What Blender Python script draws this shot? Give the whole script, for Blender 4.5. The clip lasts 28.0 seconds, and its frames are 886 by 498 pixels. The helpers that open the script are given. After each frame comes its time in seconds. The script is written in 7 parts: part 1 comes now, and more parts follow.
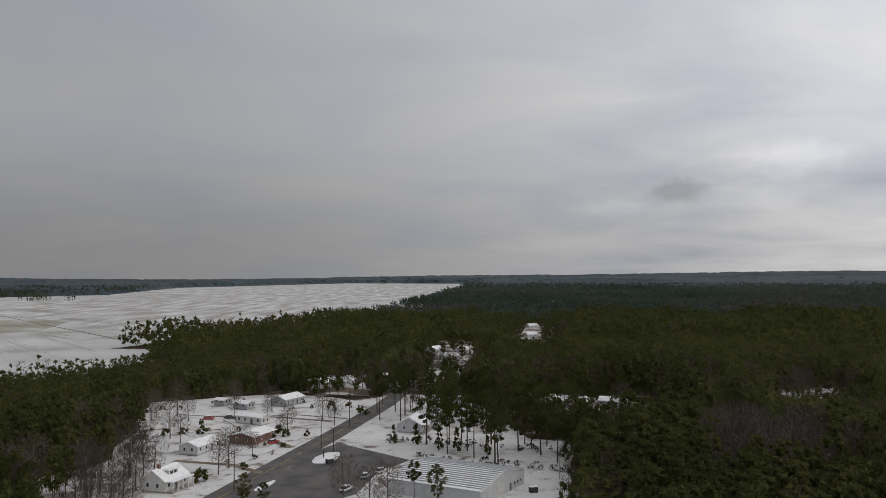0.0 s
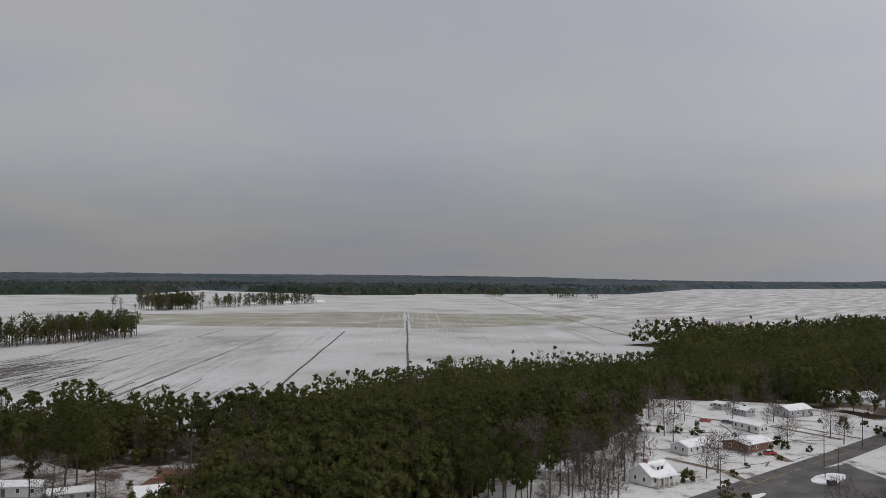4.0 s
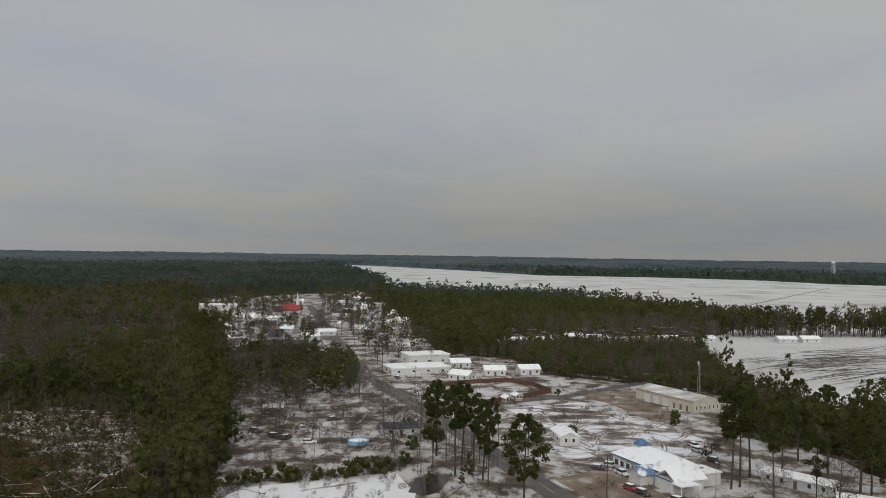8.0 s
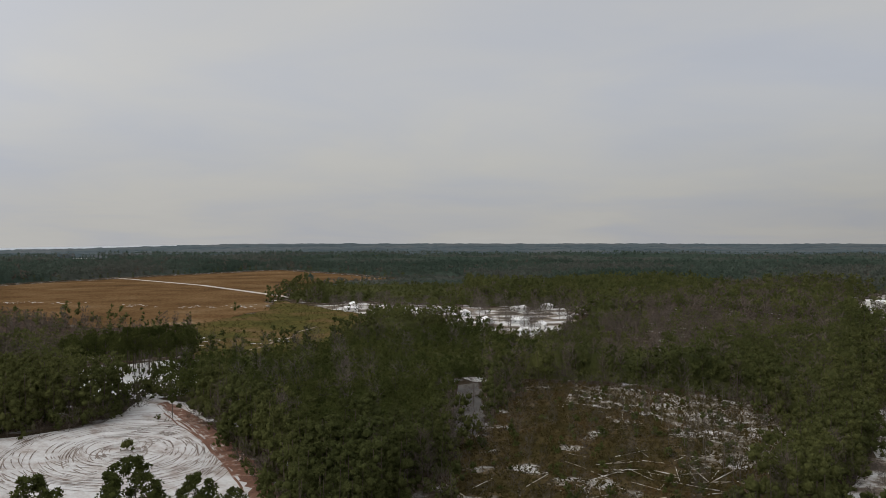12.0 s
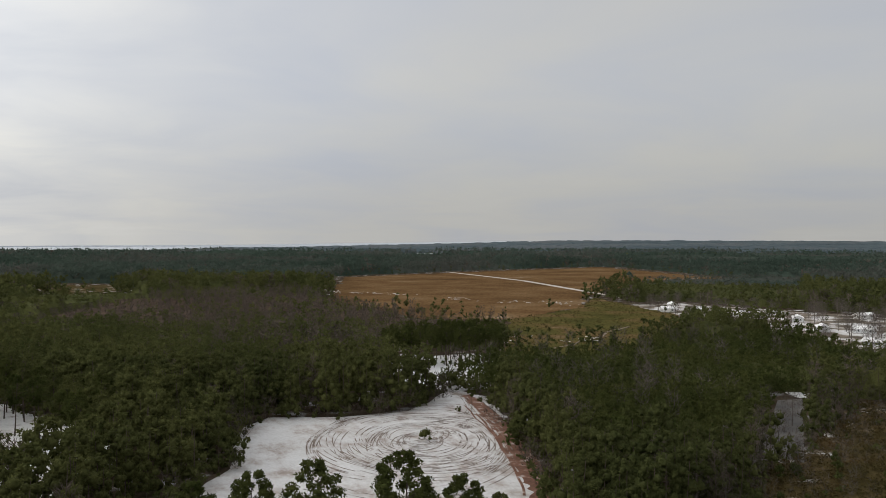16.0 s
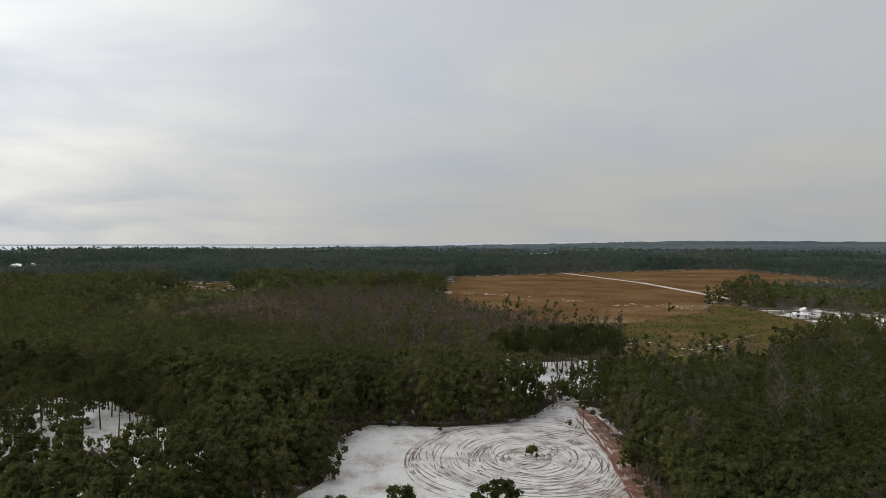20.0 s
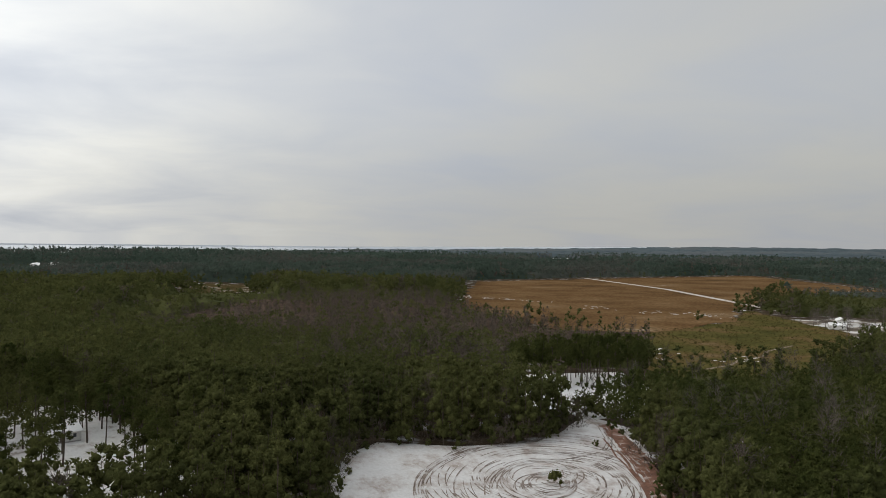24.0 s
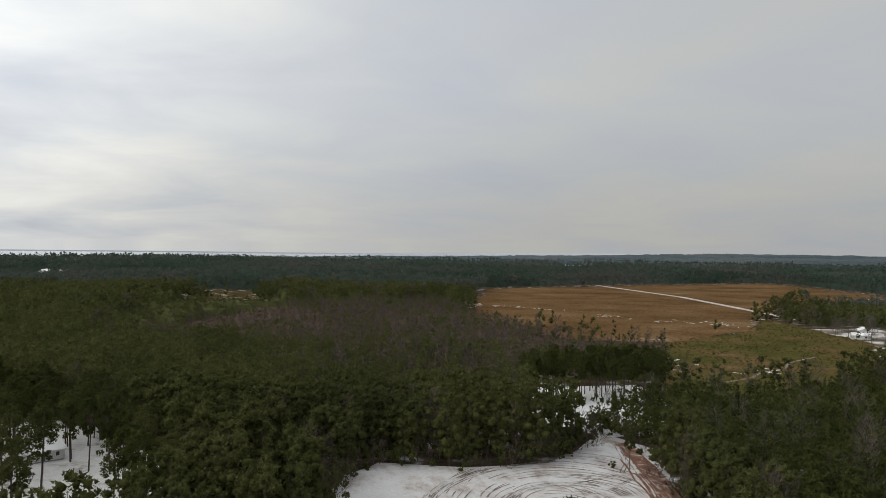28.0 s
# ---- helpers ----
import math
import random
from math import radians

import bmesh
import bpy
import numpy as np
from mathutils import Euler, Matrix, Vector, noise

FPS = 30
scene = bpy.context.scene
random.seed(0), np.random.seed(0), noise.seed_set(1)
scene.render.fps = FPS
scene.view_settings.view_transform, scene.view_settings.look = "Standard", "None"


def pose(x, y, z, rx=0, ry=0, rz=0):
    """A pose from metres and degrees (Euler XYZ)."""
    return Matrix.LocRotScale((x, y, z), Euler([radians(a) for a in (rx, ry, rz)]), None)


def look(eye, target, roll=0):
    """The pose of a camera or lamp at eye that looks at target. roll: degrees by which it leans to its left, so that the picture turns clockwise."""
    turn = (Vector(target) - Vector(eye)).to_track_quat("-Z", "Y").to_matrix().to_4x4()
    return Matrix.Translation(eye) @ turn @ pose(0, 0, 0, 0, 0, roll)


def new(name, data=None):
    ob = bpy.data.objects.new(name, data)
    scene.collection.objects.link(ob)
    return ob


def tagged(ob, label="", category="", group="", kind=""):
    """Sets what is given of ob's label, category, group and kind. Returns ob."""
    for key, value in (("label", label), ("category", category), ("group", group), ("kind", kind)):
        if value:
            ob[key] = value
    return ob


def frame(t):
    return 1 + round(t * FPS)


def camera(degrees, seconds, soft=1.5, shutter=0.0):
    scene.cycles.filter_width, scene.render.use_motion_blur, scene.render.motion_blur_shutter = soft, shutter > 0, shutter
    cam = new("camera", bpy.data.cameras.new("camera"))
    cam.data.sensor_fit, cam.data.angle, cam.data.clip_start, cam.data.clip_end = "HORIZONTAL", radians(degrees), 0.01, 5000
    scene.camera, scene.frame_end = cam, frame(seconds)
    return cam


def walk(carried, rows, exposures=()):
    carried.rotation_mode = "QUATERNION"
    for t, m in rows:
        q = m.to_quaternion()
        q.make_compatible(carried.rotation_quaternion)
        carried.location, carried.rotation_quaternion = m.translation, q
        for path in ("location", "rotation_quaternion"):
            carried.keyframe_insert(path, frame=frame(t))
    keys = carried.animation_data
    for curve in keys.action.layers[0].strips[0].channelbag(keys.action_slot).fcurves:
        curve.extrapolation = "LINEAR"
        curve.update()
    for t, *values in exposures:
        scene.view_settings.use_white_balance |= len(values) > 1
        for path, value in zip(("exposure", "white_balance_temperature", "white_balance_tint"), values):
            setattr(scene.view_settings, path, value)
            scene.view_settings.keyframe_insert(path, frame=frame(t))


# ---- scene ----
cam = camera(56.8, 28.0, soft=0.7)

# seconds, place, heading to the left of +y, pitch up, lean
PATH = (
    (0.0, 0.0, -0.0, 59.99, 0.08, 1.56, -0.19),
    (0.5, 0.1, 0.5, 59.98, 1.23, 1.64, 0.00),
    (1.0, 0.2, 0.9, 60.00, 3.48, 1.67, -0.23),
    (1.5, 0.4, 0.9, 60.02, 9.27, 1.77, -0.15),
    (2.0, 0.8, 0.5, 60.04, 15.18, 1.79, -0.08),
    (2.5, 1.7, 0.6, 60.03, 18.39, 1.80, -0.21),
    (4.5, 10.2, 5.2, 59.29, 42.78, 1.40, 0.89),
    (5.0, 11.2, 7.8, 59.27, 50.78, 1.24, 1.28),
    (5.5, 11.5, 12.2, 59.30, 59.22, 1.16, 1.67),
    (6.0, 10.6, 15.7, 59.32, 66.25, 0.90, 1.44),
    (6.5, 8.2, 18.1, 59.33, 71.93, 0.76, 1.69),
    (7.0, 4.9, 18.4, 59.32, 77.24, 0.53, 1.29),
    (7.5, 2.4, 18.5, 59.33, 82.94, 0.37, 1.03),
    (8.0, 1.2, 19.9, 59.35, 89.49, 0.21, 0.86),
    (8.5, 0.7, 23.0, 59.38, 95.99, 0.04, 0.70),
    (9.0, 0.2, 26.9, 59.43, 103.95, -0.15, 0.60),
    (9.5, -1.3, 29.1, 59.47, 113.09, -0.25, 0.34),
    (10.0, -2.5, 30.1, 59.50, 122.19, -0.35, 0.01),
    (10.5, -3.6, 29.9, 59.53, 132.06, -0.40, -0.26),
    (11.0, -4.6, 29.5, 59.55, 133.71, -0.53, -0.17),
    (11.5, -5.6, 29.1, 59.56, 133.91, -0.60, -0.10),
    (13.5, -10.6, 26.8, 59.71, 135.49, -0.76, 0.61),
    (14.0, -11.8, 26.7, 59.75, 137.98, -0.79, 0.49),
    (14.5, -13.4, 26.7, 59.81, 140.57, -0.78, 0.55),
    (15.0, -15.6, 26.8, 59.89, 144.80, -0.79, 0.51),
    (15.5, -17.9, 26.7, 59.97, 150.70, -0.84, 0.23),
    (16.0, -19.9, 26.7, 60.05, 156.62, -0.88, 0.07),
    (16.5, -21.5, 26.2, 60.12, 160.94, -0.90, -0.30),
    (17.0, -22.8, 24.8, 60.16, 162.73, -0.91, -0.46),
    (17.5, -23.8, 23.0, 60.20, 163.19, -0.93, -0.31),
    (18.0, -24.9, 20.9, 60.23, 163.62, -0.99, -0.09),
    (18.5, -25.7, 18.8, 60.25, 163.91, -0.99, -0.04),
    (19.0, -26.5, 16.5, 60.26, 164.19, -0.96, 0.02),
    (19.5, -27.2, 14.4, 60.27, 164.45, -0.95, 0.16),
    (20.0, -27.9, 12.3, 60.27, 164.63, -0.91, 0.21),
    (20.5, -28.5, 10.3, 60.27, 164.84, -0.89, 0.33),
    (21.0, -29.1, 8.3, 60.26, 165.09, -0.88, 0.47),
    (21.5, -29.7, 6.2, 60.23, 165.26, -0.82, 0.48),
    (23.5, -33.9, -5.9, 59.72, 165.95, -0.73, 0.84),
    (24.0, -34.8, -8.0, 59.70, 166.10, -0.68, 0.79),
    (24.5, -35.4, -9.8, 59.69, 166.21, -0.64, 0.89),
    (25.0, -36.1, -11.7, 59.70, 166.37, -0.62, 0.94),
    (25.5, -36.7, -13.7, 59.70, 166.48, -0.58, 1.02),
    (26.0, -37.3, -15.6, 59.71, 166.59, -0.53, 1.07),
    (26.5, -38.0, -17.6, 59.71, 166.66, -0.48, 1.06),
    (27.0, -38.7, -19.3, 59.72, 166.78, -0.43, 1.07),
    (27.5, -39.3, -20.8, 59.74, 166.87, -0.35, 1.02),
    (28.0, -39.9, -22.0, 59.74, 166.93, -0.23, 0.85),
)


def aim(x, y, z, heading, pitch, lean):
    return pose(x, y, z, 0, 0, heading) @ pose(0, 0, 0, 90 + pitch) @ pose(0, 0, 0, 0, 0, lean)


walk(cam, [(t, aim(*row)) for t, *row in PATH], [(0, -0.33, 6680, 9), (2.5, -0.27, 6640, 9), (5, -0.06, 6560, 10), (8, 0.0, 6750, 7), (9, 0.03, 6780, 7), (10, 0.24, 6830, 7), (11, 0.27, 6850, 7), (17, 0.28, 6830, 6), (28, 0.23, 6820, 5)])

# ---------------------------------------------------------------- sky and light
SUN_HEADING, SUN_HEIGHT = radians(-93), radians(32)
to_sun = Vector((-math.sin(SUN_HEADING) * math.cos(SUN_HEIGHT), math.cos(SUN_HEADING) * math.cos(SUN_HEIGHT), math.sin(SUN_HEIGHT)))


def build_world():
    world = bpy.data.worlds.new("overcast_sky")
    scene.world = world
    world.use_nodes = True
    nt = world.node_tree
    nt.nodes.clear()
    N, L = nt.nodes.new, nt.links.new
    out, bg = N("ShaderNodeOutputWorld"), N("ShaderNodeBackground")
    sky = N("ShaderNodeTexSky")
    sky.sky_type, sky.sun_disc = "NISHITA", False
    sky.sun_elevation, sky.sun_rotation = SUN_HEIGHT, -SUN_HEADING
    sky.air_density, sky.dust_density = 1.0, 3.0
    co, sep = N("ShaderNodeTexCoord"), N("ShaderNodeSeparateXYZ")
    L(co.outputs["Generated"], sep.inputs[0])

    def math_node(kind, a, b=None, c=None):
        m = N("ShaderNodeMath")
        m.operation = kind
        for k, v in enumerate((a, b, c)):
            if v is None:
                continue
            if isinstance(v, (int, float)):
                m.inputs[k].default_value = v
            else:
                L(v, m.inputs[k])
        return m.outputs[0]

    def span(value, a, b, lo, hi, smooth=True):
        r = N("ShaderNodeMapRange")
        r.interpolation_type = "SMOOTHSTEP" if smooth else "LINEAR"
        for k, v in (("From Min", a), ("From Max", b), ("To Min", lo), ("To Max", hi)):
            r.inputs[k].default_value = v
        L(value, r.inputs["Value"])
        return r.outputs["Result"]

    def noise(vector, scale, detail, rough=0.5, twist=0.0):
        n = N("ShaderNodeTexNoise")
        n.inputs["Scale"].default_value, n.inputs["Detail"].default_value = scale, detail
        n.inputs["Roughness"].default_value, n.inputs["Distortion"].default_value = rough, twist
        L(vector, n.inputs["Vector"])
        return n.outputs["Fac"]

    # the cloud deck overhead, seen in perspective
    low = math_node("ADD", math_node("MAXIMUM", sep.outputs["Z"], 0.0), 0.13)
    deck = N("ShaderNodeCombineXYZ")
    L(math_node("DIVIDE", sep.outputs["X"], low), deck.inputs[0])
    L(math_node("DIVIDE", sep.outputs["Y"], low), deck.inputs[1])
    broad, streak = noise(deck.outputs[0], 0.45, 3, 0.5, 0.3), noise(deck.outputs[0], 0.95, 5, 0.54, 0.5)
    dot = N("ShaderNodeVectorMath")
    dot.operation = "DOT_PRODUCT"
    dot.inputs[1].default_value = to_sun
    L(co.outputs["Generated"], dot.inputs[0])
    near_sun = dot.outputs["Value"]
    # the veiled sun brightens the cloud around it, and tears show there
    glow = N("ShaderNodeFloatCurve")
    cv = glow.mapping.curves[0]
    for at, v in ((0.12, 0.205), (0.33, 0.222), (0.40, 0.232), (0.47, 0.258), (0.55, 0.298), (0.63, 0.355), (0.72, 0.425)):
        cv.points.new(at, v)
    cv.points[0].location = (0.0, 0.20)
    cv.points[-1].location = (1.0, 0.58)
    glow.mapping.update()
    L(span(near_sun, -1.0, 1.0, 0.0, 1.0, False), glow.inputs["Value"])
    bright = math_node("MULTIPLY", glow.outputs[0], 2.0)
    torn = span(near_sun, -0.2, 0.4, 0.18, 0.9)
    lift = math_node("MULTIPLY_ADD", math_node("SUBTRACT", streak, 0.5), 0.85, math_node("MULTIPLY", math_node("SUBTRACT", broad, 0.5), 0.8))
    bright = math_node("MULTIPLY", bright, math_node("MULTIPLY_ADD", lift, torn, 1.0))
    bright = math_node("MULTIPLY", bright, span(sep.outputs["Z"], 0.0, 0.2, 0.87, 1.02))
    # darker bank low over the western fields
    away = N("ShaderNodeVectorMath")
    away.operation = "DOT_PRODUCT"
    away.inputs[1].default_value = (-0.85, 0.53, 0.0)
    L(co.outputs["Generated"], away.inputs[0])
    bank = math_node("MULTIPLY", span(away.outputs["Value"], 0.35, 0.95, 0.0, 1.0), span(math_node("MULTIPLY_ADD", math_node("SUBTRACT", broad, 0.5), 0.12, sep.outputs["Z"]), 0.03, 0.17, 1.0, 0.0))
    bright = math_node("MULTIPLY", bright, math_node("MULTIPLY_ADD", bank, -0.2, 1.0))
    # one small dark cumulus, with a pale rim
    wob = noise(co.outputs["Generated"], 16.0, 5, 0.6)
    heap = None
    for heading, height, wide, tall, depth in ((-15.8, 5.3, 0.042, 0.013, -0.26), (-23.0, 7.4, 0.06, 0.018, 0.15), (-11.5, 4.3, 0.05, 0.008, 0.10), (-20.5, 4.6, 0.05, 0.012, 0.08)):
        a, e = radians(heading), radians(height)
        c = Vector((-math.sin(a) * math.cos(e), math.cos(a) * math.cos(e), math.sin(e)))
        across = N("ShaderNodeVectorMath")
        across.operation = "DOT_PRODUCT"
        across.inputs[1].default_value = (math.cos(a) / wide, math.sin(a) / wide, 0)
        L(co.outputs["Generated"], across.inputs[0])
        up = math_node("DIVIDE", math_node("SUBTRACT", sep.outputs["Z"], math.sin(e)), tall)
        off = math_node("SQRT", math_node("ADD", math_node("POWER", across.outputs["Value"], 2.0), math_node("POWER", up, 2.0)))
        off = math_node("MULTIPLY_ADD", math_node("SUBTRACT", wob, 0.5), 3.0, off)
        ahead = N("ShaderNodeVectorMath")
        ahead.operation = "DOT_PRODUCT"
        ahead.inputs[1].default_value = c
        L(co.outputs["Generated"], ahead.inputs[0])
        spot = math_node("MULTIPLY", math_node("MULTIPLY", span(off, 0.3, 1.5, depth, 0.0), span(ahead.outputs["Value"], 0.9, 0.95, 0.0, 1.0)), 1.0)
        heap = spot if heap is None else math_node("ADD", heap, spot)
    bright = math_node("MULTIPLY", bright, math_node("ADD", heap, 1.0))
    # thin cloud is bluish, thick or low cloud grey to warm
    tint = N("ShaderNodeValToRGB")
    e = tint.color_ramp.elements
    e[0].position, e[0].color = 0.36, (0.935, 0.985, 1.15, 1)
    e[1].position, e[1].color = 0.62, (1.0, 1.0, 1.03, 1)
    L(math_node("ADD", math_node("MULTIPLY_ADD", streak, 0.5, math_node("MULTIPLY", broad, 0.5)), span(sep.outputs["Z"], 0.0, 0.16, 0.06, 0.0)), tint.inputs["Fac"])
    mul = N("ShaderNodeVectorMath")
    mul.operation = "SCALE"
    L(tint.outputs["Color"], mul.inputs[0])
    L(bright, mul.inputs["Scale"])
    thin = N("ShaderNodeVectorMath")
    thin.operation = "SCALE"
    thin.inputs["Scale"].default_value = 0.07
    L(sky.outputs["Color"], thin.inputs[0])
    mix = N("ShaderNodeMix")
    mix.data_type = "RGBA"
    mix.inputs["Factor"].default_value = 0.92
    L(thin.outputs["Vector"], mix.inputs["A"])
    L(mul.outputs["Vector"], mix.inputs["B"])
    L(mix.outputs["Result"], bg.inputs["Color"])
    bg.inputs["Strength"].default_value = 1.0
    L(bg.outputs[0], out.inputs[0])


build_world()
sun = new("sun", bpy.data.lights.new("sun", "SUN"))
sun.data.energy, sun.data.angle, sun.data.color = 0.7, radians(20), (1.0, 0.95, 0.88)
sun.matrix_world = look(to_sun * 300, (0, 0, 0))


# ---------------------------------------------------------------- materials
def mat(name, stops, scale=0.5, fine=6.0, rough=0.85, bump=0.3, spread=0.12, island=0.0, metal=0.0, stretch=(1, 1, 1), spec=0.3, detail=5, leafy=0.0):
    """A surface: colours blended by a coarse noise, varied by a fine one, with relief."""
    m = bpy.data.materials.new(name)
    m.use_nodes = True
    nt = m.node_tree
    N, L = nt.nodes.new, nt.links.new
    b = nt.nodes["Principled BSDF"]
    b.inputs["Roughness"].default_value, b.inputs["Metallic"].default_value = rough, metal
    b.inputs["Specular IOR Level"].default_value = spec
    geo, mp = N("ShaderNodeNewGeometry"), N("ShaderNodeMapping")
    mp.inputs["Scale"].default_value = stretch
    L(geo.outputs["Position"], mp.inputs["Vector"])
    a, c = N("ShaderNodeTexNoise"), N("ShaderNodeTexNoise")
    a.inputs["Scale"].default_value, a.inputs["Detail"].default_value = scale, detail
    a.inputs["Roughness"].default_value = 0.68 if detail > 9 else 0.5
    c.inputs["Scale"].default_value, c.inputs["Detail"].default_value = fine, 4
    L(mp.outputs["Vector"], a.inputs["Vector"])
    L(mp.outputs["Vector"], c.inputs["Vector"])
    ramp = N("ShaderNodeValToRGB")
    while len(ramp.color_ramp.elements) < len(stops):
        ramp.color_ramp.elements.new(0.5)
    for e, (at, col) in zip(ramp.color_ramp.elements, stops):
        e.position, e.color = at, (*col, 1)
    L(a.outputs["Fac"], ramp.inputs["Fac"])
    hsv = N("ShaderNodeHueSaturation")
    L(ramp.outputs["Color"], hsv.inputs["Color"])
    mr = N("ShaderNodeMapRange")
    mr.inputs["To Min"].default_value, mr.inputs["To Max"].default_value = 1 - spread, 1 + spread
    mr.inputs["From Min"].default_value, mr.inputs["From Max"].default_value = 0.3, 0.7
    L(c.outputs["Fac"], mr.inputs["Value"])
    last = mr.outputs["Result"]
    if island:
        ir, mm, ob = N("ShaderNodeMapRange"), N("ShaderNodeMath"), N("ShaderNodeObjectInfo")
        fr, sm = N("ShaderNodeMath"), N("ShaderNodeMath")
        sm.operation, fr.operation, mm.operation = "ADD", "FRACT", "MULTIPLY"
        L(geo.outputs["Random Per Island"], sm.inputs[0])
        L(ob.outputs["Random"], sm.inputs[1])
        L(sm.outputs[0], fr.inputs[0])
        ir.inputs["To Min"].default_value, ir.inputs["To Max"].default_value = 1 - island, 1 + island
        L(fr.outputs[0], ir.inputs["Value"])
        L(ir.outputs["Result"], mm.inputs[0])
        L(last, mm.inputs[1])
        last = mm.outputs[0]
    L(last, hsv.inputs["Value"])
    L(hsv.outputs["Color"], b.inputs["Base Color"])
    if leafy:
        tr, mx = N("ShaderNodeBsdfTranslucent"), N("ShaderNodeMixShader")
        mx.inputs["Fac"].default_value = leafy
        L(hsv.outputs["Color"], tr.inputs["Color"])
        L(b.outputs[0], mx.inputs[1])
        L(tr.outputs[0], mx.inputs[2])
        L(mx.outputs[0], nt.nodes["Material Output"].inputs["Surface"])
    if bump:
        bp = N("ShaderNodeBump")
        bp.inputs["Strength"].default_value, bp.inputs["Distance"].default_value = bump, 0.3 / fine
        L(c.outputs["Fac"], bp.inputs["Height"])
        L(bp.outputs["Normal"], b.inputs["Normal"])
    return m


SNOW = (0.68, 0.675, 0.67)
m_snow = mat("snow", [(0.30, (0.62, 0.60, 0.57)), (0.42, SNOW), (0.8, (0.73, 0.725, 0.72))], 0.05, 0.8, 0.75, 0.3, 0.05)
m_lot = mat("thawing_snow", [(0.38, (0.055, 0.040, 0.029)), (0.465, (0.13, 0.10, 0.076)), (0.515, (0.34, 0.315, 0.29)), (0.57, (0.46, 0.45, 0.435)), (0.8, (0.57, 0.565, 0.555))], 0.085, 1.4, 0.9, 0.4, 0.2, detail=10)
m_yard = mat("yard_snow", [(0.36, (0.16, 0.13, 0.10)), (0.41, (0.45, 0.42, 0.39)), (0.47, (0.61, 0.60, 0.58)), (0.8, (0.72, 0.71, 0.69))], 0.1, 1.2, 0.85, 0.4, 0.10, detail=14)
m_floor = mat("forest_floor", [(0.40, (0.045, 0.034, 0.022)), (0.56, (0.085, 0.065, 0.045)), (0.69, (0.40, 0.40, 0.41)), (0.77, SNOW)], 0.09, 1.2, 0.9, 0.5, 0.25, spec=0.0)
m_farm = mat("snowy_farmland", [(0.30, (0.33, 0.32, 0.29)), (0.45, (0.47, 0.468, 0.445)), (0.7, (0.56, 0.56, 0.55))], 0.012, 0.3, 0.8, 0.3, 0.08, spec=0.0)
m_pine = mat("pine_needles", [(0.3, (0.056, 0.065, 0.0225)), (0.7, (0.102, 0.106, 0.037))], 0.03, 1.6, 0.9, 0.8, 0.3, island=0.14, leafy=0.45, spec=0.05)
# needles of the young pines; on lone pines meant to read as lit foliage
m_young_lone = mat("young_and_lone_pine_needles", [(0.3, (0.048, 0.060, 0.018)), (0.7, (0.088, 0.096, 0.030))], 0.04, 1.6, 0.9, 0.8, 0.3, island=0.14, leafy=0.45, spec=0.05)
m_bare = mat("bare_twigs", [(0.3, (0.055, 0.044, 0.036)), (0.7, (0.10, 0.082, 0.07))], 0.05, 3.0, 0.9, 0, 0.2, island=0.3)
m_bark = mat("pine_bark", [(0.3, (0.045, 0.034, 0.026)), (0.7, (0.10, 0.076, 0.06))], 1.5, 8.0, 0.95, 0.5, 0.25)
# paler and greyer than the near needles: aerial haze put into the colour
m_canopy_hazed = mat("hazed_far_woods", [(0.36, (0.050, 0.072, 0.056)), (0.50, (0.068, 0.090, 0.072)), (0.58, (0.092, 0.095, 0.082)), (0.70, (0.062, 0.085, 0.070))], 0.0035, 0.08, 0.95, 0.0, 0.2, leafy=0.45, spec=0.0)
# pine forest again, with the blue of distance haze mixed into its colour
m_canopy_hazed_blue = mat("hazed_farthest_woods", [(0.36, (0.022, 0.038, 0.046)), (0.50, (0.036, 0.056, 0.064)), (0.58, (0.058, 0.066, 0.070)), (0.70, (0.040, 0.058, 0.066))], 0.0022, 0.05, 0.9, 0.0, 0.25)
m_brown = mat("broomsedge", [(0.32, (0.070, 0.044, 0.023)), (0.46, (0.110, 0.064, 0.030)), (0.58, (0.145, 0.088, 0.043)), (0.66, (0.17, 0.115, 0.065)), (0.74, (0.28, 0.23, 0.18))], 0.011, 0.35, 0.95, 0.5, 0.3, detail=11, spec=0.0)
m_yellow = mat("olive_scrub", [(0.34, (0.050, 0.050, 0.017)), (0.48, (0.080, 0.070, 0.024)), (0.58, (0.105, 0.072, 0.032)), (0.68, (0.17, 0.12, 0.07))], 0.022, 0.5, 0.95, 0.5, 0.3, detail=11, spec=0.0)
m_scrub = mat("cutover_scrub", [(0.30, (0.034, 0.030, 0.013)), (0.47, (0.060, 0.046, 0.020)), (0.58, (0.092, 0.066, 0.034)), (0.66, (0.45, 0.44, 0.42))], 0.06, 0.9, 0.95, 0.6, 0.3, spec=0.0)
m_road = mat("wet_asphalt", [(0.3, (0.055, 0.052, 0.05)), (0.7, (0.13, 0.118, 0.108))], 0.15, 3.0, 0.7, 0.2, 0.15)
m_red = mat("red_clay", [(0.3, (0.095, 0.042, 0.027)), (0.56, (0.17, 0.085, 0.055)), (0.72, (0.42, 0.36, 0.33))], 0.3, 1.5, 0.95, 0.4, 0.2)
m_soil = mat("dark_ditch", [(0.3, (0.055, 0.053, 0.045)), (0.7, (0.14, 0.13, 0.11))], 0.1, 1.5, 0.95, 0.4, 0.2)
m_water = mat("pale_water", [(0.3, (0.30, 0.34, 0.38)), (0.7, (0.42, 0.46, 0.5))], 0.002, 0.02, 0.25, 0, 0.05, spec=0.5)
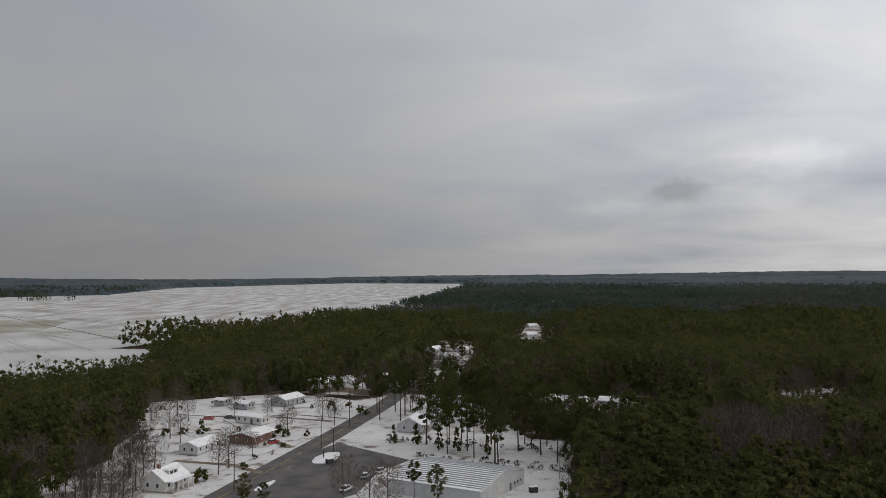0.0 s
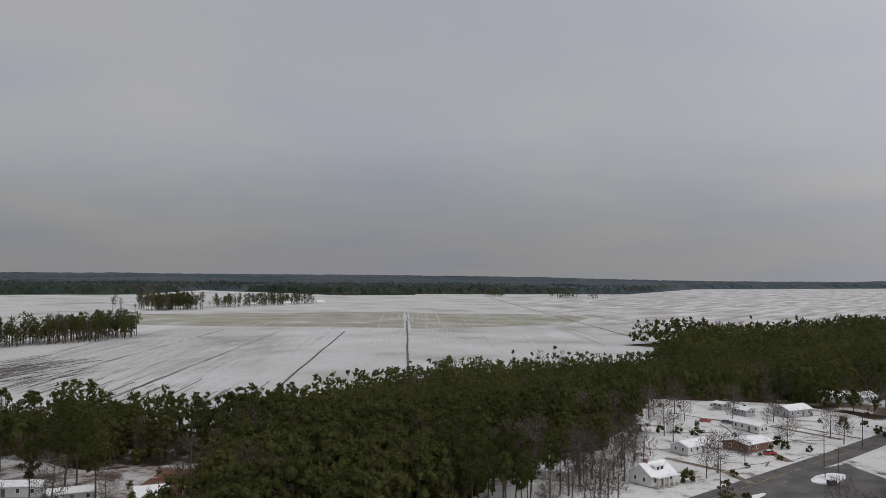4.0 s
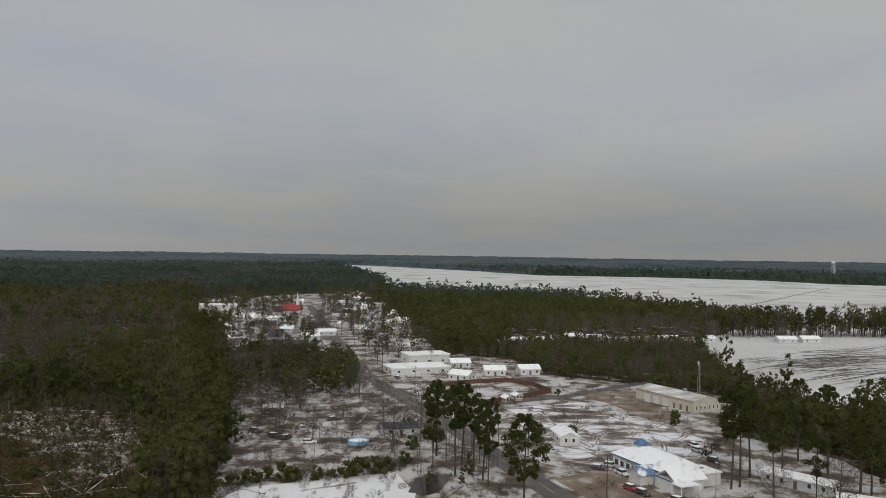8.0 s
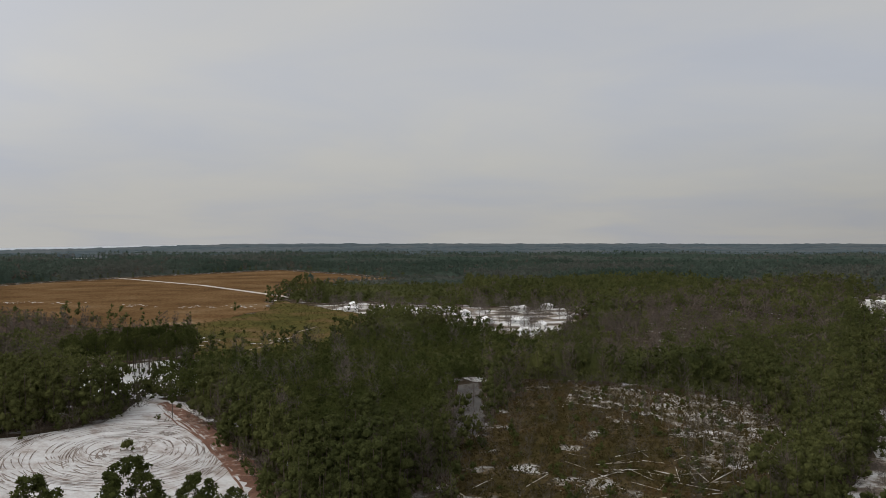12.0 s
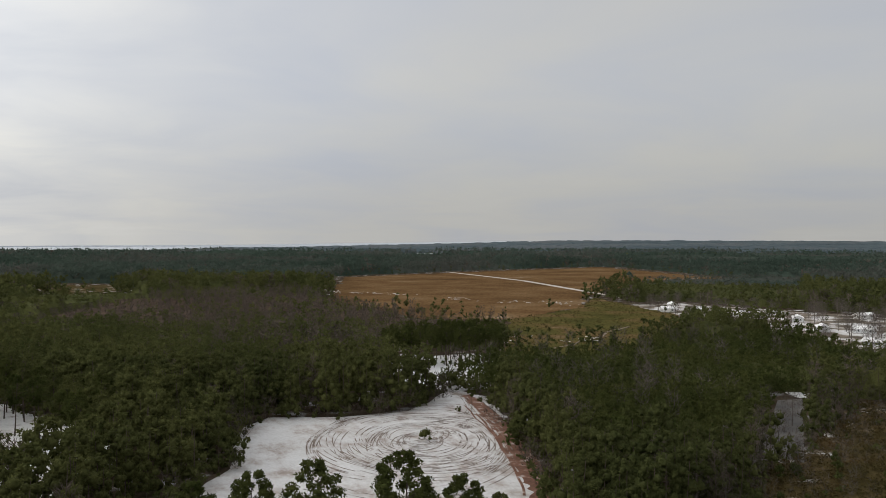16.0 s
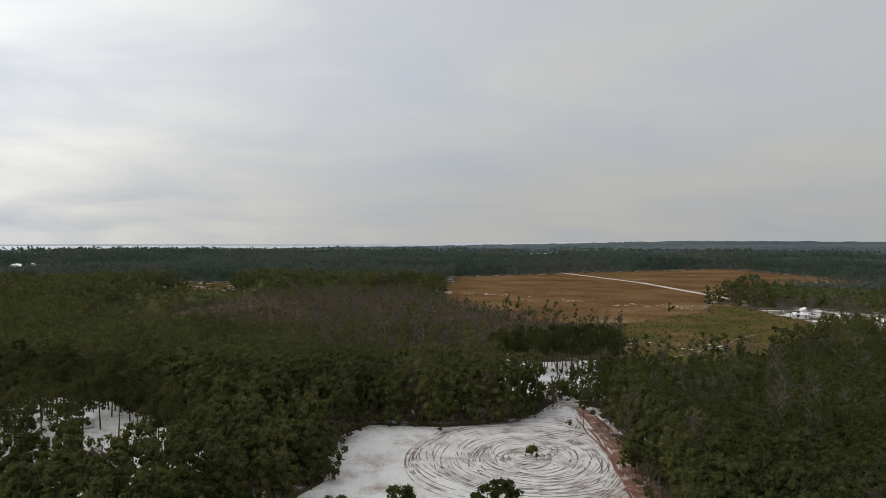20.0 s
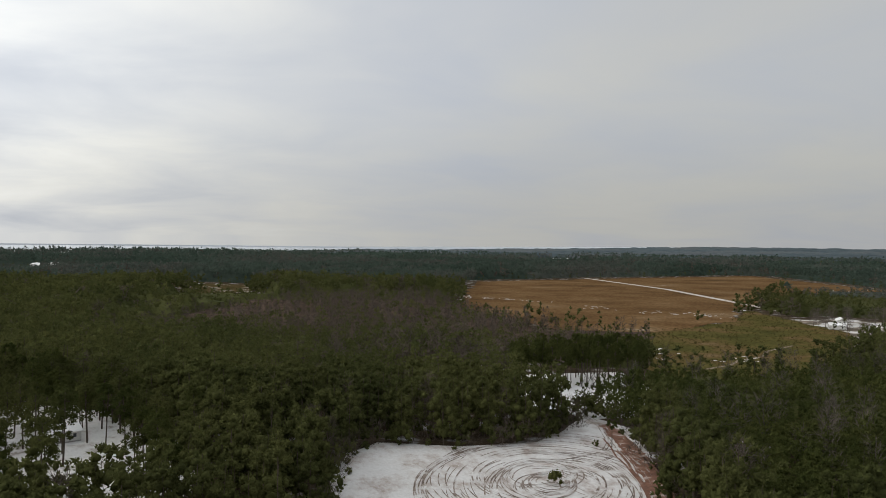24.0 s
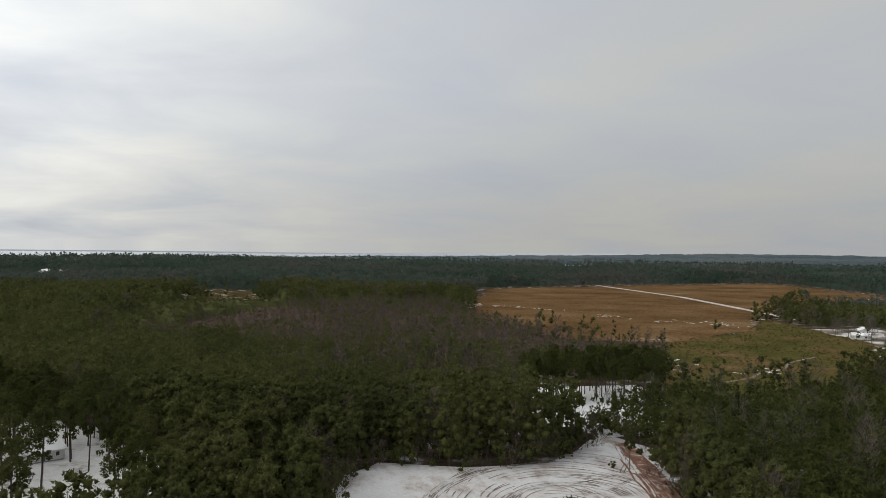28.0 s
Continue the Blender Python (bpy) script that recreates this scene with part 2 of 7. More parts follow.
m_strip = mat("stubble_strip", [(0.35, (0.25, 0.24, 0.18)), (0.6, (0.36, 0.35, 0.29)), (0.75, (0.54, 0.535, 0.51))], 0.02, 0.3, 0.9, 0.3, 0.12, stretch=(1, 1, 1))
m_white = mat("white_siding", [(0.3, (0.50, 0.495, 0.47)), (0.7, (0.63, 0.625, 0.60))], 0.8, 10, 0.6, 0.1, 0.05)
m_beige = mat("beige_metal", [(0.3, (0.42, 0.39, 0.31)), (0.7, (0.52, 0.485, 0.40))], 0.5, 6, 0.5, 0.1, 0.06)
m_grey = mat("grey_siding", [(0.3, (0.28, 0.29, 0.30)), (0.7, (0.38, 0.39, 0.40))], 0.8, 10, 0.7, 0.1, 0.08)
m_brick = mat("brown_brick", [(0.3, (0.14, 0.075, 0.055)), (0.7, (0.24, 0.13, 0.10))], 1.2, 12, 0.9, 0.3, 0.15)
m_roofsnow = mat("roof_snow", [(0.25, (0.50, 0.49, 0.48)), (0.45, (0.79, 0.79, 0.785))], 0.5, 2.5, 0.7, 0.3, 0.06)
m_glass = mat("window_glass", [(0.3, (0.03, 0.035, 0.04)), (0.7, (0.06, 0.065, 0.07))], 0.5, 3, 0.1, 0, 0.1, spec=0.6)
m_dark = mat("dark_shingle", [(0.3, (0.035, 0.036, 0.04)), (0.7, (0.07, 0.07, 0.075))], 0.8, 6, 0.9, 0.3, 0.15)
m_trim = mat("white_trim", [(0.3, (0.70, 0.70, 0.69)), (0.7, (0.80, 0.80, 0.79))], 1.0, 12, 0.5, 0.05, 0.04)
m_block = mat("concrete_block", [(0.3, (0.26, 0.25, 0.24)), (0.7, (0.36, 0.35, 0.33))], 1.0, 8, 0.9, 0.3, 0.1)
m_door = mat("painted_door", [(0.3, (0.10, 0.08, 0.07)), (0.7, (0.16, 0.13, 0.11))], 1.0, 8, 0.6, 0.1, 0.1)
m_metal = mat("galvanised_steel", [(0.3, (0.32, 0.33, 0.34)), (0.7, (0.45, 0.46, 0.47))], 1.0, 8, 0.45, 0.1, 0.1, metal=0.7)
m_tin = mat("roof_tin", [(0.3, (0.24, 0.25, 0.26)), (0.7, (0.36, 0.37, 0.38))], 0.6, 5, 0.5, 0.1, 0.1)
m_greylight = mat("pale_grey_siding", [(0.3, (0.45, 0.46, 0.47)), (0.7, (0.56, 0.57, 0.57))], 0.8, 10, 0.7, 0.1, 0.06)
m_tan = mat("tan_boards", [(0.3, (0.36, 0.28, 0.20)), (0.7, (0.46, 0.37, 0.27))], 0.8, 10, 0.8, 0.2, 0.1)
m_tanroof = mat("tan_shingle", [(0.3, (0.34, 0.27, 0.21)), (0.7, (0.46, 0.39, 0.32))], 0.8, 6, 0.9, 0.3, 0.12)
m_blue = mat("blue_metal", [(0.3, (0.05, 0.11, 0.22)), (0.7, (0.09, 0.17, 0.31))], 0.8, 6, 0.45, 0.1, 0.1)
m_poolblue = mat("pool_blue", [(0.3, (0.16, 0.36, 0.55)), (0.7, (0.24, 0.45, 0.62))], 0.8, 6, 0.5, 0.1, 0.1)
m_redroof = mat("red_metal", [(0.3, (0.22, 0.028, 0.030)), (0.7, (0.30, 0.045, 0.045))], 0.8, 6, 0.5, 0.1, 0.1)
m_redwood = mat("red_fence_boards", [(0.3, (0.085, 0.042, 0.031)), (0.7, (0.145, 0.075, 0.056))], 0.7, 8, 0.9, 0.3, 0.2)
m_rubber = mat("black_rubber", [(0.3, (0.02, 0.02, 0.02)), (0.7, (0.035, 0.035, 0.035))], 2.0, 10, 0.8, 0.1, 0.1)
PAINT = {name: mat(name + "_paint", [(0.3, tuple(c * 0.9 for c in col)), (0.7, col)], 1.0, 8, 0.35, 0.0, 0.04, spec=0.5)
         for name, col in (("white", (0.75, 0.75, 0.75)), ("silver", (0.42, 0.43, 0.45)), ("grey", (0.05, 0.05, 0.06)), ("red", (0.45, 0.04, 0.03)))}
m_rut = mat("muddy_rut", [(0.34, (0.11, 0.080, 0.064)), (0.50, (0.23, 0.19, 0.165)), (0.66, (0.56, 0.55, 0.54))], 0.22, 2.0, 0.95, 0.4, 0.2)
m_gravel = mat("wet_gravel", [(0.3, (0.11, 0.079, 0.054)), (0.55, (0.18, 0.138, 0.098)), (0.72, (0.38, 0.35, 0.31))], 0.12, 2.5, 0.9, 0.4, 0.2)
m_pond = mat("dark_pond", [(0.3, (0.012, 0.011, 0.010)), (0.7, (0.03, 0.027, 0.024))], 0.2, 1.0, 0.2, 0.05, 0.1, spec=0.5)
m_pale = mat("pale_sand", [(0.3, (0.36, 0.30, 0.24)), (0.7, (0.52, 0.48, 0.43))], 0.05, 0.8, 0.95, 0.3, 0.1)
m_paintline = mat("road_paint", [(0.42, (0.08, 0.075, 0.07)), (0.55, (0.36, 0.29, 0.10))], 0.6, 4.0, 0.8, 0.1, 0.15)
m_twigbark = mat("grey_bark", [(0.3, (0.075, 0.062, 0.052)), (0.7, (0.15, 0.13, 0.115))], 1.5, 8.0, 0.95, 0.4, 0.2)
m_log = mat("pale_log", [(0.3, (0.20, 0.16, 0.12)), (0.5, (0.36, 0.32, 0.27)), (0.64, (0.62, 0.61, 0.59))], 0.5, 6.0, 0.9, 0.4, 0.15)
m_scrubleaf = mat("scrub_leaf", [(0.3, (0.040, 0.037, 0.013)), (0.55, (0.066, 0.049, 0.020)), (0.75, (0.098, 0.060, 0.028))], 0.08, 3.0, 0.9, 0, 0.2, island=0.22, spec=0.0)
m_oliveleaf = mat("olive_leaf", [(0.3, (0.052, 0.050, 0.018)), (0.6, (0.080, 0.066, 0.024)), (0.75, (0.11, 0.072, 0.034))], 0.05, 3.0, 0.9, 0, 0.2, island=0.4, spec=0.0)
m_furrow = mat("furrowed_snow", [(0.36, (0.33, 0.305, 0.275)), (0.50, (0.46, 0.445, 0.425)), (0.64, (0.60, 0.60, 0.605))], 0.05, 0.3, 0.9, 0.3, 0.1, stretch=(1.0, 0.16, 1))
m_mud = mat("muddy_snow", [(0.40, (0.075, 0.060, 0.048)), (0.47, (0.17, 0.14, 0.12)), (0.51, (0.50, 0.48, 0.47)), (0.56, (0.66, 0.66, 0.68))], 0.09, 0.9, 0.9, 0.5, 0.12, stretch=(1, 0.4, 1), detail=10)
m_litter = mat("leaf_litter", [(0.35, (0.050, 0.036, 0.028)), (0.65, (0.095, 0.068, 0.052))], 0.08, 1.5, 0.95, 0.4, 0.25, spec=0.0)
m_redtwig = mat("reddish_twigs", [(0.3, (0.058, 0.046, 0.036)), (0.7, (0.105, 0.082, 0.066))], 0.05, 3.0, 0.9, 0, 0.15, island=0.15)
m_slash = mat("snowy_slash", [(0.36, (0.05, 0.042, 0.018)), (0.47, (0.11, 0.085, 0.05)), (0.56, (0.36, 0.34, 0.32)), (0.63, SNOW)], 0.16, 1.5, 0.95, 0.6, 0.2, stretch=(1, 0.45, 1), detail=12)
m_hamlet = mat("hamlet_snow", [(0.42, (0.075, 0.058, 0.038)), (0.48, (0.20, 0.16, 0.12)), (0.53, (0.46, 0.44, 0.42)), (0.62, (0.60, 0.59, 0.58))], 0.045, 0.4, 0.9, 0.4, 0.15, detail=6)
# pale colour of the horizon strip, with the haze painted in
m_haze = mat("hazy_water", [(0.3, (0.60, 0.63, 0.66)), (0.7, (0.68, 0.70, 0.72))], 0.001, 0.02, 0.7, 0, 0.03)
m_snowtin = mat("snow_dusted_tin", [(0.35, (0.30, 0.285, 0.25)), (0.5, (0.44, 0.43, 0.40)), (0.65, (0.60, 0.60, 0.59))], 0.25, 3.0, 0.7, 0.2, 0.1, stretch=(1, 0.4, 1))
m_snowblue = mat("snow_dusted_blue", [(0.40, (0.10, 0.17, 0.28)), (0.5, (0.40, 0.44, 0.50)), (0.58, (0.70, 0.70, 0.70))], 0.5, 3.0, 0.6, 0.2, 0.1)
m_circle = mat("trampled_snow", [(0.34, (0.27, 0.22, 0.19)), (0.44, (0.42, 0.39, 0.37)), (0.52, (0.51, 0.50, 0.49)), (0.7, (0.56, 0.555, 0.55))], 0.13, 1.4, 0.8, 0.6, 0.07, stretch=(1, 0.55, 1), detail=12)


# ---------------------------------------------------------------- plan of the land (metres)
FARM = [(-455, 178), (-400, 168), (-340, 168), (-290, 178), (-228, 200), (-224, 248), (-232, 330), (-178, 490), (-225, 640), (-262, 640), (-190, 790),
        (-120, 1010), (-60, 1150), (60, 2500), (134, 3600), (145, 3921), (-491, 4176), (-1020, 3123), (-895, 2172), (-1291, 1709),
        (-1242, 1652), (-1328, 1482), (-1915, 1531), (-1675, 1145), (-1831, 904), (-2044, 816), (-2164, 584), (-2212, 296), (-2560, 164),
        (-3260, -223), (-3480, -500), (-2500, -260), (-1270, -45), (-1110, 200), (-755, 335), (-640, 250), (-540, 190)]
YARDS = [(-92, 120), (-110, 185), (-124, 217), (-114, 250), (-107, 261), (-120, 319), (-137, 378), (-102, 397), (-75, 404), (-39, 382), (-24, 402), (12, 398),
         (22, 340), (30, 296), (46, 288), (41, 250), (30, 180), (16, 100), (-40, 60)]
TOWN = [(-100, 70), (-90, -10), (-180, -30), (-239, -41), (-308, -58), (-411, -86), (-523, -118), (-593, -151), (-701, -202), (-817, -224), (-978, -243), (-1182, -90),
        (-900, -40), (-640, 2), (-475, 24), (-455, 62), (-397, 78), (-372, 115), (-340, 145), (-300, 140), (-268, 122), (-237, 140), (-215, 142), (-201, 165), (-192, 172), (-169, 152), (-150, 136), (-130, 90)]
SCRUB = [(-277, -185), (-294, -151), (-298, -97), (-251, -62), (-212, -48), (-178, -45), (-90, -15), (-90, -60), (-150, -112), (-185, -135), (-215, -150)]
LANE = [(-262, -198), (-252, -200), (-190, -146), (-194, -134)]
CIRCLE = [(-37, -160), (-52, -187), (-63, -234), (-74, -244), (-102, -235), (-121, -236), (-141, -257), (-149, -272), (-157, -246), (-143, -206),
          (-130, -170), (-115, -130), (-90, -80), (-40, -80), (-32, -130)]
BROWN = [(-263, -837), (-363, -1126), (-650, -1240), (-941, -1320), (-846, -842), (-700, -863), (-485, -678), (-400, -560), (-300, -500), (-242, -523), (-228, -720)]
YELLOW = [(-204, -324), (-212, -335), (-262, -430), (-300, -500), (-400, -560), (-472, -650), (-435, -476), (-345, -365), (-326, -344), (-268, -312), (-232, -306)]
HAMLET = [(-390, -430), (-439, -567), (-509, -565), (-539, -478), (-560, -400), (-616, -391), (-455, -290), (-375, -258), (-372, -300)]
ROW = [(-525, 50), (-560, 110), (-545, 290), (-585, 290), (-600, 110), (-550, 40)]
PATCH = [(48, -322), (18, -316), (0, -286), (-20, -248), (-26, -208), (-14, -176), (18, -176), (42, -230), (54, -292)]
GAPS = [[(142, 352), (172, 352), (200, 416), (166, 416)], [(250, 780), (275, 780), (306, 884), (280, 884)], [(36, 328), (90, 318), (94, 384), (40, 392)], [(-71, 469), (-47, 467), (-36, 395), (-58, 402)], [(-12, 440), (8, 440), (26, 657), (-2, 701)], [(82, 690), (62, 698), (92, 915), (106, 912)], [(160, 1300), (182, 1300), (222, 1600), (202, 1610)],
        [(300, -1560), (360, -1560), (320, -1720), (270, -1720)], [(-900, -2380), (-1050, -2380), (-1060, -2470), (-910, -2460)],
        [(59, -1106), (-52, -1043), (-43, -847), (0, -850)], [(-1180, -1620), (-1560, -1560), (-1570, -1590), (-1190, -1660)], [(-500, -1900), (-820, -1980), (-830, -2020), (-510, -1940)],
        [(-2300, -1500), (-2500, -1350), (-2540, -1370), (-2330, -1540)]]
WATER = [(1388, -2073), (999, -2266), (698, -2314), (497, -2387), (405, -2617), (183, -2753), (-111, -2898), (-376, -2978), (-630, -3190), (-921, -3400), (-1361, -3712), (-1878, -4006), (-2440, -4209), (-2700, -4659), (-2025, -4988), (-1312, -5220), (-479, -5360), (459, -5360), (1382, -5197), (2264, -4876), (2998, -4460)]
WHITE_ACRES = [(-2720, 345), (-2340, 650), (-2700, 1000), (-3046, 1206), (-3500, 900)]
GROVES = [([(-1000, 695), (-975, 790), (-1050, 800), (-1080, 700)], 5.5, 24), ([(-1015, 860), (-1010, 1060), (-1050, 1060), (-1060, 860)], 7, 20),
          ([(-1054, 1676), (-1009, 1686), (-1020, 1730), (-1065, 1720)], 6, 14), ([(-874, 1676), (-778, 1738), (-800, 1770), (-890, 1710)], 6, 12),
          ([(-2673, 195), (-2265, 406), (-2160, 621), (-2013, 802), (-2060, 830), (-2230, 640), (-2330, 440), (-2700, 240)], 13, 15),
          ([(-598, 205), (-590, 253), (-606, 330), (-606, 360), (-596, 394), (-632, 446), (-660, 440), (-640, 350), (-625, 205)], 5, 22)]


def ragged(poly, step, amp, seed):
    """The same outline with an uneven, natural edge."""
    r = random.Random(seed)
    out = []
    for (x0, y0), (x1, y1) in zip(poly, poly[1:] + poly[:1]):
        d = math.hypot(x1 - x0, y1 - y0)
        n = max(1, int(d / step))
        nx, ny = (y1 - y0) / d, (x0 - x1) / d
        for k in range(n):
            f, off = k / n, r.uniform(-amp, amp) * (0.4 if k == 0 else 1.0)
            out.append((x0 + (x1 - x0) * f + nx * off, y0 + (y1 - y0) * f + ny * off))
    return out


YARDS, TOWN, SCRUB, CIRCLE = ragged(YARDS, 6, 1.8, 1), ragged(TOWN, 9, 2.6, 2), ragged(SCRUB, 7, 2.2, 3), ragged(CIRCLE, 4.5, 1.3, 4)
PATCH, HAMLET, YELLOW, BROWN, FARM = ragged(PATCH, 7, 2.5, 5), ragged(HAMLET, 12, 4, 6), ragged(YELLOW, 12, 4, 7), ragged(BROWN, 24, 6, 8), ragged(FARM, 22, 4, 9)
LANE_CLEAR = [(-266, -198), (-258, -206), (-188, -148), (-180, -126), (-192, -132)]
OPEN = [LANE_CLEAR, WHITE_ACRES, FARM, YARDS, TOWN, SCRUB, LANE, CIRCLE, BROWN, YELLOW, HAMLET, ROW, WATER, *GAPS]


def inside(x, y, poly):
    hit = np.zeros(np.shape(x), bool)
    for (x0, y0), (x1, y1) in zip(poly, poly[1:] + poly[:1]):
        if y0 != y1:
            hit ^= ((y0 > y) != (y1 > y)) & (x < (x1 - x0) * (y - y0) / (y1 - y0) + x0)
    return hit


def is_open(x, y):
    hit = np.zeros(np.shape(x), bool)
    for poly in OPEN:
        hit |= inside(x, y, poly)
    return hit


# ---------------------------------------------------------------- mesh helpers
from mathutils.geometry import tessellate_polygon


def quads(name, verts, faces, material, smooth=False):
    """A mesh object from arrays of corners and faces with equal numbers of sides."""
    me = bpy.data.meshes.new(name)
    verts, faces = np.ascontiguousarray(verts, np.float32), np.ascontiguousarray(faces, np.int32)
    me.vertices.add(len(verts))
    me.vertices.foreach_set("co", verts.ravel())
    me.loops.add(faces.size)
    me.loops.foreach_set("vertex_index", faces.ravel())
    me.polygons.add(len(faces))
    me.polygons.foreach_set("loop_start", np.arange(0, faces.size, faces.shape[1], dtype=np.int32))
    me.update(calc_edges=True)
    me.polygons.foreach_set("use_smooth", np.full(len(faces), smooth))
    me.materials.append(material)
    return new(name, me)


def part(name, bm, material, parent=None, label=""):
    me = bpy.data.meshes.new(name)
    bm.to_mesh(me)
    bm.free()
    me.materials.append(material)
    ob = new(name, me)
    if parent:
        ob.parent = parent
    return tagged(ob, label)


def empty(name, label, category, at=(0, 0, 0), turn=0, group=""):
    ob = new(name)
    ob.empty_display_size = 0.5
    ob.matrix_world = pose(*at, 0, 0, turn)
    return tagged(ob, label, category, group)


def sheet(name, poly, z, material, label, category="ground"):
    bm = bmesh.new()
    vs = [bm.verts.new((x, y, z)) for x, y in poly]
    for tri in tessellate_polygon([[Vector((x, y, 0)) for x, y in poly]]):
        f = bm.faces.new([vs[i] for i in tri])
        f.normal_update()
        if f.normal.z < 0:
            f.normal_flip()
    return tagged(part(name, bm, material), label, category, kind="structure")


def strip(name, line, width, z, material, label, category, kind="structure"):
    """A band of even width along a line on the ground."""
    bm = bmesh.new()
    rows = []
    for i, (x, y) in enumerate(line):
        a, b = Vector(line[max(i - 1, 0)]), Vector(line[min(i + 1, len(line) - 1)])
        d = (b - a).normalized()
        rows.append([bm.verts.new((x - d.y * s * width / 2, y + d.x * s * width / 2, z)) for s in (1, -1)])
    for (a, b), (c, d) in zip(rows, rows[1:]):
        bm.faces.new((a, b, d, c))
    bmesh.ops.recalc_face_normals(bm, faces=bm.faces[:])
    return tagged(part(name, bm, material), label, category, kind=kind)


# ---------------------------------------------------------------- ground
def build_ground():
    bm = bmesh.new()
    bmesh.ops.create_circle(bm, cap_ends=True, segments=128, radius=5400)
    return tagged(part("ground", bm, m_floor), "winter forest floor of leaf litter and patchy snow", "ground", kind="structure")


build_ground()
sheet("ground_farmland", FARM, 0.30, m_farm, "wide flat crop fields under thin snow")
sheet("ground_acres", WHITE_ACRES, 0.4, m_farm, "distant snowy field beyond a belt of trees")
sheet("ground_yards", YARDS, 0.05, m_yard, "snow-covered house yards beside the road")
sheet("ground_town", TOWN, 0.06, m_lot, "snow-covered lots of the village")
sheet("ground_scrub", SCRUB, 0.05, m_scrub, "brown cutover scrub with patches of snow")
sheet("ground_circle", CIRCLE, 0.05, m_circle, "round snowy clearing marked with wheel ruts")
sheet("ground_brown", BROWN, 0.2, m_brown, "large rust-brown broomsedge field")
sheet("ground_olive", YELLOW, 0.12, m_yellow, "olive and tan scrub field")
sheet("ground_hamlet", HAMLET, 0.1, m_hamlet, "snowy lots of a hamlet among trees")
sheet("ground_row", ROW, 0.1, m_lot, "snowy strip of house lots along a lane")
sheet("ground_patch", PATCH, 0.05, m_yard, "snow patch between tall pines")
for g in GAPS:
    sheet("ground_gap", g, 0.2, m_scrub if g[0] == (59, -1106) else m_hamlet, "small snowy opening in the woods")
sheet("water", WATER, 0.3, m_water, "wide pale river under the overcast sky", "water")
strip("road_north", [(-85, 110), (-74, 160), (-61, 214), (-47, 276), (-41, 302), (-33, 341), (-27, 371), (-20, 420)], 9, 0.10, m_road, "wet two-lane asphalt road", "road")
strip("road_west", [(-120, 78), (-160, 64), (-205, 49), (-226, 42), (-272, 28), (-330, 8), (-376, -9), (-507, -38), (-681, -74), (-880, -115)], 8, 0.12, m_road, "wet two-lane asphalt village street", "road")


# ---------------------------------------------------------------- woods
def card_cloud(rng, n, size, profile, height, clumps, puff=0.36, up=0.35, core=0.0):
    """Corners of n needle tufts on the upper sides of clumps that fill a crown. profile: (height fraction, radius) pairs."""
    zs = np.sort(rng.uniform(profile[0][0], profile[-1][0], clumps))
    rad = np.interp(zs, [p[0] for p in profile], [p[1] for p in profile])
    ang, rr = np.arange(clumps) * 2.4 + rng.uniform(-0.5, 0.5, clumps), rad * rng.uniform(0.15, 0.95, clumps) ** 0.7
    cen = np.stack([np.cos(ang) * rr, np.sin(ang) * rr, zs * height], 1)
    ball = np.maximum(0.55, rad * puff) * rng.uniform(0.8, 1.25, clumps)
    pick = rng.integers(0, clumps, n)
    d = rng.normal(0, 1, (n, 3)) + np.array([0, 0, up])
    d /= np.linalg.norm(d, axis=1, keepdims=True)
    pos = cen[pick] + d * np.array([1, 1, 0.72]) * ball[pick, None] * rng.uniform(0.7, 1.12, (n, 1))
    nor = d + rng.normal(0, 0.28, (n, 3))
    nor /= np.linalg.norm(nor, axis=1, keepdims=True)
    u = np.cross(nor, rng.normal(0, 1, (n, 3)))
    u /= np.linalg.norm(u, axis=1, keepdims=True)
    v = np.cross(nor, u)
    s = size * rng.uniform(0.55, 1.35, (n, 1, 1))
    k = rng.uniform(0.5, 1.15, (n, 3, 1))
    q = np.stack([-0.72 * u - 0.7 * v, 0.72 * u - 0.7 * v, 1.35 * v], 1) * 0.8 * s * k + pos[:, None]
    if not core:
        return q.reshape(-1, 3)
    # shaded heart of each clump
    a = rng.uniform(0, 6.28, (clumps, 1))
    ring = [np.concatenate([np.cos(a + i * 1.571), np.sin(a + i * 1.571), rng.uniform(-0.35, 0.35, (clumps, 1))], 1) * rng.uniform(0.8, 1.1, (clumps, 1)) for i in range(4)]
    top, low = np.tile((0.0, 0.0, 0.8), (clumps, 1)) + rng.normal(0, 0.15, (clumps, 3)), np.tile((0.0, 0.0, -0.8), (clumps, 1))
    tri = [np.stack([ring[i], ring[(i + 1) % 4], top], 1) for i in range(4)] + [np.stack([ring[(i + 1) % 4], ring[i], low], 1) for i in range(4)]
    heart = np.stack(tri, 1) * (ball * core)[:, None, None, None] + cen[:, None, None]
    return np.concatenate([q.reshape(-1, 3), heart.reshape(-1, 3)])


def ico(sub):
    """Corners and faces of a small round body."""
    bm = bmesh.new()
    bmesh.ops.create_icosphere(bm, subdivisions=sub, radius=1)
    v, f = np.array([p.co[:] for p in bm.verts]), np.array([[p.index for p in q.verts] for q in bm.faces])
    bm.free()
    return v, f


ROUND = {1: ico(1), 2: ico(2)}


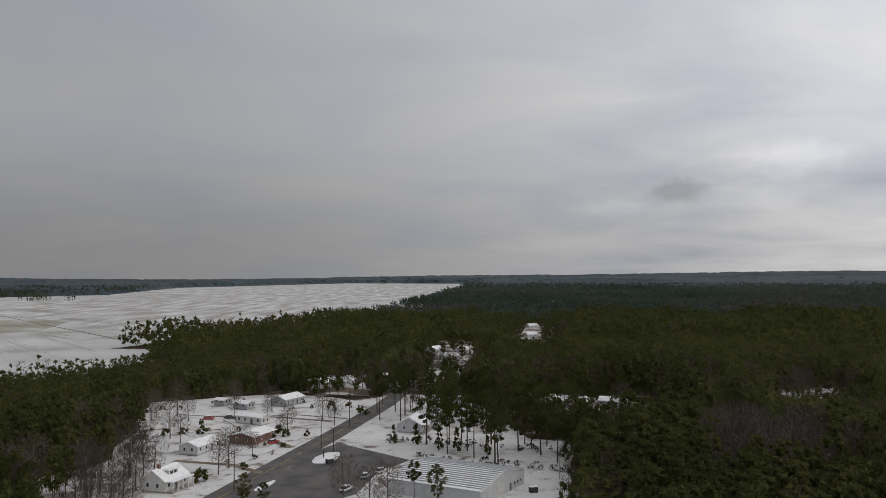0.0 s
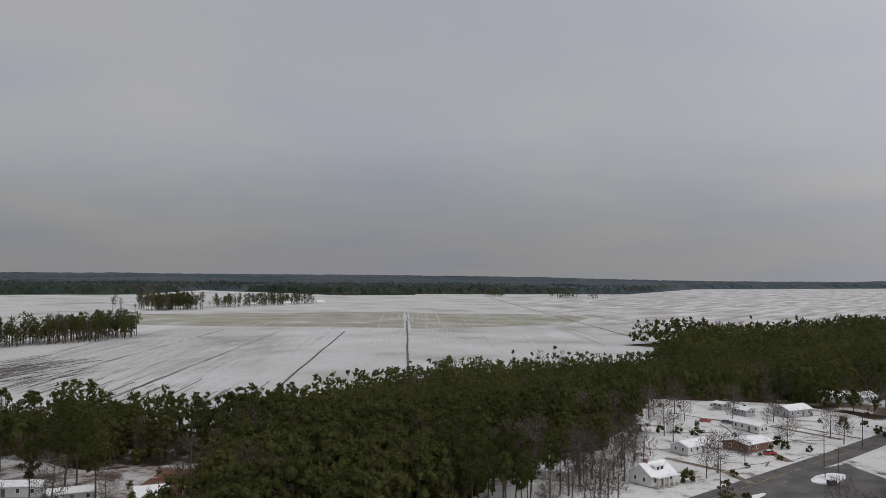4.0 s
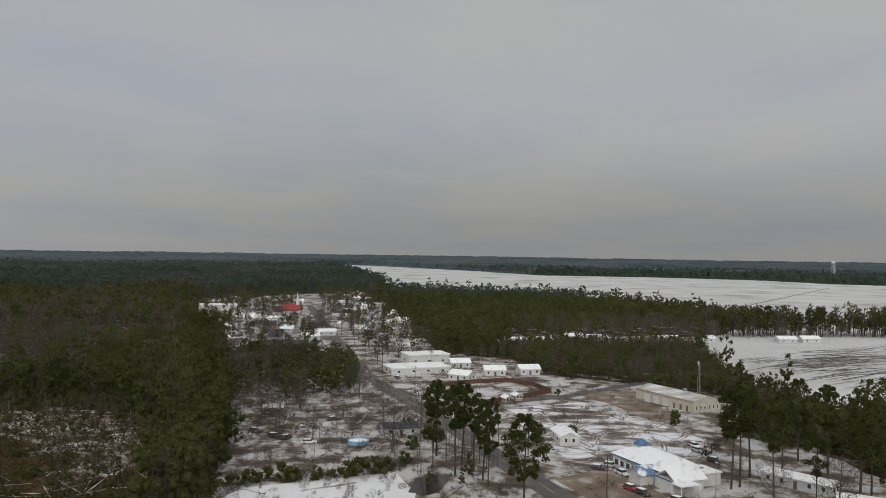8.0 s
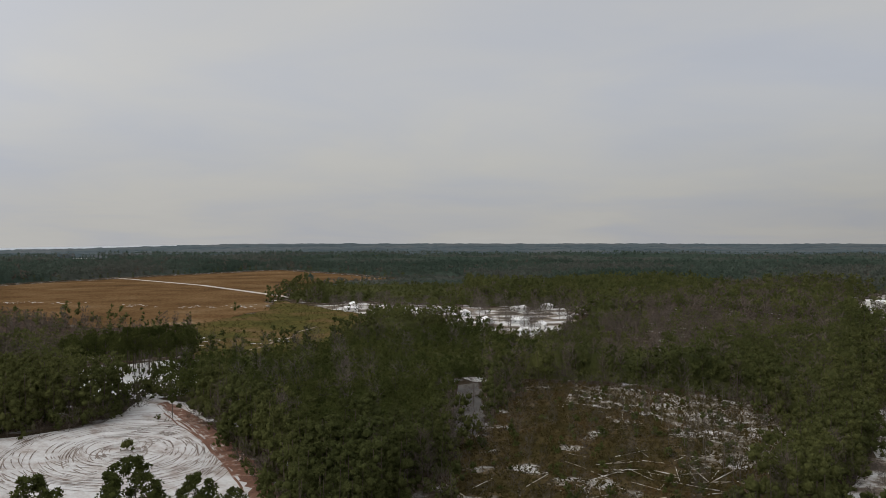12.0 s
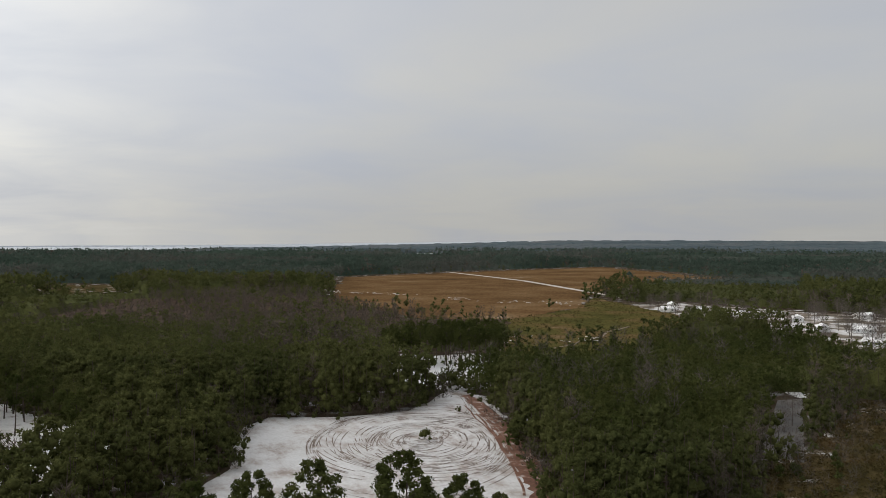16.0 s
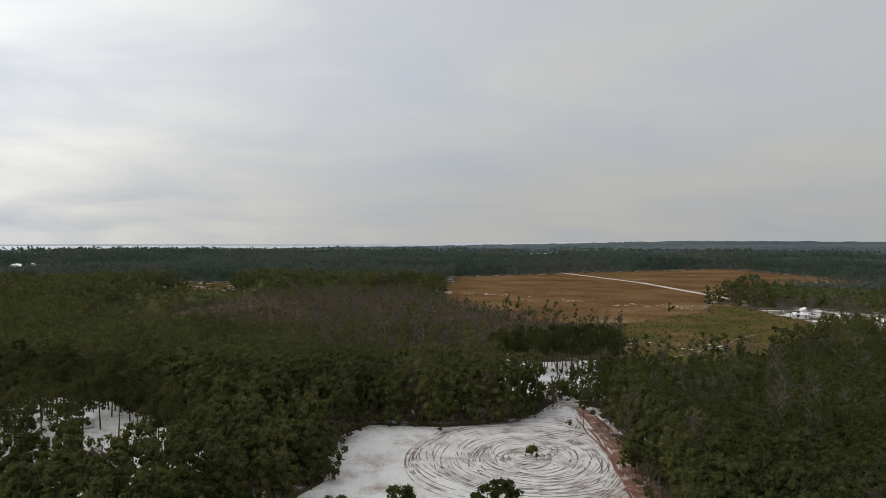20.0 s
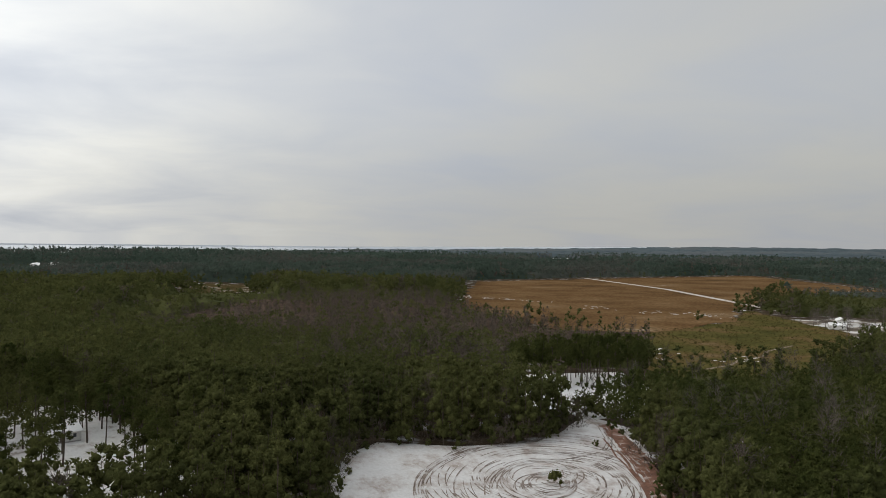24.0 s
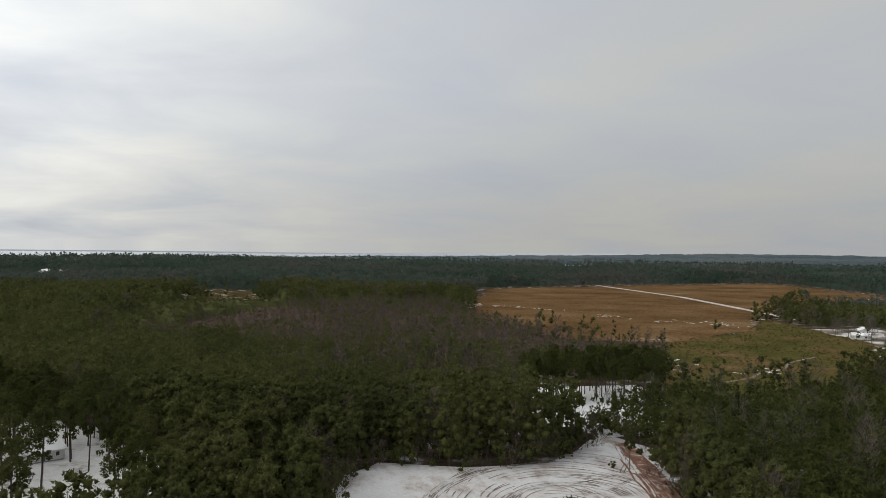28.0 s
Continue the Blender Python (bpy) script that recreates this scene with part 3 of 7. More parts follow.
def crown(rng, profile, height, clumps, puff, tufts, size, sub=1, flat=1.1, hollow=0.1, core=0.74):
    """A crown of uneven rounded needle clumps with loose tufts on them: corners and three-sided faces."""
    base, tri = ROUND[sub]
    zs = np.sort(rng.uniform(profile[0][0], profile[-1][0], clumps))
    rad = np.interp(zs, [p[0] for p in profile], [p[1] for p in profile])
    ang, rr = np.arange(clumps) * 2.4 + rng.uniform(-0.6, 0.6, clumps), rad * rng.uniform(hollow, 0.92, clumps) ** 0.6
    cen = np.stack([np.cos(ang) * rr, np.sin(ang) * rr, zs * height], 1)
    ball = np.maximum(0.5, rad * puff) * rng.uniform(0.75, 1.3, clumps)
    bumps = 1 + rng.uniform(-0.24, 0.22, (clumps, len(base), 1))
    squash = np.stack([rng.uniform(0.8, 1.25, clumps), rng.uniform(0.8, 1.25, clumps), np.full(clumps, flat)], 1)
    if core:
        v = (cen[:, None] + base[None] * bumps * squash[:, None] * ball[:, None, None] * core).reshape(-1, 3)
        f = (tri[None] + (np.arange(clumps) * len(base))[:, None, None]).reshape(-1, 3)
    else:
        v, f = np.zeros((0, 3)), np.zeros((0, 3), int)
    if tufts:
        pick = rng.integers(0, clumps, tufts)
        d = rng.normal(0, 1, (tufts, 3)) + np.array([0, 0, 0.25])
        d /= np.linalg.norm(d, axis=1, keepdims=True)
        pos = cen[pick] + d * squash[pick] * ball[pick, None] * rng.uniform(0.6, 1.0, (tufts, 1))
        d = d + rng.normal(0, 0.45, (tufts, 3))
        d /= np.linalg.norm(d, axis=1, keepdims=True)
        side = np.cross(d, rng.normal(0, 1, (tufts, 3)))
        side /= np.linalg.norm(side, axis=1, keepdims=True)
        s = size * rng.uniform(0.6, 1.4, (tufts, 1))
        q = np.stack([pos - side * s * 0.5, pos + side * s * 0.5, pos + d * s * 1.2 + rng.normal(0, 0.15, (tufts, 3)) * s], 1)
        f = np.concatenate([f, np.arange(tufts * 3).reshape(-1, 3) + len(v)])
        v = np.concatenate([v, q.reshape(-1, 3)])
    return v, f


def grow(rng, name, crowns, pos, heights, turns, material, label):
    """A wood of crowns (drawn for 20 m) at the places, as one piece."""
    vs, fs, n = [], [], 0
    which = rng.integers(0, len(crowns), len(pos))
    for k, (v, f) in enumerate(crowns):
        i = np.nonzero(which == k)[0]
        if not len(i):
            continue
        s = (heights[i] / 20.0)[:, None]
        c, sn = np.cos(turns[i])[:, None] * s, np.sin(turns[i])[:, None] * s
        w = np.stack([v[None, :, 0] * c - v[None, :, 1] * sn + pos[i, 0][:, None], v[None, :, 0] * sn + v[None, :, 1] * c + pos[i, 1][:, None], v[None, :, 2] * s], 2)
        vs.append(w.reshape(-1, 3))
        fs.append((f[None] + (n + np.arange(len(i)) * len(v))[:, None, None]).reshape(-1, 3))
        n += len(i) * len(v)
    return tagged(quads(name, np.concatenate(vs), np.concatenate(fs), material, True), label, "woods", kind="stuff")


def twig_cloud(rng, n, length, width, profile, height):
    """Corners of n thin twigs that fan upwards and outwards from within a bare crown."""
    zs = rng.uniform(profile[0][0], profile[-1][0], n)
    rad = np.interp(zs, [p[0] for p in profile], [p[1] for p in profile]) * np.sqrt(rng.uniform(0.02, 1, n))
    ang = rng.uniform(0, 6.28, n)
    pos = np.stack([np.cos(ang) * rad, np.sin(ang) * rad, zs * height], 1)
    d = np.stack([np.cos(ang) * 0.55, np.sin(ang) * 0.55, np.full(n, 0.75)], 1) + rng.normal(0, 0.4, (n, 3))
    d /= np.linalg.norm(d, axis=1, keepdims=True)
    side = np.cross(d, rng.normal(0, 1, (n, 3)))
    side /= np.linalg.norm(side, axis=1, keepdims=True)
    L = length * rng.uniform(0.5, 1.3, (n, 1))
    return np.stack([pos - side * width, pos + side * width, pos + d * L], 1).reshape(-1, 3)


BARE = [(0.30, 1.2), (0.55, 2.8), (0.8, 3.0), (1.0, 1.2)]


def trunk_verts(rng, height, r, lean=0.4):
    """A four-sided tapered trunk as quads."""
    out = []
    dx, dy = rng.normal(0, lean, 2)
    for k in range(4):
        a, b = k * np.pi / 2, (k + 1) * np.pi / 2
        out += [(np.cos(a) * r, np.sin(a) * r, -0.2), (np.cos(b) * r, np.sin(b) * r, -0.2),
                (dx + np.cos(b) * r * 0.35, dy + np.sin(b) * r * 0.35, height), (dx + np.cos(a) * r * 0.35, dy + np.sin(a) * r * 0.35, height)]
    return np.array(out)


def scatter(rng, templates, pos, heights, turns):
    """Templates (for a height of 1 unit = 20 m) repeated at the places; returns corners."""
    out = []
    which = rng.integers(0, len(templates), len(pos))
    for k, tpl in enumerate(templates):
        i = np.nonzero(which == k)[0]
        if not len(i):
            continue
        s = (heights[i] / 20.0)[:, None, None]
        c, sn = np.cos(turns[i])[:, None], np.sin(turns[i])[:, None]
        x, y = tpl[None, :, 0] * c - tpl[None, :, 1] * sn, tpl[None, :, 0] * sn + tpl[None, :, 1] * c
        v = np.stack([x, y, np.broadcast_to(tpl[None, :, 2], x.shape)], 2) * s
        v[:, :, :2] += pos[i][:, None, :]
        out.append(v.reshape(-1, 3))
    return np.concatenate(out) if out else np.zeros((0, 3))


def wood(name, verts, material, label, sides=3):
    f = np.arange(len(verts)).reshape(-1, sides)
    return tagged(quads(name, verts, f, material), label, "woods", kind="stuff")


SPINNEY = [(-150, -352), (-205, -352), (-196, -300), (-168, -262), (-149, -262), (-136, -290)]
EAST_HARDWOODS = [(68, 200), (98, 204), (124, 290), (92, 294), (74, 250)]
YOUNG_PINES = [(-160, -235), (-150, -275), (-190, -310), (-240, -300), (-300, -310), (-372, -300), (-300, -190), (-262, -205), (-190, -140), (-130, -130)]


def plant_grid(rng, r0, r1, step, thin=None):
    n = int(r1 // step) + 1
    g = np.stack(np.meshgrid(np.arange(-n, n + 1), np.arange(-n, n + 1)), -1).reshape(-1, 2) * step
    g = g + rng.uniform(-0.45, 0.45, g.shape) * step
    r, head = np.hypot(g[:, 0] + 10, g[:, 1]), np.degrees(np.arctan2(-g[:, 0] - 10, g[:, 1])) % 360
    ok = (r > r0) & (r <= r1) & ((head < 203) | (head > 325)) & ~inside(g[:, 0], g[:, 1], YOUNG_PINES) & ~inside(g[:, 0], g[:, 1], PATCH) & ~inside(g[:, 0], g[:, 1], EAST_HARDWOODS) & ~inside(g[:, 0], g[:, 1], SPINNEY)
    near = np.interp(head, [0, 28, 30, 70, 76, 130, 134, 148, 152, 174, 178, 360], [150, 150, 118, 118, 165, 165, 128, 128, 165, 165, 125, 125])
    g = g[ok & (r > near)]
    return g[~is_open(g[:, 0], g[:, 1])]


def smooth_noise(x, y, size, seed):
    """Smooth value noise between 0 and 1."""
    rs = np.random.RandomState(seed)
    tab = rs.rand(64, 64)
    u, v = x / size, y / size
    i, j = np.floor(u).astype(int), np.floor(v).astype(int)
    fu, fv = u - i, v - j
    fu, fv = fu * fu * (3 - 2 * fu), fv * fv * (3 - 2 * fv)
    g = lambda a, b: tab[a % 64, b % 64]
    return (g(i, j) * (1 - fu) + g(i + 1, j) * fu) * (1 - fv) + (g(i, j + 1) * (1 - fu) + g(i + 1, j + 1) * fu) * fv


LOW_WOODS = [[(-455, 62), (-397, 80), (-372, 118), (-400, 165), (-455, 178), (-530, 180), (-525, 50)], [(-400, 165), (-372, 118), (-340, 148), (-268, 125), (-240, 142), (-290, 178), (-340, 168)], [(30, 285), (120, 285), (115, 330), (45, 332)], [(-300, -190), (-372, -300), (-345, -365), (-470, -290), (-380, -190)], [(-45, 400), (30, 400), (30, 540), (-30, 540)]]
BARE_WOODS = [(60, -480), (-40, -800), (-230, -830), (-240, -523), (-300, -500), (-262, -430), (-200, -400), (-80, -420)]
BARE_WOODS = ragged(BARE_WOODS, 16, 14, 31)
sheet("ground_litter", BARE_WOODS, 0.07, m_litter, "brown leaf litter under leafless woods")


CROWN_HIGH = [(0.46, 1.4), (0.60, 2.9), (0.78, 3.3), (0.92, 2.5), (0.99, 0.9)]
CROWN_DEEP = [(0.16, 2.4), (0.42, 3.3), (0.66, 3.4), (0.86, 2.6), (0.98, 0.9)]
CROWN_CONE = [(0.06, 2.8), (0.35, 3.4), (0.6, 3.0), (0.85, 1.7), (0.99, 0.4)]
# woods that stay low: (outline, share of the full height)
SHORT_WOODS = (([(220, -1150), (340, -1150), (380, -1560), (250, -1560)], 0.4), ([(-760, -1900), (-900, -1860), (-1060, -2390), (-890, -2390)], 0.3), ([(50, 560), (90, 560), (100, 690), (60, 690)], 0.5),
               ([(-70, -845), (30, -845), (40, -700), (-70, -690)], 0.42), ([(-90, -690), (50, -690), (50, -560), (-90, -540)], 0.66), ([(-290, 178), (-228, 150), (-130, 190), (-130, 260), (-170, 460), (-232, 330), (-224, 248), (-228, 200)], 0.88), ([(-232, 330), (-178, 490), (-225, 640), (-190, 790), (-120, 1010), (-60, 1150), (70, 1150), (20, 900), (-50, 700), (-80, 480), (-110, 330)], 0.8), ([(-480, -640), (-560, -480), (-900, -790), (-840, -850), (-700, -870)], 0.5), ([(-140, -285), (-200, -325), (-300, -500), (-200, -480), (-120, -420)], 0.72),
               ([(-455, 62), (-640, 2), (-900, -40), (-1110, -60), (-1270, -45), (-1110, 200), (-755, 335), (-640, 250), (-540, 190)], 0.68), ([(100, 250), (150, 240), (200, 350), (140, 350)], 0.6),
               ([(-60, 400), (60, 400), (90, 660), (180, 1020), (60, 1000), (-30, 660)], 0.7), ([(-385, -265), (-330, -190), (-300, -150), (-420, -120), (-520, -150), (-560, -260), (-470, -300)], 0.62))
# leafless stands among the pines
GREY_WOODS = ([(-320, -200), (-430, -110), (-620, -170), (-900, -260), (-880, -380), (-560, -300), (-400, -250)], [(-430, 178), (-640, 60), (-700, 240), (-640, 250), (-540, 190)],
              [(70, 205), (140, 215), (150, 290), (90, 270)], [(-160, -300), (-60, -330), (-40, -380), (-200, -400)])


def canopy(x, y):
    """Usual height of the woods at each place."""
    h = 15 + 7 * smooth_noise(x, y, 60, 4) + 3 * smooth_noise(x, y, 240, 14)
    h = np.where(inside(x, y, BARE_WOODS), h * 0.62, h)
    for low in LOW_WOODS:
        h = np.where(inside(x, y, low), h * 0.42, h)
    for poly, share in SHORT_WOODS:
        h = np.where(inside(x, y, poly), h * share, h)
    return np.where(inside(x, y, YOUNG_PINES), 9 + 4 * smooth_noise(x, y, 30, 6), h)


def leafless(x, y):
    """Share of leafless trees at each place."""
    share = 0.06 + 0.7 * inside(x, y, BARE_WOODS) + 0.45 * inside(x, y, LOW_WOODS[0]) + 0.2 * (smooth_noise(x, y, 90, 3) > 0.7)
    for poly in GREY_WOODS:
        share = share + 0.5 * inside(x, y, poly)
    return share


def build_woods():
    rng = np.random.default_rng(5)
    tiers = (("near", 105, 290, 5.4), ("middle", 290, 540, 6.2), ("distant", 540, 950, 8.2), ("remote", 950, 1700, 12.0), ("farthest", 1700, 2700, 19.0))
    for tier, r0, r1, step in tiers:
        g = plant_grid(rng, r0, r1, step)
        x, y = g.T
        bare = rng.random(len(g)) < leafless(x, y)
        h = canopy(x, y) * (1 + np.clip(rng.normal(0, 0.09, len(g)), -0.2, 0.12))
        turns = rng.uniform(0, 2 * np.pi, len(g))
        rim = np.zeros(len(g), bool)
        if tier in ("near", "middle", "distant"):
            for k in range(8):
                rim |= is_open(x + 16 * math.cos(k * 0.785), y + 16 * math.sin(k * 0.785))
            h = np.where(rim, h * 0.88, h)
            edge = rim & ~bare
            full = [crown(rng, (CROWN_DEEP, CROWN_CONE)[k % 2], 20, *{"near": (14, 0.4, 330, 0.5), "middle": (8, 0.4, 110, 0.95), "distant": (4, 0.6, 50, 1.3)}[tier]) for k in range(8)]
            grow(rng, f"wood_edge_{tier}", full, g[edge], h[edge], turns[edge], m_pine, "close-grown pines along the wood edge")
        shapes = (CROWN_HIGH, CROWN_DEEP, CROWN_DEEP, CROWN_CONE)
        if tier == "near":
            pines = [crown(rng, shapes[k % 4], 20, 14, 0.38, 350, 0.5) for k in range(12)]
            twigs = [twig_cloud(rng, 330, 2.8, 0.07, BARE, 19) for k in range(5)]
        elif tier == "middle":
            pines = [crown(rng, shapes[k % 4], 20, 9, 0.46, 105, 0.95, core=0) for k in range(12)]
            twigs = [twig_cloud(rng, 110, 3.4, 0.17, [(0.15, 1.8), (0.55, 3.2), (1.0, 1.4)], 19) for k in range(5)]
        elif tier == "distant":
            pines = [crown(rng, CROWN_HIGH, 20, 6, 0.5, 34, 1.9, core=0) for k in range(12)]
            twigs = [twig_cloud(rng, 60, 3.8, 0.36, [(0.1, 2.4), (0.5, 3.6), (1.0, 1.8)], 19) for k in range(4)]
        elif tier == "farthest":
            pines = [crown(rng, [(0.6, 4.0), (0.78, 5.0), (0.9, 3.4)], 20, 4, 0.6, 10, 4.2, core=0) for k in range(12)]
            twigs = [twig_cloud(rng, 8, 7.0, 2.0, BARE, 18) for k in range(4)]
        else:
            pines = [crown(rng, [(0.6, 3.0), (0.78, 3.6), (0.9, 2.4)], 20, 5, 0.6, 15, 2.6, core=0) for k in range(12)]
            twigs = [twig_cloud(rng, 16, 5.0, 0.9, BARE, 18) for k in range(4)]
        deep = ~bare & ~rim
        # the two outer tiers take the needle colour with haze mixed in
        grow(rng, f"pine_woods_{tier}", pines, g[deep], h[deep], turns[deep], m_canopy_hazed if tier in ("remote", "farthest") else m_pine, "dense dark green pine woods")
        wood(f"bare_woods_{tier}", scatter(rng, twigs, g[bare], h[bare] * 0.9, turns[bare]), m_redtwig, "leafless grey-brown hardwoods among the pines")
        if tier == "near":
            g2 = g[rng.random(len(g)) < 0.9]
            shrubs = [crown(rng, [(0.02, 1.6), (0.10, 2.2), (0.22, 1.0)], 20, 3, 0.7, 20, 0.7) for k in range(5)]
            g2 = g2 + rng.uniform(-2.4, 2.4, g2.shape)
            grow(rng, "understory", shrubs, g2, rng.uniform(9, 22, len(g2)), rng.uniform(0, 6.28, len(g2)), m_pine, "dark evergreen understory beneath the pines")
        if tier in ("near", "middle"):
            some = rng.random(len(g)) < (0.9 if tier == "near" else 0.5)
            stems = [trunk_verts(rng, 17.5, 0.17, 0.7) for k in range(4)]
            wood(f"wood_trunks_{tier}", scatter(rng, stems, g[some], h[some], turns[some]), m_bark, "slender trunks of the pine woods", 4)


def build_low_woods():
    """Thickets of young growth, too low to hide what lies behind."""
    rng = np.random.default_rng(17)
    for poly in LOW_WOODS:
        xs, ys = [p[0] for p in poly], [p[1] for p in poly]
        g = np.stack(np.meshgrid(np.arange(min(xs), max(xs), 3.9), np.arange(min(ys), max(ys), 3.9)), -1).reshape(-1, 2)
        g = g + rng.uniform(-1.8, 1.8, g.shape)
        g = g[inside(g[:, 0], g[:, 1], poly) & ~is_open(g[:, 0], g[:, 1])]
        bare = rng.random(len(g)) < 0.5
        h, turns = rng.uniform(5, 9.5, len(g)), rng.uniform(0, 6.28, len(g))
        grow(rng, "thicket_pines", [crown(rng, CROWN_CONE, 20, 7, 0.6, 60, 1.9, core=0) for k in range(5)], g[~bare], h[~bare], turns[~bare], m_pine, "thicket of young dark pines")
        wood("thicket_hardwoods", scatter(rng, [twig_cloud(rng, 60, 5.0, 0.25, [(0.05, 2.2), (0.5, 3.2), (1.0, 2.0)], 17) for k in range(4)], g[bare], h[bare], turns[bare]), m_redtwig, "thicket of leafless reddish-brown saplings")


def build_woods_below():
    """Woods beneath the flight path."""
    rng = np.random.default_rng(3)
    g = np.stack(np.meshgrid(np.arange(-120, 110, 7.5), np.arange(-112, 112, 7.5)), -1).reshape(-1, 2)
    g = g + rng.uniform(-3, 3, g.shape)
    g = g[(np.hypot(g[:, 0] + 10, g[:, 1]) < 108) & ~is_open(g[:, 0], g[:, 1])]
    h = rng.uniform(11, 18, len(g))
    grow(rng, "pine_woods_below", [crown(rng, CROWN_DEEP, 20, 6, 0.6, 10, 0.8) for k in range(4)], g, h, rng.uniform(0, 6.28, len(g)), m_pine, "pine woods beneath the flight path")


def build_far_woods():
    rng = np.random.default_rng(9)

    def fan(name, a0, a1, da, r0, r1, growth, material, under=False):
        head = np.radians(np.arange(a0, a1 + da / 2, da))
        n = int(np.log(r1 / r0) / growth)
        rad = r0 * np.exp(np.arange(n + 1) * growth)
        A, R = np.meshgrid(head, rad)
        A = A + rng.uniform(-0.4, 0.4, A.shape) * np.radians(da)
        R = R * (1 + rng.uniform(-0.4, 0.4, R.shape) * growth)
        x, y = -10 - np.sin(A) * R, np.cos(A) * R
        if under:
            z = canopy(x, y) * 0.66 * rng.uniform(0.8, 1.1, x.shape)
            z = np.where(inside(x, y, PATCH) | inside(x, y, EAST_HARDWOODS) | inside(x, y, SPINNEY), -2.0, z)
        else:
            z = 14 + 5 * smooth_noise(x, y, 70, 7) + 4 * smooth_noise(x, y, 500, 8) + rng.uniform(-2.4, 2.4, x.shape)
            z = z + 17 * np.clip((R - 3300) / 1500, 0, 1) * np.clip((172 - np.degrees(A)) / 22, 0, 1) * (1 - 1.1 * np.exp(-((np.degrees(A) - 16) / 11) ** 2))
            z = z + 20 * np.clip((R - 3600) / 1300, 0, 1) * np.clip((-8 - np.degrees(A)) / 16, 0, 1)
            for poly, share in SHORT_WOODS:
                z = np.where(inside(x, y, poly), z * share, z)
            z = z * (1 - 0.6 * np.clip((np.degrees(A) - 172) / 10, 0, 1) * np.clip((R - 1300) / 600, 0, 1))
            z = z * (1 - 0.42 * np.clip((np.degrees(A) - 138) / 8, 0, 1) * np.clip((2200 - R) / 500, 0, 1))
        z = np.where(is_open(x, y) | (R <= rad[0] * 1.001 + growth * rad[0] * 0.45), -2.0, z)
        if under:
            shut = z < 0
            for k in range(3):
                p = np.pad(shut, 1, mode="edge")
                shut = np.logical_or.reduce([p[i:i + z.shape[0], j:j + z.shape[1]] for i in (0, 1, 2) for j in (0, 1, 2)])
            z = np.where(shut | (leafless(x, y) > 0.5), -2.0, z)
        # lower growth towards the openings
        for rise in (5.0, 10.0):
            p = np.pad(z, 1, mode="edge")
            z = np.minimum.reduce([z] + [p[i:i + z.shape[0], j:j + z.shape[1]] + rise + 2 for i in (0, 1, 2) for j in (0, 1, 2)])
        idx = np.arange(x.size).reshape(x.shape)
        f = np.stack([idx[:-1, :-1], idx[:-1, 1:], idx[1:, 1:], idx[1:, :-1]], -1).reshape(-1, 4)
        v = np.stack([x, y, z], -1).reshape(-1, 3)
        f = f[(v[f][:, :, 2] > -1).any(1)]
        tagged(quads(name, v, f, material), "unbroken pine forest reaching to the horizon", "woods", kind="stuff")

    fan("canopy_floor", -36, 204, 0.34, 288, 960, 0.0095, m_pine, True)
    # beyond 940 m the haze-tinted colour replaces the plain pine needles
    fan("canopy_floor_beyond", -36, 204, 0.34, 940, 1720, 0.0095, m_canopy_hazed, True)
    fan("hazed_far_woods", -36, 204, 0.25, 1640, 2300, 0.008, m_canopy_hazed)
    # outermost ring, its haze carried by the bluer base colour
    fan("hazed_farthest_woods", -36, 204, 0.3, 2280, 4950, 0.011, m_canopy_hazed_blue)
    fan("far_woods_behind", 204, 324, 1.0, 240, 4950, 0.03, m_canopy_hazed)


def build_young_pines():
    rng = np.random.default_rng(33)
    g = np.stack(np.meshgrid(np.arange(-380, -120, 4.3), np.arange(-320, -120, 4.3)), -1).reshape(-1, 2)
    g = g + rng.uniform(-1.8, 1.8, g.shape)
    g = g[inside(g[:, 0], g[:, 1], YOUNG_PINES) & ~is_open(g[:, 0], g[:, 1])]
    h = 9 + 5 * smooth_noise(g[:, 0], g[:, 1], 30, 6) + rng.normal(0, 1.2, len(g))
    near = np.hypot(g[:, 0] + 20, g[:, 1]) < 270
    for name, sel, clumps, tufts in (("young_pines", near, 12, 280), ("young_pines_beyond", ~near, 10, 150)):
        shapes = [crown(rng, [(0.05, 3.4), (0.3, 4.2), (0.6, 3.6), (0.85, 2.2), (0.99, 0.6)], 20, clumps, 0.36, tufts, 0.8 if clumps > 10 else 1.2, core=0.7 if clumps > 10 else 0) for k in range(8)]
        grow(rng, name, shapes, g[sel], h[sel], rng.uniform(0, 6.28, sel.sum()), m_young_lone, "dense young pine plantation")
    bare = g[rng.random(len(g)) < 0.05]
    wood("young_hardwoods", scatter(rng, [twig_cloud(rng, 90, 3.6, 0.10, BARE, 19) for k in range(4)], bare, rng.uniform(13, 19, len(bare)), rng.uniform(0, 6.28, len(bare))), m_bare, "pale leafless trees rising from the plantation")


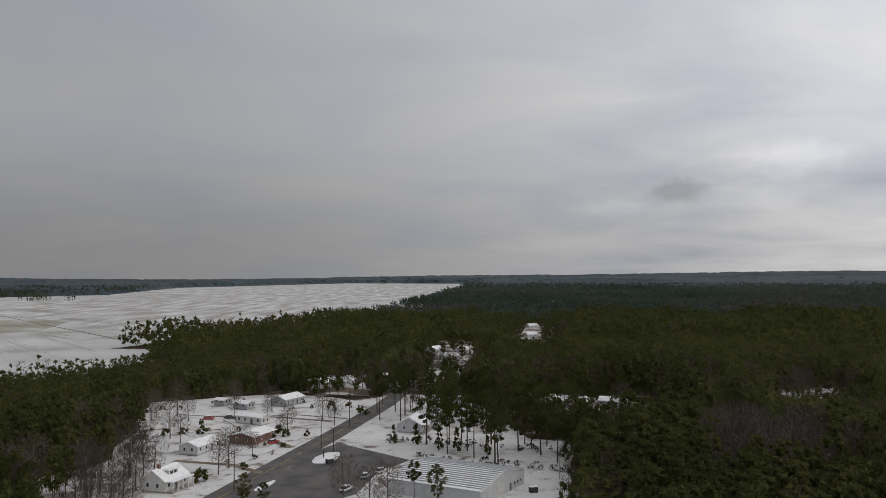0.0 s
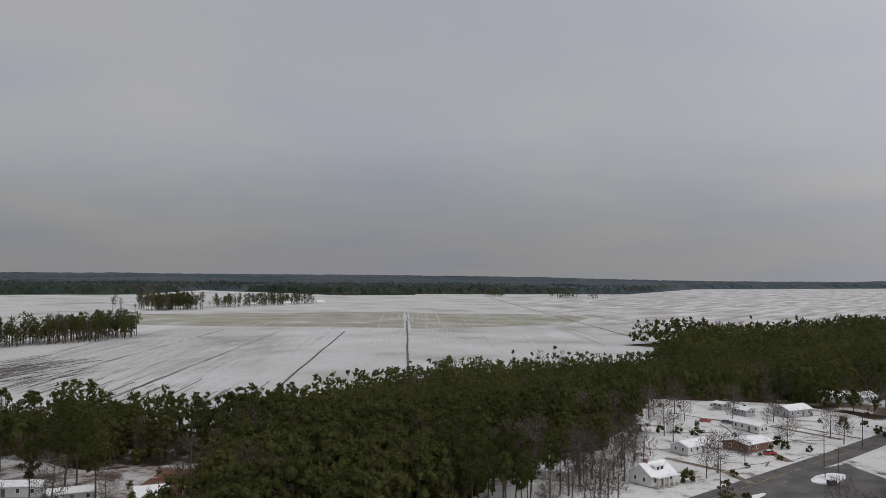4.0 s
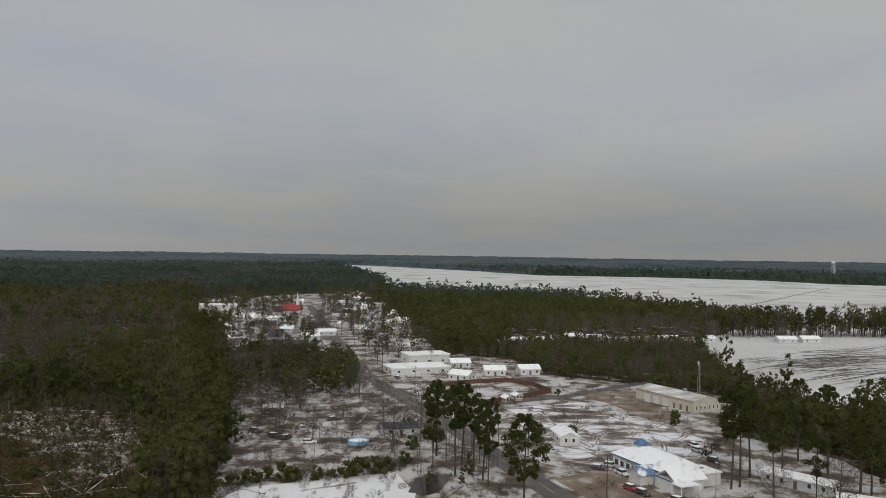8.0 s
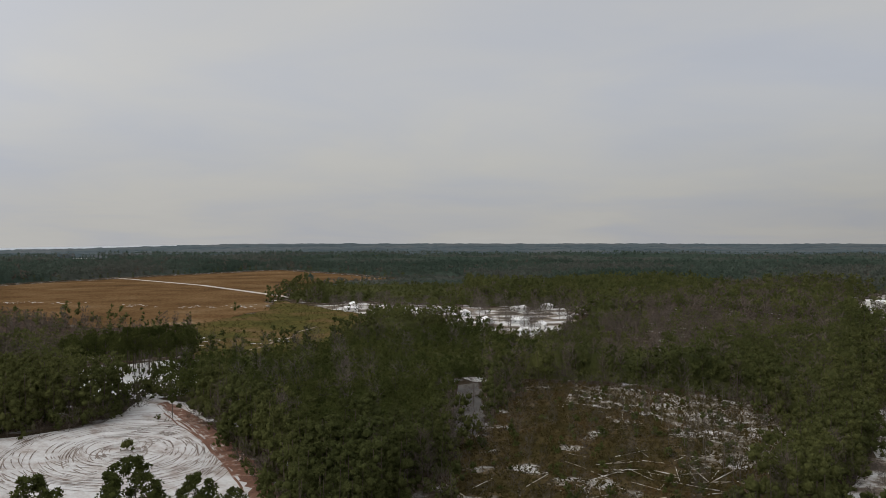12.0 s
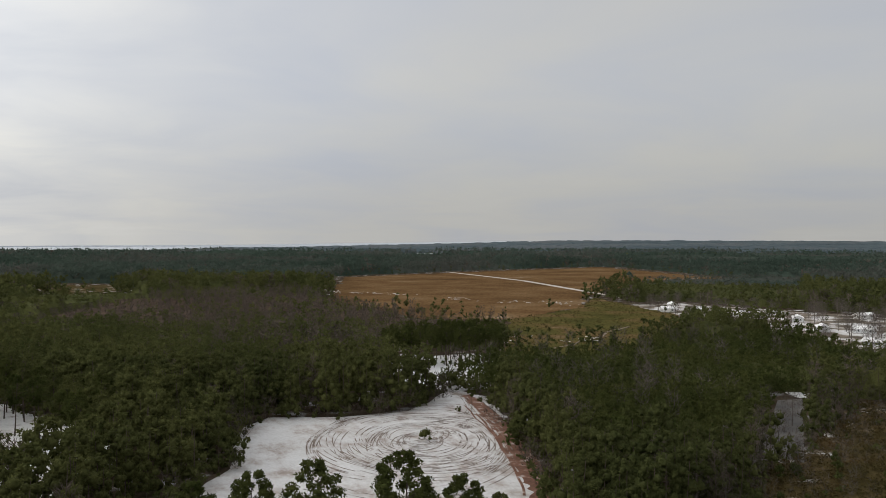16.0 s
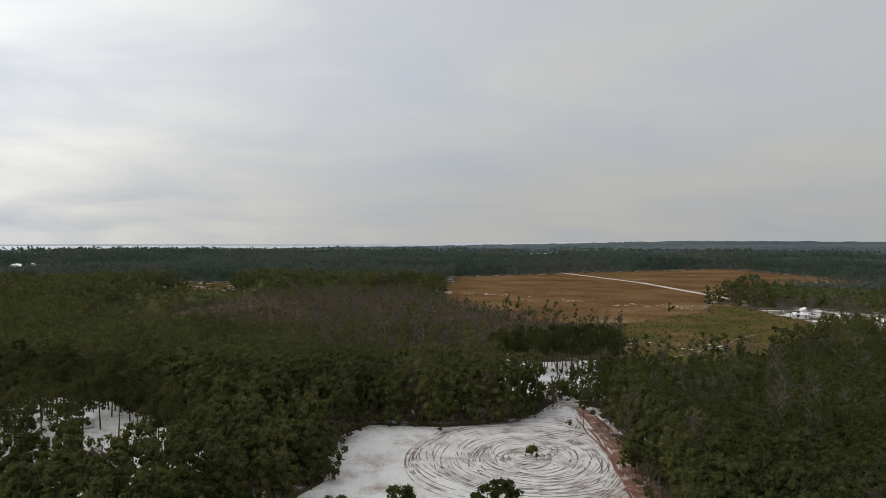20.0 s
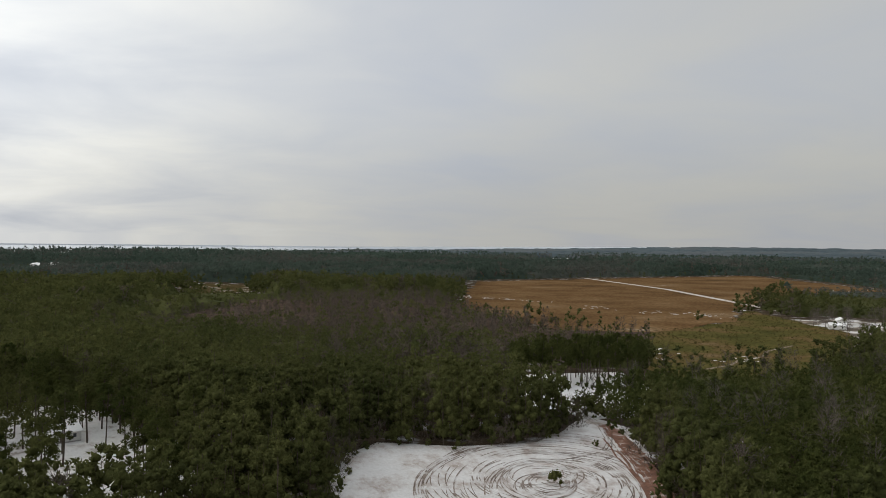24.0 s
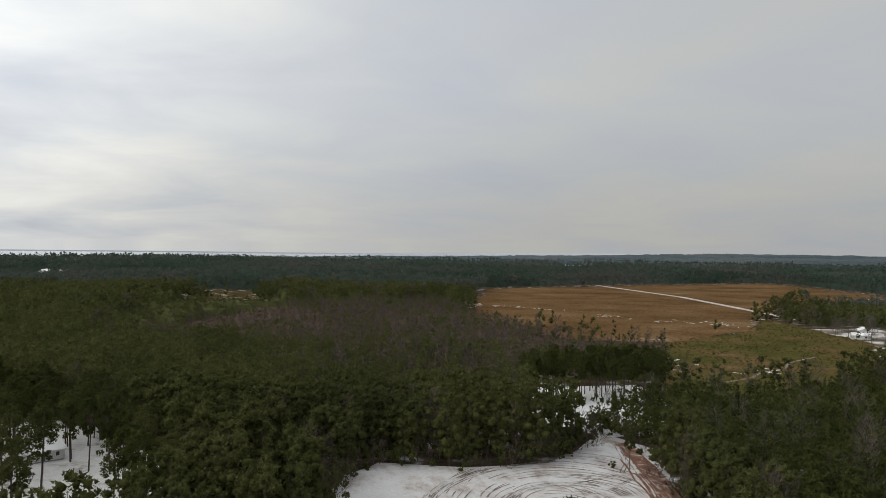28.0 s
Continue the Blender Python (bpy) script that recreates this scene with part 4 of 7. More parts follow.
def build_field_edges():
    """Standing trees along the far sides of the large fields."""
    rng = np.random.default_rng(61)
    pts = []
    for poly in (BROWN, FARM, WHITE_ACRES, TOWN, TOWN, *GAPS):
        for a, b in zip(poly, poly[1:] + poly[:1]):
            n = int(math.hypot(b[0] - a[0], b[1] - a[1]) / 4.6)
            f = rng.random((n, 1))
            pts.append(np.array(a) * (1 - f) + np.array(b) * f + rng.normal(0, 38, (n, 2)))
    g = np.concatenate(pts)
    r, head = np.hypot(g[:, 0] + 10, g[:, 1]), np.degrees(np.arctan2(-g[:, 0] - 10, g[:, 1])) % 360
    g = g[(r > 930) & (r < 3000) & ((head < 203) | (head > 325)) & ~is_open(g[:, 0], g[:, 1])]
    shapes = [crown(rng, CROWN_DEEP, 20, 6, 0.6, 40, 2.0, core=0) for k in range(6)]
    grow(rng, "field_edge_pines", shapes, g, rng.uniform(8, 21, len(g)) * np.where((g[:, 1] < -600) & (g[:, 0] > -1100), 0.55, 1.0), rng.uniform(0, 6.28, len(g)), m_pine, "line of dark pines along the far field edges")


def build_groves():
    rng = np.random.default_rng(21)
    for poly, step, tall in GROVES:
        xs, ys = [p[0] for p in poly], [p[1] for p in poly]
        g = np.stack(np.meshgrid(np.arange(min(xs), max(xs), step), np.arange(min(ys), max(ys), step)), -1).reshape(-1, 2)
        g = g + rng.uniform(-0.4, 0.4, g.shape) * step
        g = g[inside(g[:, 0], g[:, 1], poly) & (smooth_noise(g[:, 0], g[:, 1], 34, 19) > 0.36)]
        h = tall * rng.uniform(0.45, 1.12, len(g))
        turns = rng.uniform(0, 6.28, len(g))
        bare = rng.random(len(g)) < 0.2
        pines = [crown(rng, (CROWN_HIGH, CROWN_HIGH, CROWN_DEEP)[k % 3], 20, 12, 0.36, 150, 1.0, core=0) for k in range(6)]
        twigs = [twig_cloud(rng, 120, 2.6, 0.26, BARE, 19) for k in range(3)]
        stems = [trunk_verts(rng, 18.5, 0.3) for k in range(3)]
        grow(rng, "grove_pines", pines, g[~bare], h[~bare], turns[~bare], m_pine, "dark pine grove standing in the snowy fields")
        if bare.any():
            wood("grove_hardwoods", scatter(rng, twigs, g[bare], h[bare], turns[bare]), m_bare, "leafless trees in a field grove")
        wood("grove_trunks", scatter(rng, stems, g, h, turns), m_bark, "bare lower trunks of a field grove", 4)


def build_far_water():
    """Upright strip added at the horizon, coloured as pale haze over the open water, where it meets the sky."""
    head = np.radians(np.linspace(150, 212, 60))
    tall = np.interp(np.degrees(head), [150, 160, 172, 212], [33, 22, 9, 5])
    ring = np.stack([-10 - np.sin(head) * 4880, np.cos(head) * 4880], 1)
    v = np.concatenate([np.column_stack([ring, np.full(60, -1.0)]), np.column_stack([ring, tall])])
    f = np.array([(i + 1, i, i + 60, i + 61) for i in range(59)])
    tagged(quads("backdrop_water", v, f, m_haze), "upright backdrop strip painted as pale hazy water below the sky", "backdrop", kind="structure")


def build_edge_brush():
    """Low evergreen and leafless growth along the edges of the clearings."""
    rng = np.random.default_rng(71)
    for name, material, share, n, label in (("edge_evergreens", m_pine, 0.75, 70, "young pines and evergreen brush along the clearings"), ("edge_brush", m_redtwig, 0.6, 60, "leafless brush along the clearings")):
        pts = []
        for poly in (YARDS, TOWN, SCRUB, CIRCLE, PATCH):
            p = np.array(poly)
            q = np.roll(p, -1, 0)
            m = len(p)
            for rep in range(3):
                f = rng.random((m, 1))
                pts.append((p * (1 - f) + q * f + rng.normal(0, 1.9, (m, 2)))[rng.random(m) < share])
        g = np.concatenate(pts)
        r = np.hypot(g[:, 0] + 10, g[:, 1])
        street = np.abs(g[:, 1] - np.interp(-g[:, 0], [85, 120, 205, 376, 507, 880], [110, 78, 49, -9, -38, -115]))
        g = g[(r > 150) & (r < 620) & (street > 12) & (np.abs(g[:, 0] + 30) + np.abs(g[:, 1] - 400) > 60)]
        if name == "edge_brush":
            shapes = [twig_cloud(rng, n, 2.4, 0.09, [(0.05, 1.6), (0.4, 2.4), (0.8, 1.6)], 9) for k in range(4)]
        else:
            grow(rng, name, [crown(rng, [(0.03, 1.8), (0.2, 2.3), (0.42, 0.8)], 20, 3, 0.55, 32, 0.9) for k in range(5)], g, rng.uniform(7, 20, len(g)), rng.uniform(0, 6.28, len(g)), material, label)
            continue
        wood(name, scatter(rng, shapes, g, rng.uniform(7, 20, len(g)), rng.uniform(0, 6.28, len(g))), material, label)


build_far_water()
build_woods()
build_woods_below()
build_low_woods()
build_edge_brush()
build_young_pines()
build_groves()
build_field_edges()
build_far_woods()


# ---------------------------------------------------------------- small mesh builders
def box(bm, x0, x1, y0, y1, z0, z1):
    v = [bm.verts.new(p) for p in ((x0, y0, z0), (x1, y0, z0), (x1, y1, z0), (x0, y1, z0), (x0, y0, z1), (x1, y0, z1), (x1, y1, z1), (x0, y1, z1))]
    for f in ((3, 2, 1, 0), (4, 5, 6, 7), (0, 1, 5, 4), (1, 2, 6, 5), (2, 3, 7, 6), (3, 0, 4, 7)):
        bm.faces.new([v[i] for i in f])
    return v


def tube(bm, a, b, r0, r1, n=6):
    a, b = Vector(a), Vector(b)
    d = (b - a).normalized()
    u = d.orthogonal().normalized()
    w = d.cross(u)
    ring = [[bm.verts.new(p + (u * math.cos(6.2832 * k / n) + w * math.sin(6.2832 * k / n)) * r) for k in range(n)] for p, r in ((a, r0), (b, r1))]
    for k in range(n):
        bm.faces.new((ring[0][k], ring[0][(k + 1) % n], ring[1][(k + 1) % n], ring[1][k]))
    if n > 4:
        bm.faces.new(ring[0][::-1])
        bm.faces.new(ring[1])


def one_box(*dims):
    bm = bmesh.new()
    box(bm, *dims)
    return bm


def one_tube(*args):
    bm = bmesh.new()
    tube(bm, *args)
    return bm


def gable_body(L, W, h, rise):
    """Walls with two gable ends along x."""
    bm = bmesh.new()
    x, y = L / 2, W / 2
    a = [bm.verts.new(p) for p in ((-x, -y, 0), (-x, y, 0), (-x, y, h), (-x, 0, h + rise), (-x, -y, h))]
    b = [bm.verts.new((x, v.co.y, v.co.z)) for v in a]
    bm.faces.new(a)
    bm.faces.new(b[::-1])
    for i in range(5):
        j = (i + 1) % 5
        bm.faces.new((a[j], a[i], b[i], b[j]))
    bmesh.ops.recalc_face_normals(bm, faces=bm.faces[:])
    return bm


def gable_roof(L, W, h, rise, over=0.45, thick=0.22):
    bm = bmesh.new()
    x, y = L / 2 + over, W / 2 + over
    drop = rise * over / (W / 2)
    prof = [(-y, h - drop), (0, h + rise), (y, h - drop), (y, h - drop + thick), (0, h + rise + thick), (-y, h - drop + thick)]
    a = [bm.verts.new((-x, p, q + 0.01)) for p, q in prof]
    b = [bm.verts.new((x, p, q + 0.01)) for p, q in prof]
    for i in range(6):
        j = (i + 1) % 6
        bm.faces.new((a[i], a[j], b[j], b[i]))
    for e in (a, b):
        bm.faces.new((e[0], e[1], e[4], e[5]))
        bm.faces.new((e[1], e[2], e[3], e[4]))
    bmesh.ops.recalc_face_normals(bm, faces=bm.faces[:])
    return bm


def add_window(parent, x, y, z, w, h, side):
    """A window in a wall whose face looks along side: 'x', '-x', 'y' or '-y'."""
    s = -1 if side[0] == "-" else 1
    if side[-1] == "y":
        fr = part("window", one_box(x - w / 2, x + w / 2, min(y, y + 0.06 * s), max(y, y + 0.06 * s), z, z + h), m_trim, parent)
        part("pane", one_box(x - w / 2 + 0.1, x + w / 2 - 0.1, min(y + 0.02 * s, y + 0.08 * s), max(y + 0.02 * s, y + 0.08 * s), z + 0.1, z + h - 0.1), m_glass, fr)
    else:
        fr = part("window", one_box(min(x, x + 0.06 * s), max(x, x + 0.06 * s), y - w / 2, y + w / 2, z, z + h), m_trim, parent)
        part("pane", one_box(min(x + 0.02 * s, x + 0.08 * s), max(x + 0.02 * s, x + 0.08 * s), y - w / 2 + 0.1, y + w / 2 - 0.1, z + 0.1, z + h - 0.1), m_glass, fr)
    return fr


def house(label, x, y, L, W, turn, h=2.7, rise=1.6, wall=None, roof=None, name="house", chimney=0, porch=False, simple=False, base=0.35, group=""):
    """A gabled house with its ridge along its own x."""
    top = empty(name, label, "house", (x, y, 0.06), turn, group)
    part("foundation", one_box(-L / 2 + 0.05, L / 2 - 0.05, -W / 2 + 0.05, W / 2 - 0.05, -0.1, base), m_block, top)
    bm = gable_body(L, W, h, rise)
    bmesh.ops.translate(bm, vec=(0, 0, base), verts=bm.verts)
    part("wall", bm, wall or m_white, top)
    bm = gable_roof(L, W, h, rise)
    bmesh.ops.translate(bm, vec=(0, 0, base), verts=bm.verts)
    part("roof", bm, roof or m_roofsnow, top, "snow-covered pitched roof" if roof in (None, m_roofsnow) else "")
    n = 2 if simple else max(2, int(L / 3.2))
    for s, side in ((1, "y"), (-1, "-y")):
        for k in range(n):
            px = -L / 2 + (k + 0.5) * L / n
            if k == n // 2 and not simple:
                d = part("door", one_box(px - 0.5, px + 0.5, min(s * W / 2, s * W / 2 + 0.07 * s), max(s * W / 2, s * W / 2 + 0.07 * s), base, base + 2.05), m_door, top)
                part("door_handle", one_box(px + 0.36, px + 0.42, min(s * W / 2, s * W / 2 + 0.13 * s), max(s * W / 2, s * W / 2 + 0.13 * s), base + 0.95, base + 1.05), m_metal, d)
            else:
                add_window(top, px, s * W / 2, base + 0.9, 1.1, 1.3, side)
    for s, side in ((1, "x"), (-1, "-x")):
        add_window(top, s * L / 2, W * 0.2, base + 0.9, 1.0, 1.3, side)
        add_window(top, s * L / 2, -W * 0.2, base + 0.9, 1.0, 1.3, side)
    for k in range(chimney):
        px = (-0.25 + 0.5 * k) * L
        part("chimney", one_box(px - 0.4, px + 0.4, -0.4, 0.4, base + h + rise * 0.5, base + h + rise + 1.1), m_brick, top)
    if porch:
        bm = one_box(-L / 2 + 0.3, L / 2 - 0.3, -W / 2 - 2.4, -W / 2 - 0.05, base + h - 0.25, base + h - 0.05)
        part("porch_roof", bm, roof or m_roofsnow, top)
        part("porch_floor", one_box(-L / 2 + 0.3, L / 2 - 0.3, -W / 2 - 2.3, -W / 2 - 0.05, -0.1, base), m_block, top)
        for k in range(5):
            px = -L / 2 + 0.6 + k * (L - 1.2) / 4
            part("porch_post", one_box(px - 0.12, px + 0.12, -W / 2 - 2.25, -W / 2 - 2.0, base, base + h - 0.25), m_white, top)
    return top


# ---------------------------------------------------------------- buildings of the north road
house("pale grey trailer among bare trees", -117, 210, 10, 3.6, 20, 2.6, 0.7, m_greylight, m_roofsnow, "trailer", simple=True)
house("white trailer among bare trees", -103, 216, 12, 3.8, 15, 2.6, 0.7, m_white, m_roofsnow, "trailer", simple=True)
bungalow = house("white wooden bungalow with a dormer and columned porch", -78, 229.5, 10, 8, 71, 2.9, 2.6, m_white, m_roofsnow, "bungalow", 1, True)
dormer = part("dormer", one_box(-1.9, 1.9, -2.9, -0.6, 4.0, 5.4), m_white, bungalow)
part("dormer_roof", one_box(-2.2, 2.2, -3.2, -0.3, 5.4, 5.6), m_roofsnow, dormer)
for k in (-1, 1):
    part("pane", one_box(k * 0.8 - 0.5, k * 0.8 + 0.5, -2.97, -2.88, 4.3, 5.1), m_glass, dormer)
house("low grey ranch house under snow beside bare trees", -82, 276, 13, 7, 72, 2.6, 1.3, m_greylight, m_roofsnow)
house("brown brick ranch house with a wide snowy roof", -68, 292, 14, 9.5, 70, 2.7, 1.0, m_brick, m_roofsnow)
house("long white mobile home with a snowy roof", -76, 326, 13, 5, -29, 2.8, 0.9, m_white, m_roofsnow, "mobile_home")
house("grey house with a snowy roof by the wood edge", -71, 372, 14, 8, 65, 2.9, 1.5, m_grey, m_roofsnow)
house("small grey shed with a snowy roof", -88, 361, 8, 5, -30, 2.3, 1.0, m_grey, m_roofsnow, "shed", simple=True)
house("low carport shed under snow", -100, 371, 6, 5, -30, 2.2, 0.6, m_grey, m_roofsnow, "shed", simple=True)
house("pale grey gabled house among tall pines", -12, 312, 12, 9, 78, 2.8, 2.4, m_greylight, m_roofsnow, porch=True)
house("long low house with a snow-white roof in the woods", 56, 364, 18, 9, -25, 2.8, 1.6, m_grey, m_roofsnow)
house("low outbuilding with a snow-white roof in the woods", 75, 363, 13, 8, -30, 2.6, 1.2, m_grey, m_roofsnow)
for x, y in ((-34, 444), (-22, 416), (-12, 418), (-4, 457), (-7, 607), (3, 558), (-65, 425), (-53, 432), (12, 600)):
    house("small snowy-roofed house deep among the trees", x, y, 11, 8, 25 + x * 3 % 50, 2.7, 1.8, m_greylight, m_roofsnow, simple=True, group="houses in the north woods")
for x, y in ((78, 740), (92, 860), (176, 1340), (192, 1480), (210, 1570)):
    house("distant snowy-roofed house in a forest gap", x, y, 10, 7, 20, 2.8, 1.8, m_white, m_roofsnow, simple=True, group="houses in the far gap")


def metal_barn():
    top = empty("metal_barn", "long low metal building with snow between its roof ribs", "barn", (3.5 - 0.0, 228.5, 0.05), -29.5)
    L, W, h, rise = 28.0, 27.0, 4.0, 2.4
    part("wall", gable_body(L, W, h, rise), m_greylight, top)
    part("roof", gable_roof(L, W, h, rise, 0.4, 0.15), m_roofsnow, top)
    for k in range(11):
        for s in (-1, 1):
            y = s * (0.6 + k * 1.2)
            z = h + rise * (1 - abs(y) / (W / 2)) + 0.16
            part("roof_rib", one_box(-L / 2 - 0.35, L / 2 + 0.35, y - 0.22, y + 0.22, z - 0.02, z + 0.14), m_tin, top)
    part("roller_door", one_box(L / 2, L / 2 + 0.08, -4, 0, 0, 3.4), m_white, top)
    part("door", one_box(L / 2, L / 2 + 0.08, 4, 5, 0, 2.1), m_door, top)
    for k in range(3):
        add_window(top, L / 2, 7 + k * 2, 1.0, 1.2, 1.1, "x")
    return top


metal_barn()


def warehouse():
    top = empty("warehouse", "beige metal warehouse with a snow-dusted roof", "warehouse", (-325, 117, 0.06), 26)
    L, W, h, rise = 33.0, 13.6, 4.3, 1.5
    part("wall", gable_body(L, W, h, rise), m_beige, top)
    part("roof", gable_roof(L, W, h, rise, 0.25, 0.16), m_snowtin, top)
    part("eave_trim", one_box(-L / 2, L / 2, -W / 2 - 0.33, -W / 2 - 0.27, h - 0.3, h + 0.05), m_tan, top)
    for k in range(12):
        px = -L / 2 + 1.4 + k * 2.85
        part("wall_rib", one_box(px - 0.06, px + 0.06, -W / 2 - 0.05, -W / 2, 0, h - 0.3), m_tan, top)
    for px in (-10, -4.5, 1.0):
        part("roller_door", one_box(px - 1.7, px + 1.7, -W / 2 - 0.1, -W / 2, 0, 3.0), m_white, top, "white roller door")
    for px in (6, 9.5, 13.0):
        part("door", one_box(px - 0.5, px + 0.5, -W / 2 - 0.1, -W / 2, 0, 2.1), m_door, top)
    for k in range(6):
        add_window(top, L / 2, -5.4 + k * 2.1, 0.9, 0.8, 1.6, "x")
    vent = part("roof_vent", one_box(4, 5, -0.5, 0.5, h + rise, h + rise + 0.9), m_tin, top)
    part("vent_cap", one_box(3.8, 5.2, -0.7, 0.7, h + rise + 0.9, h + rise + 1.05), m_tin, vent)
    return top


warehouse()


def restaurant():
    top = empty("restaurant", "long white restaurant with blue trim and snowy roofs", "restaurant", (-221.5, 80.5, 0.06), 23)
    top.scale = (0.80, 0.86, 0.92)
    L, W, h = 26.0, 15.0, 4.0
    part("wall", one_box(-L / 2, L / 2, -W / 2, W / 2, 0, h), m_white, top)
    # hipped roof
    bm = bmesh.new()
    o = 0.7
    low = [bm.verts.new(p) for p in ((-L / 2 - o, -W / 2 - o, h), (L / 2 + o, -W / 2 - o, h), (L / 2 + o, W / 2 + o, h), (-L / 2 - o, W / 2 + o, h))]
    up = [bm.verts.new(p) for p in ((-L / 2 + 5, -1, h + 3.0), (L / 2 - 1, -1, h + 3.0), (L / 2 - 1, 1, h + 3.0), (-L / 2 + 5, 1, h + 3.0))]
    for i in range(4):
        j = (i + 1) % 4
        bm.faces.new((low[i], low[j], up[j], up[i]))
    bm.faces.new(up)
    bm.faces.new(low[::-1])
    part("roof", bm, m_roofsnow, top, "hipped roof under smooth snow")
    part("front_fascia", one_box(-L / 2 - o, L / 2 + o, -W / 2 - o - 0.06, -W / 2 - o, h - 0.35, h + 0.05), m_blue, top, "bright blue fascia board")
    part("side_fascia", one_box(L / 2 + o, L / 2 + o + 0.06, -W / 2 - o, W / 2 + o, h - 0.35, h + 0.05), m_blue, top, "bright blue fascia board")
    cup = part("cupola", one_box(-L / 2 + 3.6, -L / 2 + 7.2, -1.8, 1.8, h + 1.2, h + 3.2), m_white, top)
    bm = bmesh.new()
    bmesh.ops.create_cone(bm, cap_ends=True, segments=8, radius1=2.9, radius2=0.5, depth=1.6, matrix=pose(-L / 2 + 5.4, 0, h + 4.0))
    part("cupola_roof", bm, m_blue, cup, "blue metal cupola roof")
    for k in range(7):
        add_window(top, -L / 2 + 2.2 + k * 3.3, -W / 2, 0.8, 2.1, 1.8, "-y")
        part("pilaster", one_box(-L / 2 + 0.5 + k * 3.3, -L / 2 + 0.8 + k * 3.3, -W / 2 - 0.12, -W / 2, 0, h - 0.35), m_trim, top)
    por = part("portico", gable_body(6, 6, 3.0, 1.8), m_white, top)
    por.matrix_basis = pose(L / 2 - 5, -W / 2 - 3.0, 0, 0, 0, 90)
    pr = part("portico_roof", gable_roof(6, 6, 3.0, 1.8, 0.6, 0.2), m_snowblue, top, "blue gabled portico roof with some snow")
    pr.matrix_basis = pose(L / 2 - 5, -W / 2 - 3.0, 0, 0, 0, 90)
    wing = part("wing", one_box(L / 2, L / 2 + 9, -W / 2 - 2, W / 2 - 6, 0, 3.2), m_white, top)
    bm = gable_roof(11, 9, 3.2, 2.2, 0.5, 0.2)
    w2 = part("wing_roof", bm, m_roofsnow, wing)
    w2.matrix_basis = pose(L / 2 + 4.5, -3.2, 0, 0, 0, 90)
    part("canopy", one_box(L / 2 + 9, L / 2 + 14, -W / 2 - 3, -W / 2 + 4, 2.9, 3.2), m_roofsnow, wing)
    for px, py in ((13.8, -2.8), (13.8, 3.8), (9.4, -2.8)):
        part("canopy_post", one_box(L / 2 + px - 0.1, L / 2 + px + 0.1, -W / 2 + py - 0.1, -W / 2 + py + 0.1, 0, 2.9), m_trim, wing)
    part("wing_fascia", one_box(L / 2 + 0.1, L / 2 + 9.2, -W / 2 - 2.1, -W / 2 - 2.04, 2.9, 3.3), m_blue, wing, "bright blue fascia board")
    part("back_wing", one_box(L / 2 - 3, L / 2 + 6, W / 2 - 5, W / 2 + 3, 0, 3.4), m_white, top)
    part("back_wing_roof", one_box(L / 2 - 3.4, L / 2 + 6.4, W / 2 - 5.4, W / 2 + 3.4, 3.4, 3.7), m_roofsnow, top)
    return top


restaurant()
house("white utility shed with an open side in a muddy lot", -256.5, 61.5, 12, 6, 5, 2.7, 1.3, m_white, m_roofsnow, "shed", simple=True)
house("long grey mobile home beside pines", -208, 114, 18, 5, 41, 2.7, 0.9, m_greylight, m_roofsnow, "mobile_home")
house("short grey mobile home beneath pines", -189.5, 121, 11, 4.6, 60, 2.6, 0.8, m_grey, m_roofsnow, "mobile_home")
house("steep-roofed white cottage with two brick chimneys", -166, 101, 14, 10, 46, 2.9, 3.6, m_white, m_roofsnow, "cottage", 2)
house("reddish cottage half hidden by trees", -172, 132, 8, 6, 60, 2.5, 1.8, m_brick, m_roofsnow, "cottage", simple=True)


def flat_block(label, x, y, L, W, turn, h, wall, bays=6, group=""):
    top = empty("shop_building", label, "building", (x, y, 0.06), turn, group)
    part("wall", one_box(-L / 2, L / 2, -W / 2, W / 2, 0, h), wall, top)
    part("roof", one_box(-L / 2 - 0.3, L / 2 + 0.3, -W / 2 - 0.3, W / 2 + 0.3, h, h + 0.35), m_roofsnow, top, "flat roof under snow")
    part("cornice", one_box(-L / 2 - 0.36, L / 2 + 0.36, -W / 2 - 0.38, -W / 2 - 0.31, h - 0.25, h + 0.2), m_trim, top)
    for k in range(bays):
        px = -L / 2 + (k + 0.5) * L / bays
        for s, side in ((1, "y"), (-1, "-y")):
            add_window(top, px, s * W / 2, 0.9, 1.5, 1.1, side)
    for s, side in ((1, "x"), (-1, "-x")):
        add_window(top, s * L / 2, 0, 0.8, 1.6, 1.6, side)
    return top


flat_block("white flat-roofed shop with a snowy roof", -441, 15, 23, 14, 110, 4.6, m_white, 3)
flat_block("low white shop with a wide snowy roof", -404, 11, 30, 16, 110, 3.0, m_white, 4)
flat_block("large white two-storey hall in the village", -757, -180, 32, 16, 111, 8, m_white, 5)
for x, y, t in ((-420, 33, 100), (-378, 33, 60), (-395, 49, 95), (-400, 66, 100)):
    house("small white house with a snowy gable roof", x, y, 10, 8, t, 2.8, 1.7, m_white, m_roofsnow, group="houses behind the red fence")
for x, y in ((-323, 49), (-329, 53.5)):
    house("small plank garden shed with a snowy roof", x, y, 4, 3, 20, 2.1, 0.8, m_tan, m_roofsnow, "garden_shed", simple=True, base=0.1, group="garden sheds")
house("brown-roofed small cottage by the street", -380, -30, 9, 8, 5, 2.7, 2.4, m_white, m_tanroof)
house("long dark-roofed brick church hall", -474, -68, 27, 12, 96, 3.2, 3.4, m_brick, m_dark, "church_hall")
